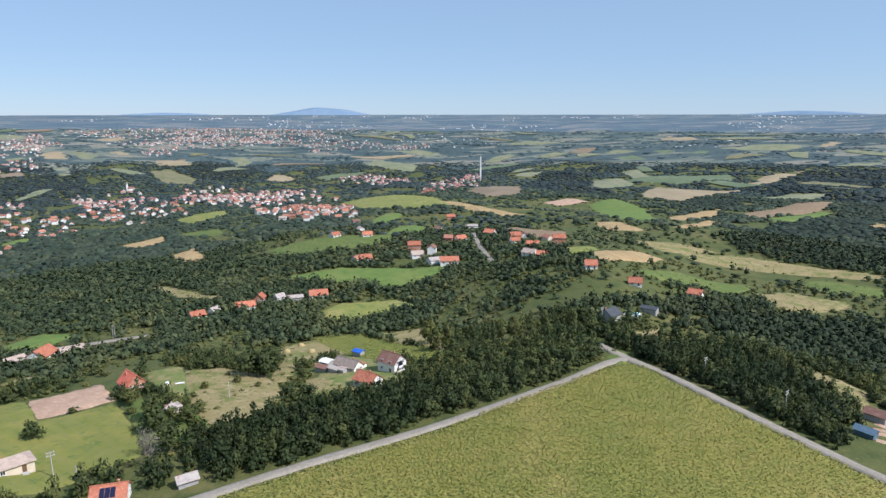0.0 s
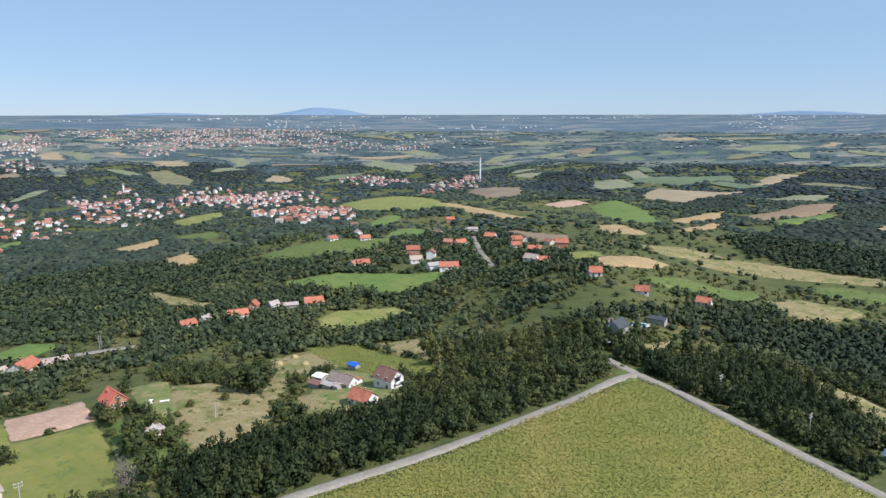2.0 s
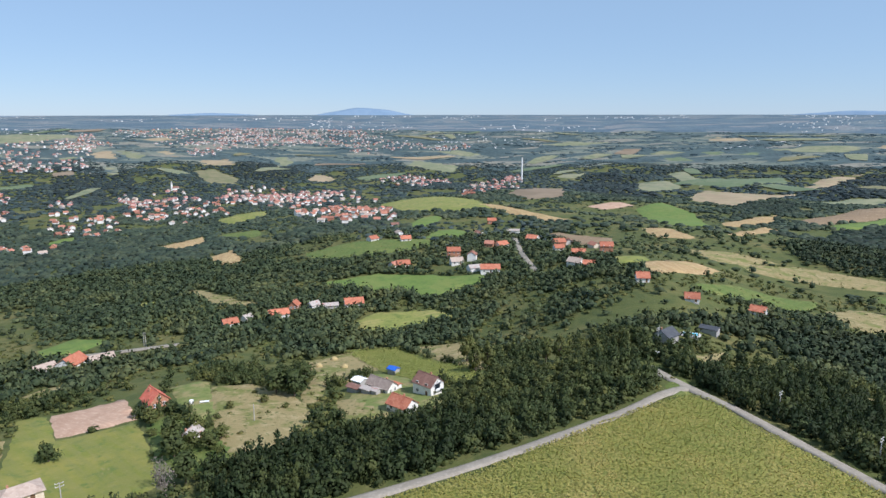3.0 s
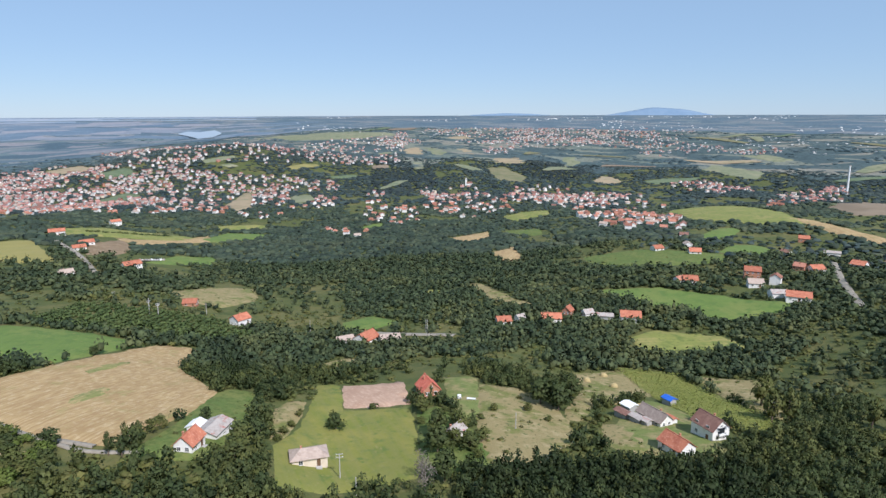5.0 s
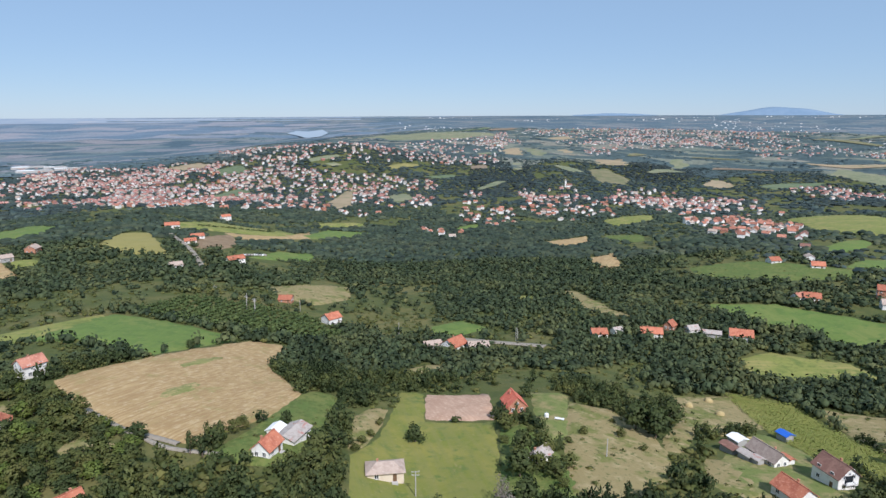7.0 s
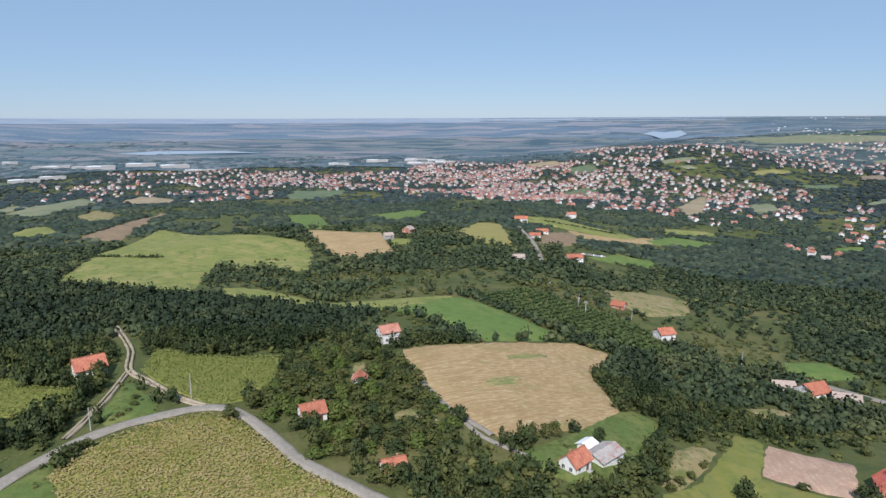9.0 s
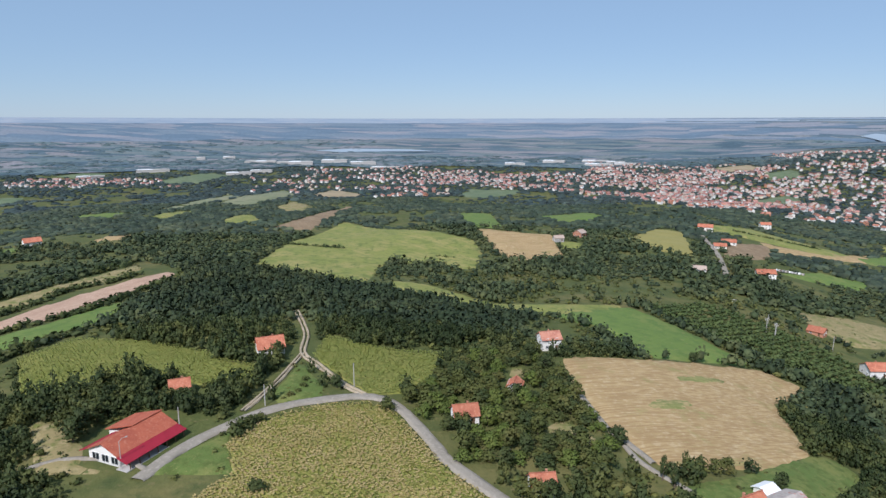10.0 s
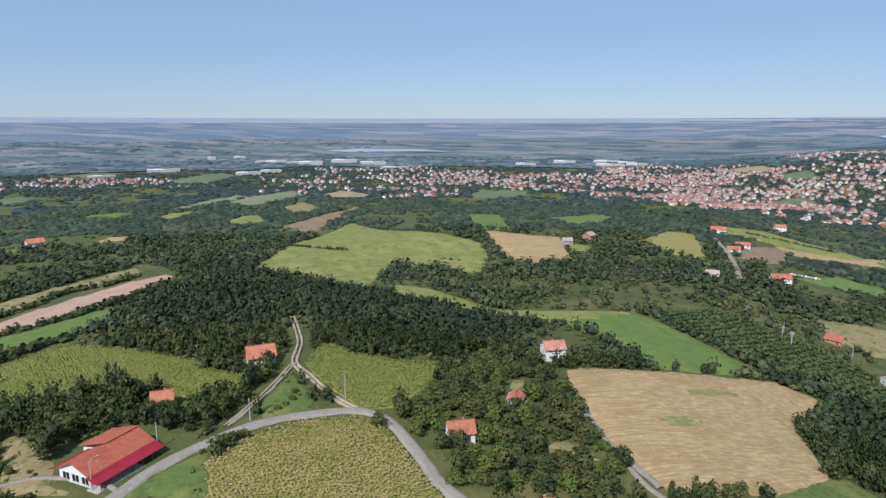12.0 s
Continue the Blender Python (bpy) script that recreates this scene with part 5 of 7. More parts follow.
town([(-1888, 667), (-1368, 1149), (-856, 745), (-880, 662), (-980, 545), (-1192, 441)], 0.7)
town([(-724, 1235), (-583, 1348), (-265, 1321), (-179, 1088), (-294, 1008), (-375, 916), (-599, 1034)], 0.42)
town([(-46, 1316), (23, 1581), (96, 1639), (97, 1437), (16, 1101), (-31, 1032)], 0.6)
town([(-646, 912), (-562, 938), (-504, 865), (-490, 746), (-527, 740)], 0.7)
town([(-1631, 2720), (-1259, 3166), (-630, 3210), (-327, 2585), (-757, 2364), (-1066, 2072)], 0.2)
town([(-125, 618), (-86, 661), (-15, 703), (53, 685), (110, 560), (87, 420), (60, 372), (35, 396), (6, 415), (-18, 447), (-59, 450), (-102, 524)], 0.1)
town([(-1328, -281), (-1568, -130), (-1487, 59), (-1261, 236), (-1087, 58), (-1209, -128)], 0.25)
town([(-1318, 1907), (-1343, 2024), (-1340, 2227), (-1194, 2024), (-1185, 1933), (-1226, 1768)], 0.45)
town([(-1003, 2111), (-1095, 2331), (-1019, 2555), (-830, 2459), (-754, 2735), (-537, 2728), (-414, 2560), (-471, 2387), (-692, 2351), (-864, 2159), (-834, 1951), (-878, 1894)], 0.4)
town([(-483, 2241), (-396, 2443), (-327, 2584), (-222, 2689), (-336, 2323), (-402, 2127)], 0.35)
town([(-199, 2410), (-78, 2615), (-50, 2392), (-152, 2327)], 0.7)
town([(-781, 1109), (-745, 1146), (-614, 944), (-678, 958)], 0.4)
town([(-603, 850), (-557, 850), (-470, 808), (-454, 700), (-529, 743)], 0.6)
town([(-1623, -885), (-1682, -839), (-1460, -721), (-1428, -773)], 0.5)
town([(-327, 2585), (-51, 2445), (-132, 2333), (-281, 2376)], 0.25)


def town_houses():
    """The nearest plots get houses of their own, the rest are one mesh."""
    plots = sorted(PLOTS, key=lambda p: math.hypot(p[0] - CX, p[1] - CY))
    kinds = [house(0, 0, 0, *k, detail=False, chimney=c) for k, c in (
        ((8.8, 6.6, 2.9, 2.2, MUTED_TILE, PLASTER, "white town house with an orange tiled roof"), True),
        ((8.4, 7.4, 5.2, 2.2, MUTED_TILE, PLASTER, "two-storey white town house with a red roof"), True),
        ((9.6, 6.6, 2.8, 2.1, MUTED_TILE, CREAM, "cream town house with an orange roof"), False),
        ((8.2, 6.8, 4.9, 2.3, MUTED_TILE, BRICK, "unplastered brick town house with an orange roof"), True),
        ((9, 7.2, 3.1, 2.1, OLD_TILE, PLASTER, "white town house with a brown roof"), True),
        ((9.8, 7.4, 4.2, 1.9, PALE_TILE, PLASTER, "pale town house with a bleached roof"), False))]
    del HOUSES[-len(kinds):]
    rng = np.random.default_rng(5)
    for i, (x, y, t) in enumerate(plots[:290]):
        k = kinds[rng.choice(6, p=[0.3, 0.22, 0.12, 0.1, 0.12, 0.14])] if i >= 6 else kinds[i]
        m = pose(x, y, land1(x, y) + 0.1, 0, 0, t)
        if i < 6:
            k.matrix_basis = m @ Matrix.Diagonal((0.84, 0.84, 0.9, 1))
            k["group"] = "houses of the valley town"
        else:
            tagged(copy_thing(k, m), group="houses of the valley town")
    verts, tris, which, n = [], [], [], 0
    for x, y, t in plots[290:]:
        L, W, e, r = rng.uniform(2.7, 4.3), rng.uniform(2.4, 3.3), rng.choice([3.0, 3.0, 5.4]), rng.uniform(1.8, 2.6)
        o, d = 0.6, 0.6 * r / W
        v = np.array([(a * L, b * W, z) for a in (-1, 1) for b, z in ((-1, -3), (1, -3), (1, e), (0, e + r - 0.1), (-1, e))]
                     + [(a * (L + o), b, z) for a in (-1, 1) for b, z in ((-W - o, e - d), (0, e + r), (W + o, e - d))])
        a = radians(t)
        v[:, :2] = v[:, :2] @ np.array([[math.cos(a), math.sin(a)], [-math.sin(a), math.cos(a)]]) + (x, y)
        v[:, 2] += land1(x, y)
        f = [(0, 5, 9), (0, 9, 4), (1, 2, 7), (1, 7, 6), (0, 4, 3), (0, 3, 2), (0, 2, 1), (5, 6, 7), (5, 7, 8), (5, 8, 9), (10, 13, 14), (10, 14, 11), (11, 14, 15), (11, 15, 12)]
        verts.append(v)
        tris.append(np.array(f) + n)
        which += [rng.choice(3, p=[0.8, 0.13, 0.07])] * 10 + [3 + rng.choice(3, p=[0.66, 0.18, 0.16])] * 4
        n += len(v)
    me = mesh_of("town", np.concatenate(verts), np.concatenate(tris), TOWN_WALL, CREAM, BRICK, TOWN_TILE, OLD_TILE, PALE_TILE, which=which)
    tagged(new("town_houses", me), "crowded white houses with orange roofs across the valley", "houses", kind="stuff")
    print("plots", len(PLOTS))
    for x, y, t in PLOTS:
        HOUSES.append((x, y, 3.2))


town_houses()
patchwork(36)


# ---- woods ----
def ball(level):
    bm = bmesh.new()
    bmesh.ops.create_icosphere(bm, subdivisions=level, radius=1)
    v = np.array([p.co[:] for p in bm.verts])
    f = np.array([[p.index for p in q.verts] for q in bm.faces])
    bm.free()
    return v, f


BALL1, BALL2 = ball(1), ball(2)
dice = np.random.default_rng(7)


def unit(a):
    return a / np.maximum(np.linalg.norm(a, axis=1), 1e-6)[:, None]


def crown(clumps, cards, size, core, squash=1.0, lean=0.0):
    """A crown about 1 across and 1 high: uneven clumps round a stem, with loose sprays of leaves on them."""
    vs, fs, ns, n = [], [], [], 0
    for c in range(clumps):
        a = 2.4 * c + dice.uniform(-0.7, 0.7)
        h = (c + 0.5) / clumps
        out = 0.33 * math.sin(math.pi * (0.2 + 0.72 * h)) * dice.uniform(0.5, 1.25)
        mid = np.array([out * math.cos(a) + lean * h, out * math.sin(a), 0.14 + 0.66 * h * dice.uniform(0.85, 1.12)])
        rad = np.array([1, 1, 0.95]) * dice.uniform(0.22, 0.33) * (1.15 - 0.35 * h) * (6 / clumps) ** 0.33
        if clumps == 1:
            mid, rad = np.array([0, 0, 0.5]), np.array([0.5, 0.5, 0.45])
        v, f = core
        rough = 1 + dice.uniform(-0.28, 0.28, (len(v), 1))
        vs.append(mid + v * rad * rough * (0.5 if cards > 40 else 0.66 if cards else 1.0))
        ns.append(0.5 * v + unit(mid + v * rad - (0, 0, 0.35)) if cards else 0.75 * v + (0, 0, 0.4) + dice.normal(0, 0.28, v.shape))
        fs.append(f + n)
        n += len(v)
        m = cards // clumps
        if m:
            d = dice.normal(size=(m, 3))
            d[:, 2] = np.abs(d[:, 2]) * 0.9 - 0.3 * dice.random(m)
            d /= np.linalg.norm(d, axis=1)[:, None]
            p = mid + d * rad * dice.uniform(0.62, 1.28, (m, 1))
            tilt = d + dice.normal(size=(m, 3)) * 0.6 + (0, 0, 0.25)
            tilt /= np.linalg.norm(tilt, axis=1)[:, None]
            u = np.cross(tilt, dice.normal(size=(m, 3)))
            u /= np.linalg.norm(u, axis=1)[:, None]
            w = np.cross(tilt, u)
            s = size * dice.uniform(0.5, 1.35, (m, 1))
            quad = np.stack([p - u * s - w * s * 0.5, p + u * s * 0.3 - w * s, p + u * s + w * s * 0.4, p - u * s * 0.2 + w * s], 1).reshape(-1, 3)
            k = np.arange(m)[:, None] * 4 + n
            fs.append(np.concatenate([k + [0, 1, 2], k + [0, 2, 3]]))
            vs.append(quad)
            ns.append(np.repeat(0.4 * d + 0.8 * tilt + unit(p - (0, 0, 0.35)), 4, axis=0))
            n += 4 * m
    v = np.concatenate(vs)
    v[:, 2] *= squash
    nv = np.concatenate(ns)
    return v, np.concatenate(fs), unit(nv)


NEAR_CROWNS = [crown(c, 104, 0.066, BALL1, s, l) for c, s, l in ((6, 1.0, 0.05), (6, 0.85, 0), (5, 1.2, -0.06), (7, 1.0, 0.08), (5, 0.95, 0), (6, 1.1, 0.1))]
MID_CROWNS = [crown(1, 13, 0.14, BALL1, s) for s in (1.0, 0.85, 1.15, 0.95, 1.05, 0.8, 1.2)]
BUSHES = [crown(1, 11, 0.17, BALL1, s) for s in (0.9, 1.0, 0.8)]
FAR_CROWNS = [crown(1, 0, 0, BALL1, s) for s in (0.8, 0.95, 0.7, 0.9)]


def wood(name, crowns, x, y, wide, high, label, mat, sink=0.12, ground_at=None, dark=0.0):
    """All these trees as one mesh."""
    z = ground_at(x, y) if ground_at else land(x, y)
    spin = dice.uniform(0, 2 * math.pi, len(x))
    pick = dice.integers(0, len(crowns), len(x))
    vs, fs, ns, tints, n = [], [], [], [], 0
    shade = np.clip(dice.normal(0.5, 0.24, len(x)) - 0.46 * dark, 0, 1)
    for c, (v, f, nv) in enumerate(crowns):
        i = np.nonzero(pick == c)[0]
        if not len(i):
            continue
        co, si = np.cos(spin[i])[:, None], np.sin(spin[i])[:, None]
        px = (v[:, 0] * co - v[:, 1] * si) * wide[i][:, None] + x[i][:, None]
        py = (v[:, 0] * si + v[:, 1] * co) * wide[i][:, None] + y[i][:, None]
        pz = (v[:, 2] - sink) * high[i][:, None] + z[i][:, None]
        vs.append(np.stack([px, py, pz], -1).reshape(-1, 3))
        fs.append((f[None] + (np.arange(len(i)) * len(v))[:, None, None]).reshape(-1, 3) + n)
        ns.append(np.stack([nv[:, 0] * co - nv[:, 1] * si, nv[:, 0] * si + nv[:, 1] * co, nv[:, 2] + 0 * si], -1).reshape(-1, 3))
        tints.append(np.repeat(shade[i], len(v)))
        n += len(i) * len(v)
    me = mesh_of(name, np.concatenate(vs), np.concatenate(fs), mat, normals=np.concatenate(ns))
    me.attributes.new("tint", "FLOAT", "POINT").data.foreach_set("value", np.concatenate(tints).astype(np.float32))
    return tagged(new(name, me), label, "trees", kind="stuff")


def spots(x0, x1, y0, y1, step):
    x, y = np.meshgrid(np.arange(x0, x1, step), np.arange(y0, y1, step))
    x, y = x.ravel(), y.ravel()
    return x + dice.uniform(-0.45, 0.45, len(x)) * step, y + dice.uniform(-0.45, 0.45, len(y)) * step


def free(x, y, margin=1.5, clear=1.5):
    """Which spots are in no field, lane, house or yard."""
    ok = np.ones(len(x), bool)
    for ring in OPEN + BARE:
        ok &= ~inside(x, y, ring)
    for c, half in LANES:
        near = (x > c[:, 0].min() - 9) & (x < c[:, 0].max() + 9) & (y > c[:, 1].min() - 9) & (y < c[:, 1].max() + 9) & ok
        i = np.nonzero(near)[0]
        if len(i):
            d = np.min(np.hypot(x[i, None] - c[:, 0], y[i, None] - c[:, 1]), axis=1)
            ok[i[d < half + margin]] = False
    for hx, hy, r in HOUSES:
        ok &= np.hypot(x - hx, y - hy) > r + clear
    return ok


def polar(x, y):
    return np.hypot(x - CX, y - CY), (np.degrees(np.arctan2(-(x - CX), y - CY)) + 100) % 360 - 100


def plant(reach0, reach1, step, crowns, name, label, mat, height, spread, gaps, shown=(-43, 127), margin=0.0, bushes=False, within=None):
    x, y = spots(CX - reach1, CX + reach1, CY - reach1, CY + reach1, step)
    r, a = polar(x, y)
    keep = (r >= reach0) & (r < reach1) & (a > shown[0]) & (a < shown[1])
    if within:
        keep &= np.any([inside(x, y, ring) for ring in within], axis=0)
    x, y = x[keep], y[keep]
    thick = value_noise(x, y, 55, 3) * 0.6 + value_noise(x, y, 19, 5) * 0.4
    dense = np.clip((thick - gaps) * 6, 0.06, 1)
    if bushes:
        for ring in SCRUB + [t[0] for t in TOWNS]:
            dense[inside(x, y, ring)] = 0.8
        for ring in MEADOW:
            dense[inside(x, y, ring)] = 0.7
    for ring, _ in WOODED:
        dense[inside(x, y, ring)] = 0.04 if bushes else 1.0
    keep = dice.random(len(x)) < dense
    x, y = x[keep], y[keep]
    keep = free(x, y, 1.0 + step * 0.25 + margin, 3.6 if reach0 < 250 and not bushes else 1.5)
    if not bushes:
        for ring in MEADOW:
            keep &= ~inside(x, y, ring) | (dice.random(len(x)) < 0.2)
        for ring in SCRUB:
            keep &= ~inside(x, y, ring) | (dice.random(len(x)) < 0.2)
    for ring, share in TOWNS:
        keep &= ~(inside(x, y, ring) & (dice.random(len(x)) > share))
    x, y = x[keep], y[keep]
    tall = height * (0.5 + 0.65 * value_noise(x, y, 45, 9)) * dice.uniform(0.62, 1.38, len(x))
    wide = spread * dice.uniform(0.65, 1.4, len(x)) * (0.6 + 0.4 * tall / height)
    print(name, len(x), "trees")
    dark = np.zeros(len(x))
    for ring, deep in WOODED:
        dark[inside(x, y, ring)] = deep
    even = height * (0.86 + 0.22 * value_noise(x, y, 30, 11)) * dice.uniform(0.86, 1.14, len(x))  # closed woods have an even canopy
    return wood(name, crowns, x, y, wide, np.where(dark > 0, even, tall), label, mat, dark=dark)


# ---- single trees ----
TREE_KINDS = {}


def tree_kind(kind):
    """One tree of its kind, with trunk, limbs and crown, to be copied."""
    high, wide, mat, label = {
        "round_dark": (6.5, 6.2, LEAF, "dark green round-crowned tree in rough grass"),
        "round_light": (6.0, 5.6, LEAF_LIGHT, "light green bushy broadleaf tree"),
        "round_fresh": (5.6, 5.4, LEAF_FRESH, "fresh yellow-green bushy tree in a garden"),
        "cypress": (7.0, 1.9, LEAF, "slim dark green cypress tree"),
        "poplar": (12.0, 5.5, LEAF_LIGHT, "tall pale green poplar tree"),
        "bare": (8.5, 5.0, BLEACHED, "leafless grey dried-up tree")}[kind]
    ob = tagged(new("tree"), label, "tree")
    bm = bmesh.new()
    bmesh.ops.create_cone(bm, cap_ends=True, segments=8, radius1=0.028 * high, radius2=0.012 * high, depth=high * 0.62, matrix=Matrix.Translation((0, 0, high * 0.28)))
    part("trunk", bm, BARK if kind != "bare" else BLEACHED, ob)
    for i in range(5 if kind != "bare" else 14):
        a, z = 2.4 * i, high * (0.22 + 0.05 * i if kind != "bare" else 0.2 + 0.045 * i)
        tip = Vector((math.cos(a), math.sin(a), 0.9)) * wide * (0.32 if kind != "cypress" else 0.2)
        bm = bmesh.new()
        turn = tip.to_track_quat("Z", "Y").to_matrix().to_4x4()
        bmesh.ops.create_cone(bm, cap_ends=True, segments=6, radius1=0.011 * high, radius2=0.003 * high, depth=tip.length, matrix=Matrix.Translation((0, 0, z)) @ turn @ Matrix.Translation((0, 0, tip.length / 2)))
        part("limb", bm, BARK if kind != "bare" else BLEACHED, ob)
    v, f, nv = crown(11 if kind != "bare" else 7, 460 if kind != "bare" else 560, 0.05 if kind != "bare" else 0.024, BALL1 if kind != "bare" else (BALL1[0] * 0.02, BALL1[1]))
    v = v * (wide, wide, high * 0.86) + (0, 0, high * 0.12)
    cr = new("crown", mesh_of("crown", v, f, mat, normals=nv))
    cr.parent = ob
    cr.data.attributes.new("tint", "FLOAT", "POINT").data.foreach_set("value", np.full(len(v), 0.5, np.float32))
    return ob


def tree(kind, x, y, tall=1.0, wide=1.0, group="single trees"):
    m = pose(x, y, land1(x, y) - 0.1, 0, 0, random.uniform(0, 360)) @ Matrix.Diagonal((wide, wide, tall, 1))
    if kind not in TREE_KINDS:
        TREE_KINDS[kind] = tree_kind(kind)
        TREE_KINDS[kind]["group"] = group
        TREE_KINDS[kind].matrix_basis = m
    else:
        tagged(copy_thing(TREE_KINDS[kind], m @ Matrix.Diagonal([1 / s for s in TREE_KINDS[kind].scale] + [1])), group=group)
    HOUSES.append((x, y, 1.8 * wide - 1.6))


def garden(outline):
    """Garden trees, a few metres apart, round the cottages."""
    o = np.array(outline, float)
    x, y = spots(o[:, 0].min(), o[:, 0].max(), o[:, 1].min(), o[:, 1].max(), 4.3)
    keep = inside(x, y, outline) & free(x, y, 1.5)
    for a, b in zip(x[keep], y[keep]):
        if random.random() < 0.92:
            big = random.random() < 0.3
            tree(random.choice(("round_dark", "round_light", "round_light", "round_fresh")), a, b, random.uniform(0.85, 1.2) if big else random.uniform(0.45, 0.85), random.uniform(0.75, 1.15), "garden trees")
    OPEN.append(outline)


# ---- maize plants on the nearest fields ----
def maize(outline, turn, seed, leaf):
    """Rows of maize: leafy stalks with dry tassels, as one mesh."""
    rng = np.random.default_rng(seed)
    o = np.array(outline, float)
    mid, a = o.mean(0), radians(turn)
    reach = np.hypot(*(o - mid).T).max()
    u, v = np.meshgrid(np.arange(-reach, reach, 0.6), np.arange(-reach, reach, 0.95))
    u, v = u.ravel() + rng.uniform(-0.35, 0.35, u.size), v.ravel() + rng.uniform(-0.22, 0.22, u.size)
    x, y = mid[0] + u * math.cos(a) - v * math.sin(a), mid[1] + u * math.sin(a) + v * math.cos(a)
    r, w = polar(x, y)
    keep = inside(x, y, outline) & (rng.random(len(x)) < np.where(r > 95, 0.96, 0.06))
    x, y = x[keep], y[keep]
    z = land(x, y) + 0.1
    n = len(x)
    tall = (0.72 + 0.3 * value_noise(x, y, 14, 2)) * rng.uniform(0.75, 1.2, n)
    ripe = ((x + 45 * value_noise(x, y, 22, 8) < -75) & (rng.random(n) < 0.35 + 0.55 * (value_noise(x, y, 9, 5) > 0.45))).astype(int)  # the western part is drier
    vs, fs, mi, k = [], [], [], 0
    for i in range(2):
        s = rng.uniform(0, 2 * math.pi, n)
        ln = rng.uniform(0.3, 0.6, n)
        c, d = np.cos(s), np.sin(s)
        h0, h1 = tall * (0.62 + 0.2 * i), tall * (0.8 + 0.16 * i)
        ln, ww = ln * (1 + 0.2 * ripe), 0.16 + 0.03 * ripe
        quad = np.stack([np.stack([x - d * ww, y + c * ww, z + h0], 1), np.stack([x + d * ww, y - c * ww, z + h0], 1),
                         np.stack([x + c * ln + d * ww, y + d * ln - c * ww, z + h1], 1), np.stack([x + c * ln - d * ww, y + d * ln + c * ww, z + h1], 1)], 1).reshape(-1, 3)
        q = np.arange(n)[:, None] * 4 + k
        vs.append(quad)
        fs += [q + [0, 1, 2], q + [0, 2, 3]]
        mi += [np.tile(ripe * 2, 2)]
        k += 4 * n
    s = rng.uniform(0, 2 * math.pi, n)
    tri = np.stack([np.stack([x - 0.2 * np.cos(s), y - 0.2 * np.sin(s), z + tall * 0.9], 1), np.stack([x + 0.2 * np.cos(s), y + 0.2 * np.sin(s), z + tall * 0.9], 1), np.stack([x, y, z + tall * 1.2], 1)], 1).reshape(-1, 3)
    vs.append(tri)
    fs.append(np.arange(n)[:, None] * 3 + k + [0, 1, 2])
    mi.append(np.ones(n, int))
    nv = rng.normal(0, 0.25, (k + 3 * n, 3)) + (0, 0, 1.2)
    nv /= np.linalg.norm(nv, axis=1)[:, None]
    me = mesh_of("maize", np.concatenate(vs), np.concatenate(fs), leaf, TASSEL if leaf == CORN_LEAF else GREEN_TASSEL, CORN_RIPE if leaf == CORN_LEAF else leaf, which=np.concatenate(mi), normals=nv)
    tagged(new("maize", me), "ripening maize plants with dry tan tassels", "maize", kind="stuff")


for i, (kind, ring) in enumerate(CROPS):
    if kind == "corn" and min(math.hypot(p[0] - CX, p[1] - CY) for p in ring) < 260:
        maize(ring, 33, 40 + i, CORN_LEAF if len(ring) > 12 else CORN_GREEN)


# ---- poles, lamp, pool, landmarks ----
def tube(name, parent, mat, a, b, r0, r1, segments=8, label=""):
    a, b = Vector(a), Vector(b)
    bm = bmesh.new()
    d = b - a
    bmesh.ops.create_cone(bm, cap_ends=True, segments=segments, radius1=r0, radius2=r1, depth=d.length, matrix=Matrix.Translation((a + b) / 2) @ d.to_track_quat("Z", "Y").to_matrix().to_4x4())
    return part(name, bm, mat, parent, label)


def pole(x, y, high, arm):
    ob = tagged(new("utility_pole"), "grey utility pole beside the lane" if not arm else "grey utility pole with cross-arms", "utility pole", "utility poles")
    ob.matrix_basis = pose(x, y, land1(x, y) - 0.2, 0, 0, 40)
    tube("shaft", ob, CONCRETE, (0, 0, 0), (0, 0, high), 0.17, 0.11)
    if arm:
        for z in (high - 0.25, high - 1.1):
            bm = bmesh.new()
            box(bm, -0.95, -0.07, z - 0.06, 0.95, 0.07, z + 0.06)
            part("cross_arm", bm, CONCRETE, ob)
            for px in (-0.85, 0.85):
                tube("insulator", ob, WHITE, (px, 0, z + 0.06), (px, 0, z + 0.28), 0.06, 0.05)


def street_lamp(x, y, high):
    ob = tagged(new("street_lamp"), "grey metal street lamp with a curved arm", "street lamp")
    ob.matrix_basis = pose(x, y, land1(x, y) - 0.2, 0, 0, 150)
    tube("post", ob, CONCRETE, (0, 0, 0), (0, 0, high), 0.11, 0.07)
    tube("arm", ob, CONCRETE, (0, 0, high), (1.0, 0, high + 0.45), 0.06, 0.05)
    tube("arm", ob, CONCRETE, (1.0, 0, high + 0.45), (1.7, 0, high + 0.35), 0.05, 0.05)
    bm = bmesh.new()
    box(bm, 1.6, -0.14, high + 0.25, 2.25, 0.14, high + 0.4)
    part("lamp_head", bm, CONCRETE, ob)


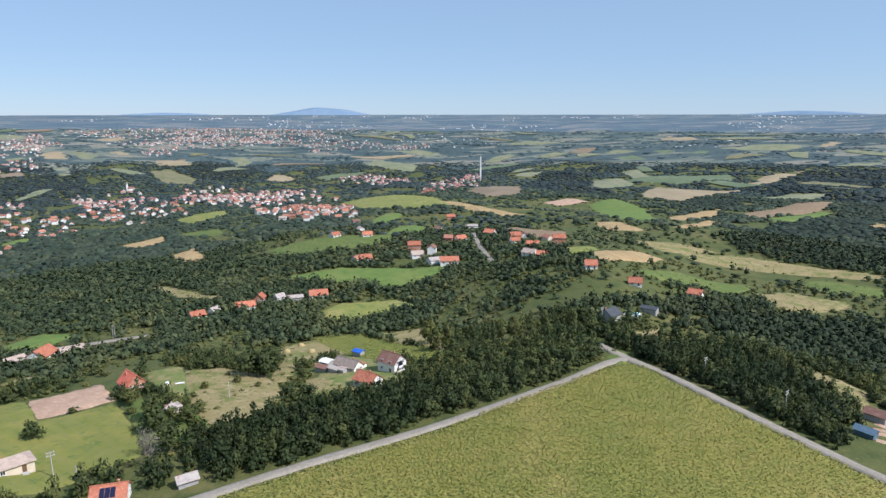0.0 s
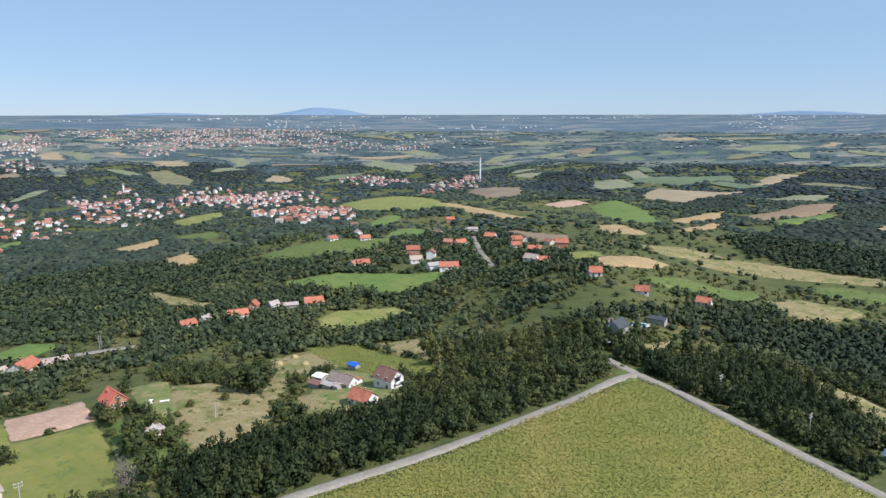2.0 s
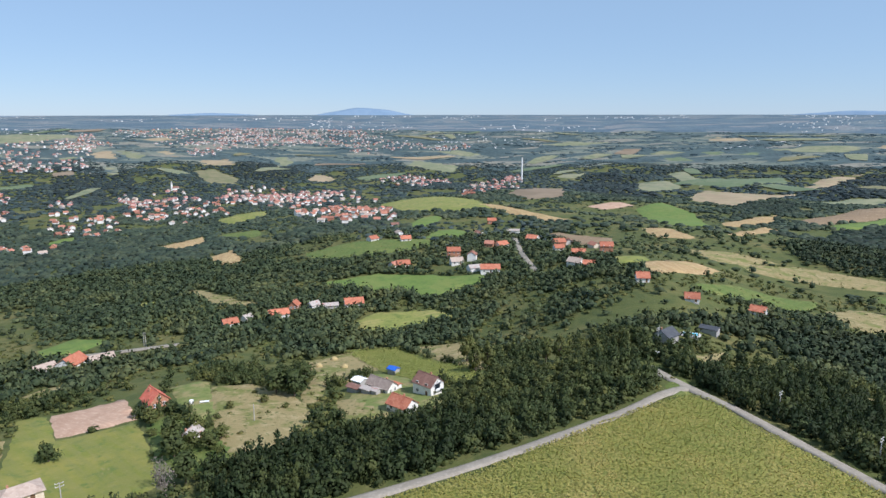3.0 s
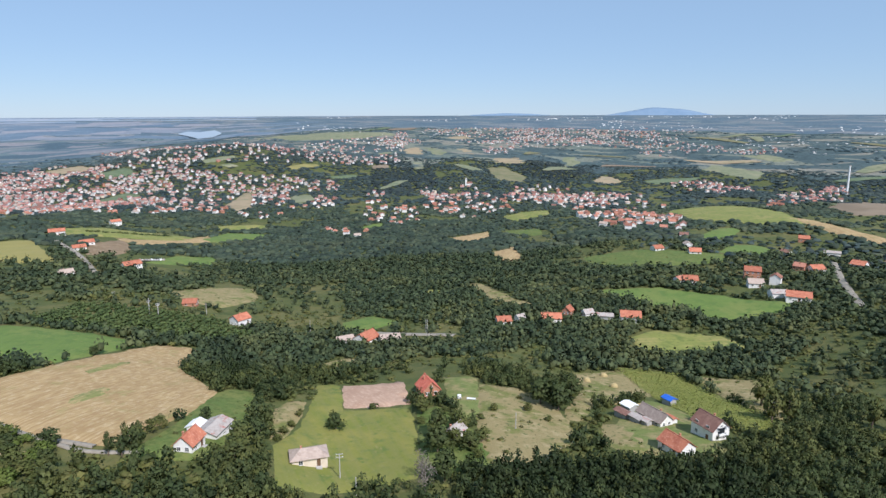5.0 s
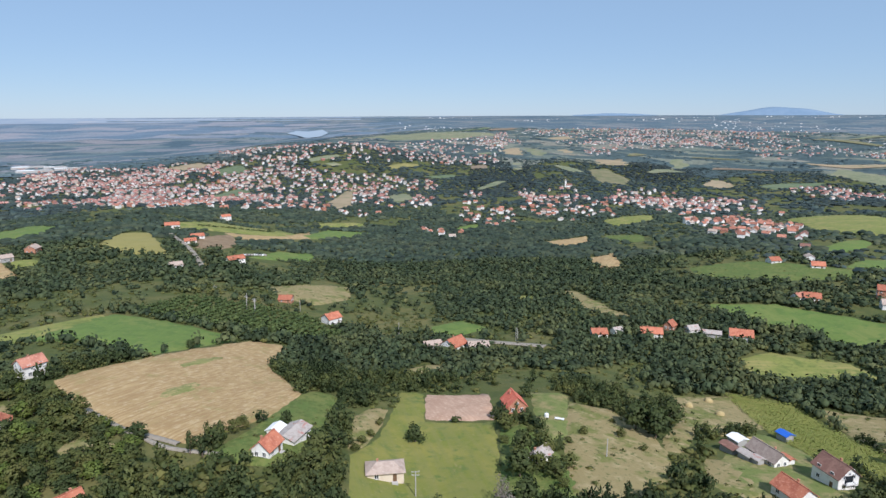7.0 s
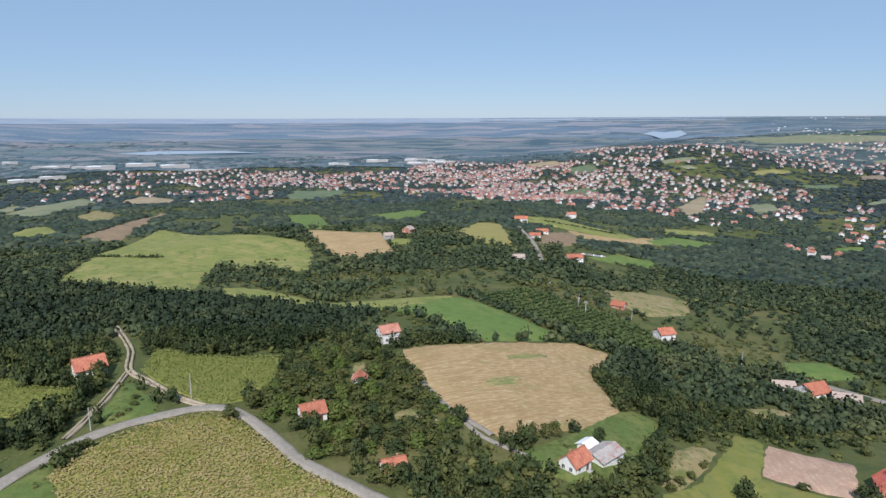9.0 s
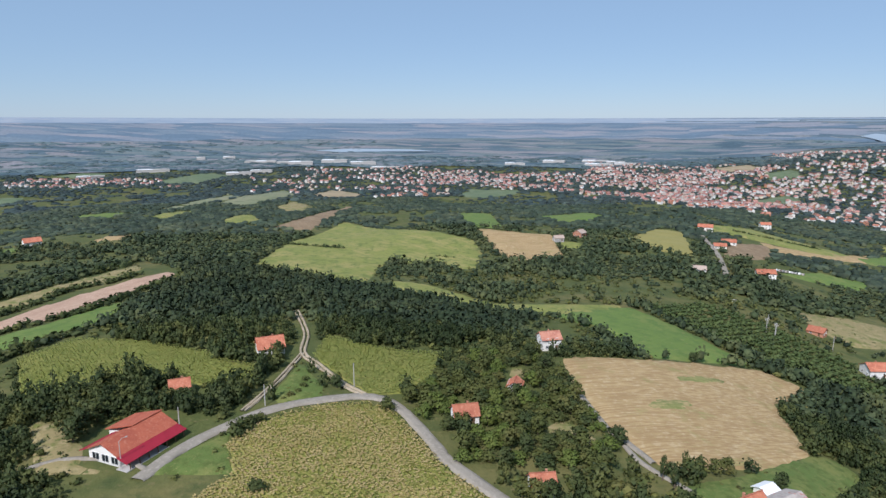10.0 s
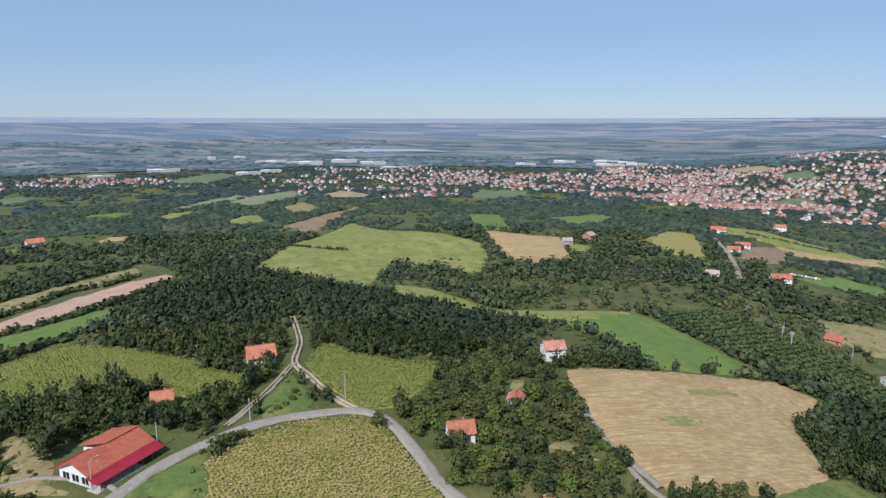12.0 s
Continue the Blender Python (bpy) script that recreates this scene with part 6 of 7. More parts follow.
def pool(x, y):
    z = land1(x, y) + 0.9
    ob = tagged(new("swimming_pool"), "turquoise swimming pool with a white rim", "pool")
    ob.matrix_basis = pose(x, y, z, 0, 0, -20) @ Matrix.Diagonal((0.75, 0.75, 0.8, 1))
    bm = bmesh.new()
    for b in ((-4.2, -2.4, 4.2, -2.0), (-4.2, 2.0, 4.2, 2.4), (-4.2, -2.0, -3.8, 2.0), (3.8, -2.0, 4.2, 2.0)):
        box(bm, b[0], b[1], -1.6, b[2], b[3], 0.15)
    part("rim", bm, WHITE, ob)
    bm = bmesh.new()
    box(bm, -3.8, -2.0, -1.5, 3.8, 2.0, 0.0)
    part("water", bm, POOL_WATER, ob)
    bm = bmesh.new()
    box(bm, -5.2, -3.2, -2.0, 5.2, 3.2, -0.35)
    part("terrace", bm, CONCRETE, ob)
    HOUSES.append((x, y, 5.0))


def straw_heap(x, y):
    v, f = BALL2
    me = mesh_of("straw_heap", v * (1.7, 1.7, 1.5) * (1 + dice.uniform(-0.1, 0.1, (len(v), 1))), f, STRAW, smooth=True)
    ob = tagged(new("straw_heap", me), "rounded heap of yellow straw", "straw heap", "straw heaps")
    ob.location = (x, y, land1(x, y) + 0.5)


def chimney_stack(x, y, high):
    ob = tagged(new("factory_chimney"), "tall slender pale factory chimney in the valley", "chimney")
    ob.location = (x, y, land1(x, y) - 1)
    # Pale shaft, its colour whitened further for haze.
    tube("shaft", ob, WHITE, (0, 0, 0), (0, 0, high), 2.1, 1.4, 16)
    tube("rim", ob, CONCRETE, (0, 0, high), (0, 0, high + 1.5), 1.8, 1.8, 16)


def church(x, y):
    ob = tagged(new("church"), "white village church with a slim tower", "church")
    ob.matrix_basis = pose(x, y, land1(x, y) - 1, 0, 0, 40) @ Matrix.Diagonal((0.55, 0.55, 0.6, 1))
    bm = bmesh.new()
    prism(bm, [(-6, 0), (6, 0), (6, 9), (0, 14), (-6, 9)], -12, 12)
    part("nave", bm, PLASTER, ob)
    bm = bmesh.new()
    prism(bm, [(-7, 8.6), (0, 14.3), (7, 8.6), (7, 9.1), (0, 14.9), (-7, 9.1)], -12.5, 12.5)
    part("roof", bm, OLD_TILE, ob)
    bm = bmesh.new()
    box(bm, -17, -3, 0, -11, 3, 24)
    part("tower", bm, PLASTER, ob)
    tube("spire", ob, GREY, (-14, 0, 24), (-14, 0, 34), 4.0, 0.1, 8)


def hall(x, y, length, width, high):
    ob = tagged(new("factory_hall"), "long white industrial hall in the valley", "hall", "factory halls")
    ob.matrix_basis = pose(x, y, land1(x, y) + 2, 0, 0, math.degrees(math.atan2(y - CY, x - CX)) + 90 + random.uniform(-8, 8))
    bm = bmesh.new()
    box(bm, -length / 2, -width / 2, -6, length / 2, width / 2, high)
    part("wall", bm, CONCRETE, ob)
    bays = max(2, int(length / 30))
    for i in range(bays):
        x0 = -length / 2 + length * i / bays
        x1 = x0 + length / bays
        bm = bmesh.new()
        a = [(x0, high), (x1, high), ((x0 + x1) / 2, high + 0.9)]
        va = [bm.verts.new((p, -width / 2 - 0.5, z + 0.1)) for p, z in a]
        vb = [bm.verts.new((p, width / 2 + 0.5, z + 0.1)) for p, z in a]
        bm.faces.new(va)
        bm.faces.new(vb[::-1])
        for j in range(3):
            bm.faces.new((va[j], vb[j], vb[(j + 1) % 3], va[(j + 1) % 3]))
        bmesh.ops.recalc_face_normals(bm, faces=bm.faces)
        part("roof_bay", bm, WHITE if i % 3 == 1 else CONCRETE, ob)


def far_height(x, y):
    """The height of the land, or past its edge of the distance."""
    r, t = math.hypot(x - CX, y - CY), math.atan2(y - CY, x - CX)
    e = land1(CX + min(r, 3300) * math.cos(t), CY + min(r, 3300) * math.sin(t))
    d = math.degrees(math.atan2(-math.cos(t), math.sin(t)))
    top = EYE + 13 - 27 * math.exp(-(((d - 85) / 45) ** 2))
    w = min(max((r - 3300) / 1550, 0), 1)
    return e + (top - e) * (1 - (1 - w) ** 1.6)


def river(outline):
    bm = bmesh.new()
    bm.faces.new([bm.verts.new((x, y, far_height(x, y) + 3.5)) for x, y in outline])
    me = bpy.data.meshes.new("water")
    bm.to_mesh(me)
    bm.free()
    me.materials.append(WATER)
    tagged(new("water", me), "pale stretch of the wide river", "river", kind="structure")


def far_hill(turn, half, high, reach=4780):
    """A hill on the skyline, its blue haze put into the colour."""
    u = np.linspace(-1, 1, 60)
    prof = high * np.clip(np.cos(u * math.pi / 2) ** 1.3 + 0.05 * np.sin(u * 9) * (1 - u * u), 0, 2)
    rows = []
    for d, f in ((-160, 0.0), (-60, 0.6), (0, 1.0), (70, 0.5), (120, 0.0)):
        a = np.radians(turn + u * half)
        r = reach + d * 0.5
        rows.append(np.stack([CX - r * np.sin(a), CY + r * np.cos(a), EYE + 6 + (prof + 6) * f - 14 * (f == 0)], 1))
    v = np.concatenate(rows)
    k = (np.arange(4)[:, None] * 60 + np.arange(59)).ravel()
    f = np.concatenate([np.stack([k, k + 60, k + 61], 1), np.stack([k, k + 61, k + 1], 1)])
    tagged(new("backdrop", mesh_of("backdrop", v, f, HAZE_HILL, smooth=True)), "low skyline hill, blue haze in its colour", "hill", kind="structure")


far_hill(10.4, 4.4, 50)
far_hill(-29.5, 5.0, 24)
far_hill(23, 3.5, 12)


def car(x, y, turn, mat):
    """A small parked car."""
    ob = tagged(new("car"), "small parked car on trodden ground", "car", "parked cars")
    ob.matrix_basis = pose(x, y, land1(x, y) + 0.75, 0, 0, turn)
    bm = bmesh.new()
    prism(bm, [(-2.0, 0.3), (2.0, 0.3), (2.05, 0.7), (1.9, 0.85), (0.9, 0.95), (0.3, 1.4), (-1.3, 1.42), (-1.95, 0.95), (-2.05, 0.6)], -0.82, 0.82)
    part("body", bm, mat, ob)
    bm = bmesh.new()
    prism(bm, [(0.72, 0.99), (0.26, 1.34), (-1.2, 1.36), (-1.6, 1.0)], -0.835, 0.835)
    part("side_glass", bm, GLASS_DARK, ob)
    for sx in (-0.72, 0.72):
        for wy in (-1.25, 1.25):
            tube("wheel", ob, GLASS_DARK, (sx - 0.1, wy, 0.3), (sx + 0.1, wy, 0.3), 0.31, 0.31, 12)


def garden_table(x, y, turn):
    ob = tagged(new("garden_table"), "long white garden table behind the brick house", "table")
    ob.matrix_basis = pose(x, y, land1(x, y) + 0.2, 0, 0, turn)
    bm = bmesh.new()
    box(bm, -1.5, -0.55, 0.72, 1.5, 0.55, 0.82)
    part("tabletop", bm, WHITE, ob)
    for px in (-1.35, 1.35):
        for py in (-0.45, 0.45):
            bm = bmesh.new()
            box(bm, px - 0.05, py - 0.05, 0, px + 0.05, py + 0.05, 0.72)
            part("leg", bm, WHITE, ob)


def timber(x, y, turn, length):
    """A pale beam lying in the farmyard."""
    ob = tagged(new("timber_beam"), "pale weathered timber beam lying in the farmyard", "timber", "beams in the farmyard")
    ob.matrix_basis = pose(x, y, land1(x, y) + 0.35, 0, 0, turn)
    bm = bmesh.new()
    prism(bm, [(-0.16, -0.2), (0.16, -0.2), (0.18, 0.12), (0.1, 0.2), (-0.12, 0.2), (-0.18, 0.1)], -length / 2, length / 2)
    part("beam", bm, STRAW, ob)


def water_tank(x, y):
    ob = tagged(new("water_tank"), "white plastic water tank in a garden", "tank")
    ob.location = (x, y, land1(x, y) + 0.2)
    tube("body", ob, WHITE, (0, 0, 0), (0, 0, 1.5), 0.7, 0.7, 16)
    tube("lid", ob, WHITE, (0, 0, 1.5), (0, 0, 1.62), 0.35, 0.3, 12)


def restaurant(x, y, turn):
    """The large red-roofed building by the lane: a gabled hall with a wing behind and sheet-metal side roofs."""
    ob = tagged(new("roadside_hall"), "large white hall with orange and red roofs by the lane", "building")
    base = land1(x, y)
    ob.matrix_basis = pose(x, y, base, 0, 0, turn)
    L, W, e, r = 8.2, 4.8, 2.7, 2.1
    bm = bmesh.new()
    prism(bm, [(-W, -1.5), (W, -1.5), (W, e), (0, e + r), (-W, e)], -L, L)
    part("wall", bm, PLASTER, ob)
    bm = bmesh.new()
    prism(bm, [(-W - 0.3, e - 0.1), (0, e + r + 0.05), (W + 0.3, e - 0.1), (W + 0.3, e + 0.08), (0, e + r + 0.25), (-W - 0.3, e + 0.08)], -L - 0.6, L + 0.8)
    part("roof", bm, HALL_TILE, ob, "orange tiled roof")
    bm = bmesh.new()
    prism(bm, [(-W - 0.25, e - 0.05), (-W - 3.3, e - 0.95), (-W - 3.3, e - 0.85), (-W - 0.25, e + 0.06)], -L - 0.9, L + 0.8)
    part("porch_roof", bm, RED_SHEET, ob, "red sheet-metal porch roof")
    bm = bmesh.new()
    prism(bm, [(W + 0.25, e - 0.05), (W + 2.2, e - 0.7), (W + 2.2, e - 0.6), (W + 0.25, e + 0.06)], -L - 0.9, 0.5)
    part("side_roof", bm, RED_SHEET, ob, "red sheet-metal side roof")
    for i in range(7):
        px = -L + 0.2 + i * (2 * L - 0.4) / 6
        bm = bmesh.new()
        box(bm, px - 0.09, -W - 3.18, -1.5, px + 0.09, -W - 3.0, e - 0.85)
        part("post", bm, WOOD, ob)
    bm = bmesh.new()
    box(bm, -L - 1, -W - 3.4, -1.5, L + 0.6, -W, 0.05)
    part("porch_floor", bm, CONCRETE, ob)
    # wing behind
    bm = bmesh.new()
    box(bm, 0.8, W - 0.5, -1.5, 8.8, W + 4.2, e - 0.45)
    part("wing", bm, PLASTER, ob)
    bm = bmesh.new()
    zr = e + r + 0.35
    a = [bm.verts.new(p) for p in ((0.2, 0, zr), (9.4, 0, zr), (9.4, W + 4.9, e - 0.4), (0.2, W + 4.9, e - 0.4))]
    b = [bm.verts.new((p.co.x, p.co.y, p.co.z + 0.2)) for p in a]
    bm.faces.new(a[::-1])
    bm.faces.new(b)
    for i in range(4):
        bm.faces.new((a[i], a[(i + 1) % 4], b[(i + 1) % 4], b[i]))
    part("wing_roof", bm, HALL_TILE, ob, "orange tiled wing roof")
    for wy in (-3.4, -0.4, 2.6):
        window_part(ob, -L, wy, 1.25, 2.3, 1.9, "-x")
    for i in range(4):
        window_part(ob, -6.5 + i * 4.2, -W, 1.4, 1.6, 1.5, "-y")
    HOUSES.append((x, y, 14.5))


restaurant(-165.0, -9.8, 152)

# ---- poles, barn, pool, town landmarks ----
pole(86.2, 195.9, 8.0, 1)
pole(97.3, 167.0, 8.5, 1)
pole(-100.6, 148.1, 7.5, 1)
pole(-71.2, 196.5, 6, 0)
pole(-90.0, 141.0, 6.5, 0)
pole(-197.4, 41.7, 7.5, 0)
pole(-171.0, -0.8, 7.0, 0)
pole(-303.3, 240.8, 7.5, 1)
pole(-297.2, 241.9, 7.5, 1)
pole(-289.5, 266.9, 7.5, 0)
pole(-226.5, 282.0, 7.5, 0)
pole(-166.7, 304.4, 7.5, 0)
pole(-165.5, 303.9, 7.5, 0)
pole(-184.0, 18.0, 6.5, 0)
pole(-328.4, 237.6, 7.5, 1)
pole(-295.6, 240.5, 7.5, 1)
pole(-310.6, 246.1, 7.5, 0)
pole(66.0, 251.8, 8, 1)
street_lamp(-154.7, -8.7, 7.0)
pool(83.0, 266.3)
straw_heap(-66.5, 282.1)
straw_heap(-70.0, 268.8)
straw_heap(-58.6, 267.4)
chimney_stack(88.4, 1502.3, 54)
church(-649.8, 1318.0)
hall(-2196.0, -352.4, 101, 42, 7)
hall(-2158.0, -235.6, 115, 49, 8)
hall(-2227.7, -111.4, 86, 42, 9)
hall(-2084.9, -10.8, 79, 35, 8)
hall(-1769.9, -333.4, 65, 28, 5)
hall(-1817.4, -282.4, 58, 21, 5)
hall(-2050.2, 478.1, 65, 28, 7)
hall(-2102.5, 621.6, 72, 35, 8)
hall(-1968.7, 729.0, 86, 35, 6)
hall(-2041.8, 810.1, 58, 28, 6)
hall(-1981.3, 61.1, 86, 21, 4)
hall(-2397.2, -600.8, 29, 28, 9)
hall(-2421.6, -506.1, 43, 28, 8)
hall(-2107.5, 765.1, 86, 35, 6)
hall(-1932.2, 799.9, 65, 28, 6)
hall(-1875.5, -590.6, 86, 28, 5)
hall(-1744.4, -703.2, 65, 21, 4)
river([(-2727, 2199), (-2762, 2295), (-2691, 2312), (-2708, 2426), (-2573, 2349), (-2499, 2221), (-2423, 2070), (-2617, 2175)])
river([(-2745, -232), (-2805, -81), (-2766, 161), (-2649, 295), (-2696, 64), (-2701, -123)])
car(-462.3, 349.7, 20, WHITE)
car(-462.6, 352.6, 23, SHEET)
car(-463.7, 356.1, 26, GREY)
car(-464.0, 359.0, 29, SHEET)
car(-465.2, 362.5, 32, WHITE)
car(-465.4, 365.4, 35, GREY)
car(-465.7, 368.3, 38, GREY)
car(-466.8, 371.8, 41, WHITE)
car(-467.0, 374.8, 44, SHEET)
car(62.4, 241.6, 60, WHITE)
for px, py, turn, length in ((-53.5, 243.5, 35, 6.5), (-52.2, 242.2, 32, 5.0), (-47.0, 246.0, 20, 6.0), (-44.5, 247.5, 12, 5.5), (-41.0, 247.0, -20, 4.5)):
    timber(px, py, turn, length)
garden_table(-94.1, 212.0, 20)
water_tank(-98.3, 211.2)

# ---- trees that stand by themselves ----
tree('round_dark', -120.9, 171.8, 1.00, 1.00)
tree('round_light', -135.3, 171.8, 0.50, 0.50)
tree('round_light', -130.7, 163.0, 0.45, 0.50)
tree('round_light', -128.1, 156.9, 0.50, 0.55)
tree('round_light', -150.8, 134.2, 0.50, 0.50)
tree('cypress', -146.8, 115.3, 1.00, 1.00)
tree('cypress', -143.4, 116.6, 0.85, 1.10)
tree('round_dark', -84.0, 170.6, 1.45, 1.40)
tree('round_light', -99.3, 186.9, 0.40, 0.70)
tree('round_light', -94.5, 189.8, 0.50, 0.80)
tree('round_light', -88.7, 190.7, 0.85, 1.00)
tree('round_light', -96.9, 198.4, 0.35, 0.60)
tree('round_light', -76.0, 182.8, 0.80, 0.90)
tree('round_dark', -76.0, 175.2, 0.90, 0.95)
tree('round_light', -72.3, 172.3, 0.50, 0.60)
tree('round_light', -76.9, 162.1, 0.50, 0.70)
tree('round_light', -83.8, 198.0, 0.40, 0.50)
tree('round_light', -134.3, 156.2, 0.35, 0.50)
tree('round_light', -125.9, 151.8, 0.40, 0.50)
tree('round_dark', -238.0, 169.1, 0.70, 0.70)
tree('round_dark', -183.0, 51.6, 0.60, 0.80)
tree('round_dark', -195.9, 36.8, 0.70, 0.80)
tree('round_light', -174.7, 18.2, 0.45, 0.70)
tree('round_light', -171.3, 14.3, 0.45, 0.70)
tree('round_dark', -172.9, 16.1, 0.50, 0.70)
tree('round_fresh', -161.4, 71.6, 0.60, 0.75)
tree('round_fresh', -157.0, 73.4, 0.55, 0.65)
tree('round_fresh', -172.6, 70.2, 0.50, 0.60)
tree('round_light', -198.0, 79.3, 0.70, 0.80)
tree('round_light', -189.5, 23.9, 0.28, 0.50)
tree('round_light', -192.2, 26.0, 0.22, 0.45)
tree('round_light', -195.5, 27.2, 0.30, 0.50)
tree('round_dark', -143.7, 23.3, 0.45, 0.75)
tree('poplar', -3.0, 245.2, 1.00, 1.00)
tree('poplar', 1.5, 246.5, 1.05, 1.00)
tree('poplar', 23.5, 245.7, 0.90, 0.90)
tree('poplar', 28.8, 245.5, 0.95, 0.90)
tree('round_dark', -73.6, 224.7, 1.70, 1.70)
tree('round_dark', -66.7, 223.6, 1.70, 1.60)
tree('round_dark', -67.1, 238.6, 1.50, 1.50)
tree('round_light', -74.3, 214.5, 0.60, 0.60)
tree('round_light', -83.5, 207.6, 0.50, 0.60)
tree('poplar', -6.6, 265.2, 1.10, 1.40)
tree('round_dark', -221.4, 15.6, 0.90, 0.80)
tree('round_light', -65.3, 209.8, 0.35, 0.50)
tree('round_light', -81.3, 224.3, 0.30, 0.40)
tree('round_dark', -172.6, -25.0, 1.20, 1.00)
tree('round_dark', -168.6, -25.5, 1.10, 1.10)
tree('round_light', -162.1, -29.7, 0.40, 0.40)
tree('round_dark', -178.5, -23.9, 1.00, 0.90)
tree('round_dark', -126.1, 139.6, 1.30, 1.40)
tree('round_dark', -127.4, 145.4, 1.20, 1.30)
tree('round_dark', -121.3, 132.3, 1.00, 1.20)
tree('round_dark', -145.6, 144.1, 0.90, 0.60)
tree('bare', -74.9, 148.6, 1.20, 1.00)
tree('round_dark', -74.2, 156.9, 1.50, 1.20)
tree('round_dark', -89.5, 180.1, 1.50, 1.20)
tree('round_light', -84.9, 185.9, 1.10, 1.10)
tree('round_light', -103.4, 194.1, 1.10, 1.10)
tree('round_dark', -82.0, 177.0, 0.85, 0.9)
tree('round_light', -78.5, 178.5, 0.8, 0.85)
tree('round_dark', -86.5, 175.5, 0.9, 0.9)
tree('round_dark', -172.0, 67.5, 0.75, 0.8)
tree('round_light', -173.5, 70.0, 0.8, 0.7)
tree('round_light', -155.0, 136.0, 0.5, 0.6)
tree('round_light', -139.5, 83.2, 0.95, 0.9)
tree('round_dark', -139.2, 86.4, 0.9, 0.85)
tree('round_light', -140.5, 80.5, 0.8, 0.8)
tree('round_light', -172.0, 72.2, 0.95, 0.6)
tree('round_dark', -190.2, -6.4, 0.6, 0.7)
tree('round_light', -190.6, -9.2, 0.6, 0.7)
tree('round_dark', -189.6, -3.6, 0.65, 0.8)
tree('round_light', -200.0, 27.0, 0.3, 0.5)
tree('bare', -80.2, 155.8, 1.00, 0.80)
tree('round_light', -150.9, 130.7, 0.70, 0.80)
garden([(-186, 57), (-205, 66), (-225, 84), (-229, 105), (-204, 108), (-181, 109), (-162, 114), (-151, 117), (-152, 68), (-171, 61)])


def orchard(outline, turn):
    """Rows of small fruit trees on grass, as one mesh."""
    o = np.array(outline, float)
    mid, a = o.mean(0), radians(turn)
    reach = np.hypot(*(o - mid).T).max()
    u, v = np.meshgrid(np.arange(-reach, reach, 2.7), np.arange(-reach, reach, 3.9))
    u, v = u.ravel() + dice.uniform(-0.5, 0.5, u.size), v.ravel() + dice.uniform(-0.4, 0.4, u.size)
    x, y = mid[0] + u * math.cos(a) - v * math.sin(a), mid[1] + u * math.sin(a) + v * math.cos(a)
    keep = inside(x, y, outline) & free(x, y, 1.0) & (dice.random(len(x)) < 0.92)
    x, y = x[keep], y[keep]
    wood("orchard", BUSHES, x, y, dice.uniform(2.8, 4.2, len(x)), dice.uniform(2.2, 3.4, len(x)), "rows of small green fruit trees", ORCHARD_LEAF)
    OPEN.append(outline)


def hedge(points, wide, high, label="dark green bushy hedge between the strips"):
    """A row of bushes along a line."""
    c = smooth_line(points, 1.1)
    c = c[dice.random(len(c)) < 0.85]
    x, y = c[:, 0] + dice.normal(0, wide * 0.25, len(c)), c[:, 1] + dice.normal(0, wide * 0.25, len(c))
    tagged(wood("hedge", BUSHES, x, y, dice.uniform(0.6, 1.5, len(c)) * wide, dice.uniform(0.5, 1.5, len(c)) * high, label, LEAF), category="hedge", kind="stuff")


hedge([(-300, -122), (-328, -114), (-354, -111), (-366, -99), (-388, -90)], 4.0, 3.2)
hedge([(-268, -102), (-285, -90), (-304, -79), (-332, -74), (-359, -68), (-378, -61)], 4.2, 3.4)
hedge([(-231, -79), (-251, -72), (-262, -66)], 4.6, 4.0)
hedge([(-89.5, 142.0), (-82.9, 144.6)], 1.4, 1.9, "clipped green garden hedge behind the cottage")
hedge([(-340, -146), (-370, -136), (-395, -122), (-432, -112)], 4.4, 4.0)
hedge([(-525, -32), (-505, -15), (-491, -2), (-477, 22)], 3.0, 2.6, "line of dark bushes in the hilltop field")
hedge([(-458, 88), (-455, 100)], 2.4, 1.8, "low dark bushes in the hilltop field")
hedge([(-625, 406), (-616, 448), (-601, 486)], 4.0, 3.0, "row of young trees along the field strip")
orchard(orchard_outline, 120)


def tufts(kinds, reach, spacing):
    """Low bushes and weeds scattered over the rough meadows."""
    xs, ys = [], []
    for kind, outline in CROPS:
        o = np.array(outline, float)
        if kind in kinds and np.hypot(o[:, 0] - CX, o[:, 1] - CY).min() < reach:
            x, y = spots(o[:, 0].min(), o[:, 0].max(), o[:, 1].min(), o[:, 1].max(), spacing)
            keep = inside(x, y, outline) & (dice.random(len(x)) < 1.3 * value_noise(x, y, 11, 14) ** 2)
            xs.append(x[keep])
            ys.append(y[keep])
    x, y = np.concatenate(xs), np.concatenate(ys)
    keep = np.ones(len(x), bool)
    for hx, hy, r in HOUSES:
        keep &= np.hypot(x - hx, y - hy) > r
    x, y = x[keep], y[keep]
    size = dice.uniform(0.5, 1.0, len(x)) ** 2 * 2.2
    wood("scrub", BUSHES, x, y, size, size * dice.uniform(0.4, 0.9, len(x)), "weeds and small bushes on the rough meadows", LEAF_LIGHT)


tufts(("dry", "grass"), 520, 3.6)
plant(60, 250, 3.05, NEAR_CROWNS, "woodland", "dense dark green broadleaf woods and thickets", LEAF, 6.3, 4.3, 0.31, margin=1.2)
plant(60, 420, 5.0, BUSHES, "scrub", "pale green bushes and low scrub between the woods", LEAF_LIGHT, 2.3, 3.0, 0.2, margin=0.8, bushes=True)
plant(60, 250, 3.1, BUSHES, "scrub", "light green shrubs filling the overgrown plots", LEAF_LIGHT, 3.2, 3.3, 0.1, margin=0.8, bushes=True, within=SCRUB)
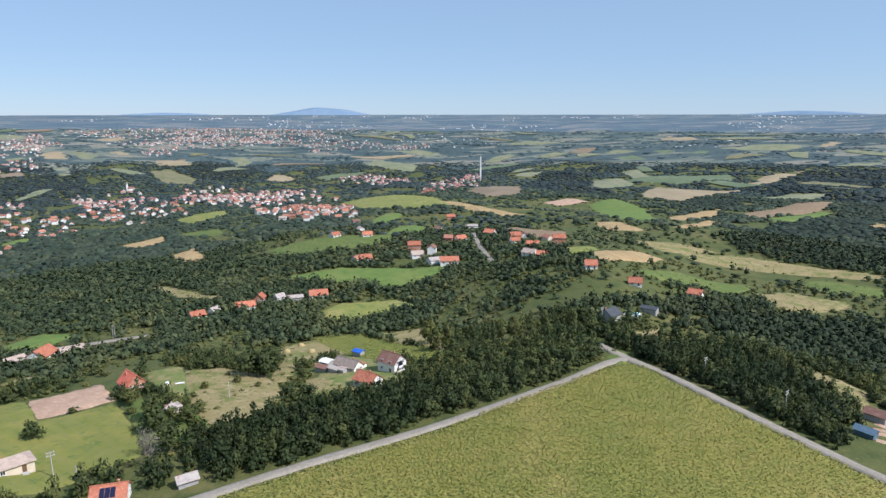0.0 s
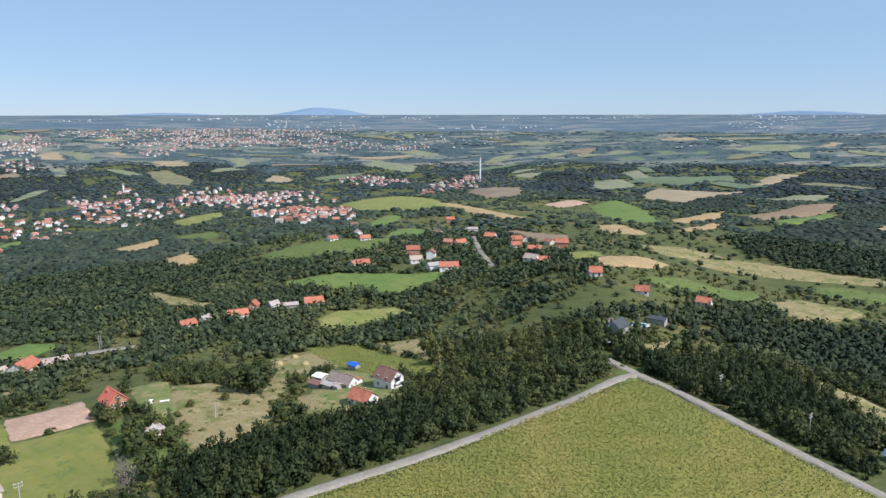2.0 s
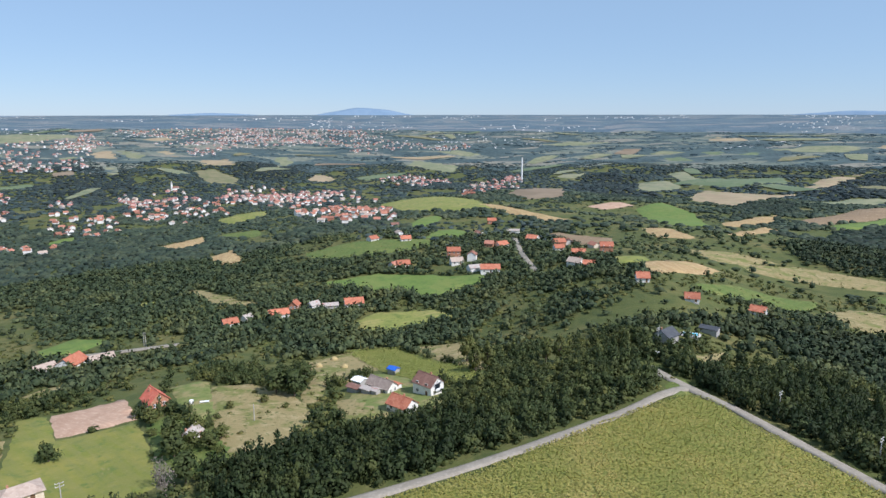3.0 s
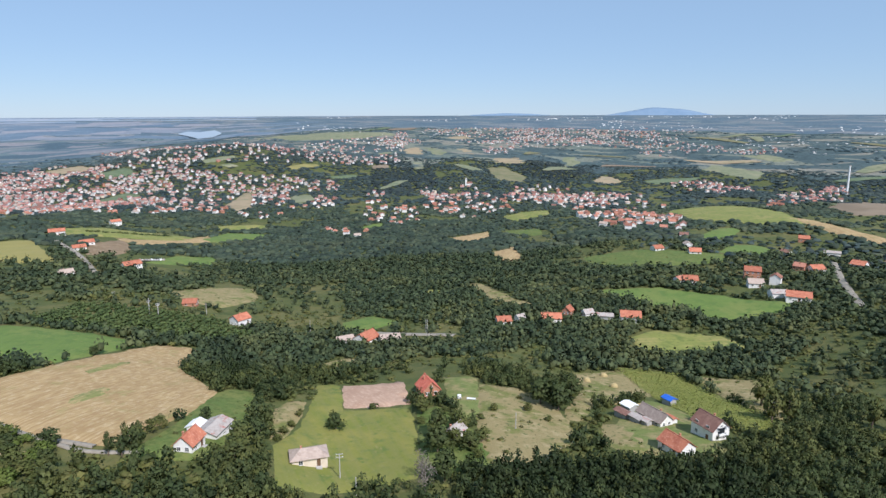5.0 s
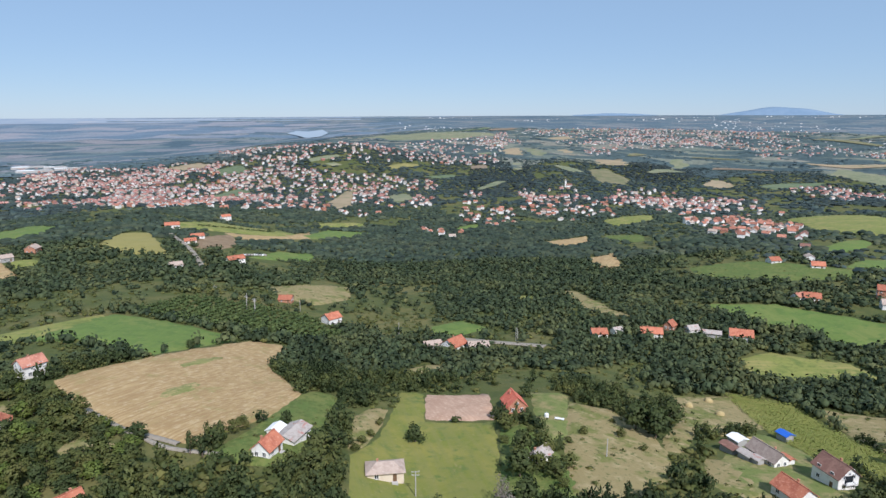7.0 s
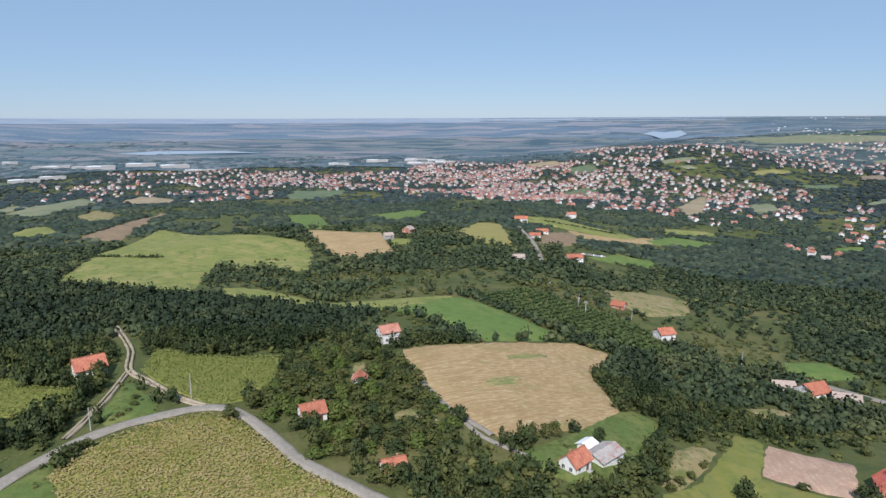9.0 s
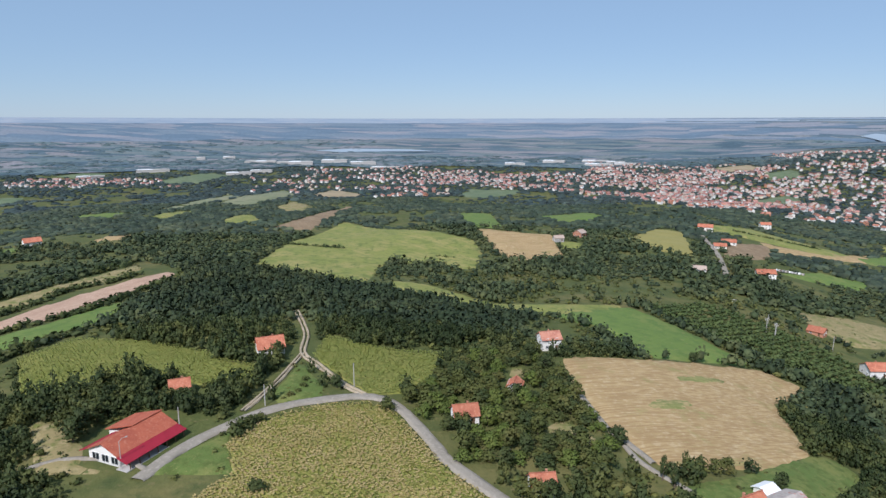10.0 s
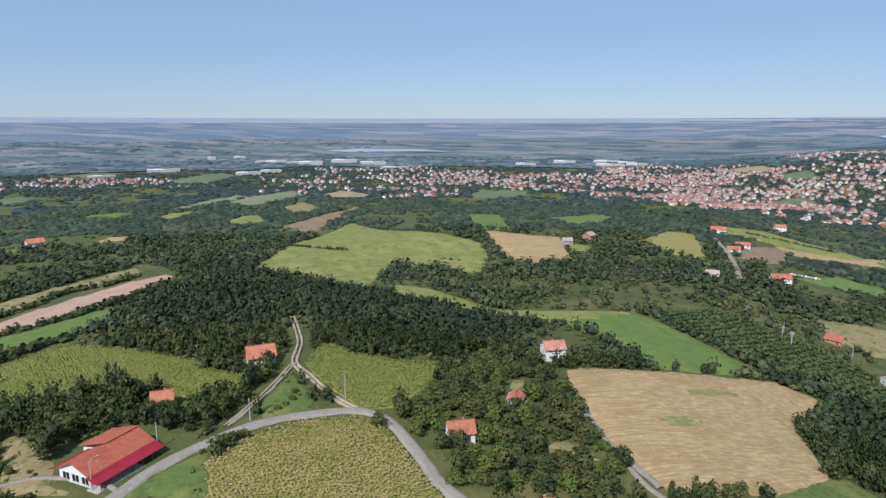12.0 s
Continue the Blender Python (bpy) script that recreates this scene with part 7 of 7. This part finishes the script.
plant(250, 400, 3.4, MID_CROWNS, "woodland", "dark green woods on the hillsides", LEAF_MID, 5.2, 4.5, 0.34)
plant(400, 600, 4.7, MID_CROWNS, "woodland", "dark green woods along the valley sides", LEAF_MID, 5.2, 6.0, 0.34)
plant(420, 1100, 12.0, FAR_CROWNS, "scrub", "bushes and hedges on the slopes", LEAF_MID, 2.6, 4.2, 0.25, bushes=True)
plant(600, 1100, 6.6, FAR_CROWNS, "woodland", "dark woods across the valley", LEAF_THIN_HAZE, 4.8, 7.6, 0.34)
plant(1100, 1960, 11.5, FAR_CROWNS, "woodland", "distant dark woods", LEAF_FAR_HAZE, 4.8, 12.0, 0.31)
plant(500, 2050, 10.0, FAR_CROWNS, "woodland", "dark garden trees between the town houses", LEAF_FAR_HAZE, 4.2, 6.4, 0.12, margin=-3.0, within=[t[0] for t in TOWNS])
plant(1960, 3280, 20.0, FAR_CROWNS, "woodland", "far woods below the skyline, blue haze in their colour", LEAF_HAZE, 5.0, 21.0, 0.52, shown=(-43, 57))
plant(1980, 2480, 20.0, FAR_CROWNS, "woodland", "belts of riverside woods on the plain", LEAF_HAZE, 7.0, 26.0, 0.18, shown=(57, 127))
plant(2480, 3280, 24.0, FAR_CROWNS, "woodland", "broad woods along the river, haze in their colour", LEAF_HAZE, 6.0, 30.0, 0.46, shown=(90, 127))
plant(60, 1100, 22.0, FAR_CROWNS, "woodland", "scattered woods behind the ridge", LEAF, 7.0, 12.0, 0.42, shown=(127, 260))
plant(60, 1100, 22.0, FAR_CROWNS, "woodland", "scattered woods behind the ridge", LEAF, 7.0, 12.0, 0.42, shown=(-100, -43))


# specks of settlements in the far distance
def far_heights(x, y):
    return np.array([far_height(a, b) for a, b in zip(x, y)])


rr, aa = dice.uniform(2400, 4600, 2200), np.radians(dice.uniform(-45, 42, 2200))
sx, sy = CX - rr * np.sin(aa), CY + rr * np.cos(aa)
keep = value_noise(sx, sy, 300, 62) > 0.6
sx, sy = sx[keep], sy[keep]
base = far_heights(sx, sy)
cube = np.array([(a, b, c) for c in (0, 1) for a, b in ((-0.5, -0.5), (0.5, -0.5), (0.5, 0.5), (-0.5, 0.5))])
tri = np.array([(4, 5, 6), (4, 6, 7), (0, 1, 5), (0, 5, 4), (1, 2, 6), (1, 6, 5), (2, 3, 7), (2, 7, 6), (3, 0, 4), (3, 4, 7)])
size = np.stack([dice.uniform(5, 9, len(sx)), dice.uniform(5, 9, len(sx)), dice.uniform(3, 5, len(sx))], 1)
v = (cube[None] * size[:, None] + np.stack([sx, sy, base - 2], 1)[:, None]).reshape(-1, 3)
f = (tri[None] + (np.arange(len(sx)) * 8)[:, None, None]).reshape(-1, 3)
tagged(new("distant_settlement", mesh_of("distant_settlement", v, f, TOWN_WALL)), "pale specks of far villages", "houses", kind="stuff")
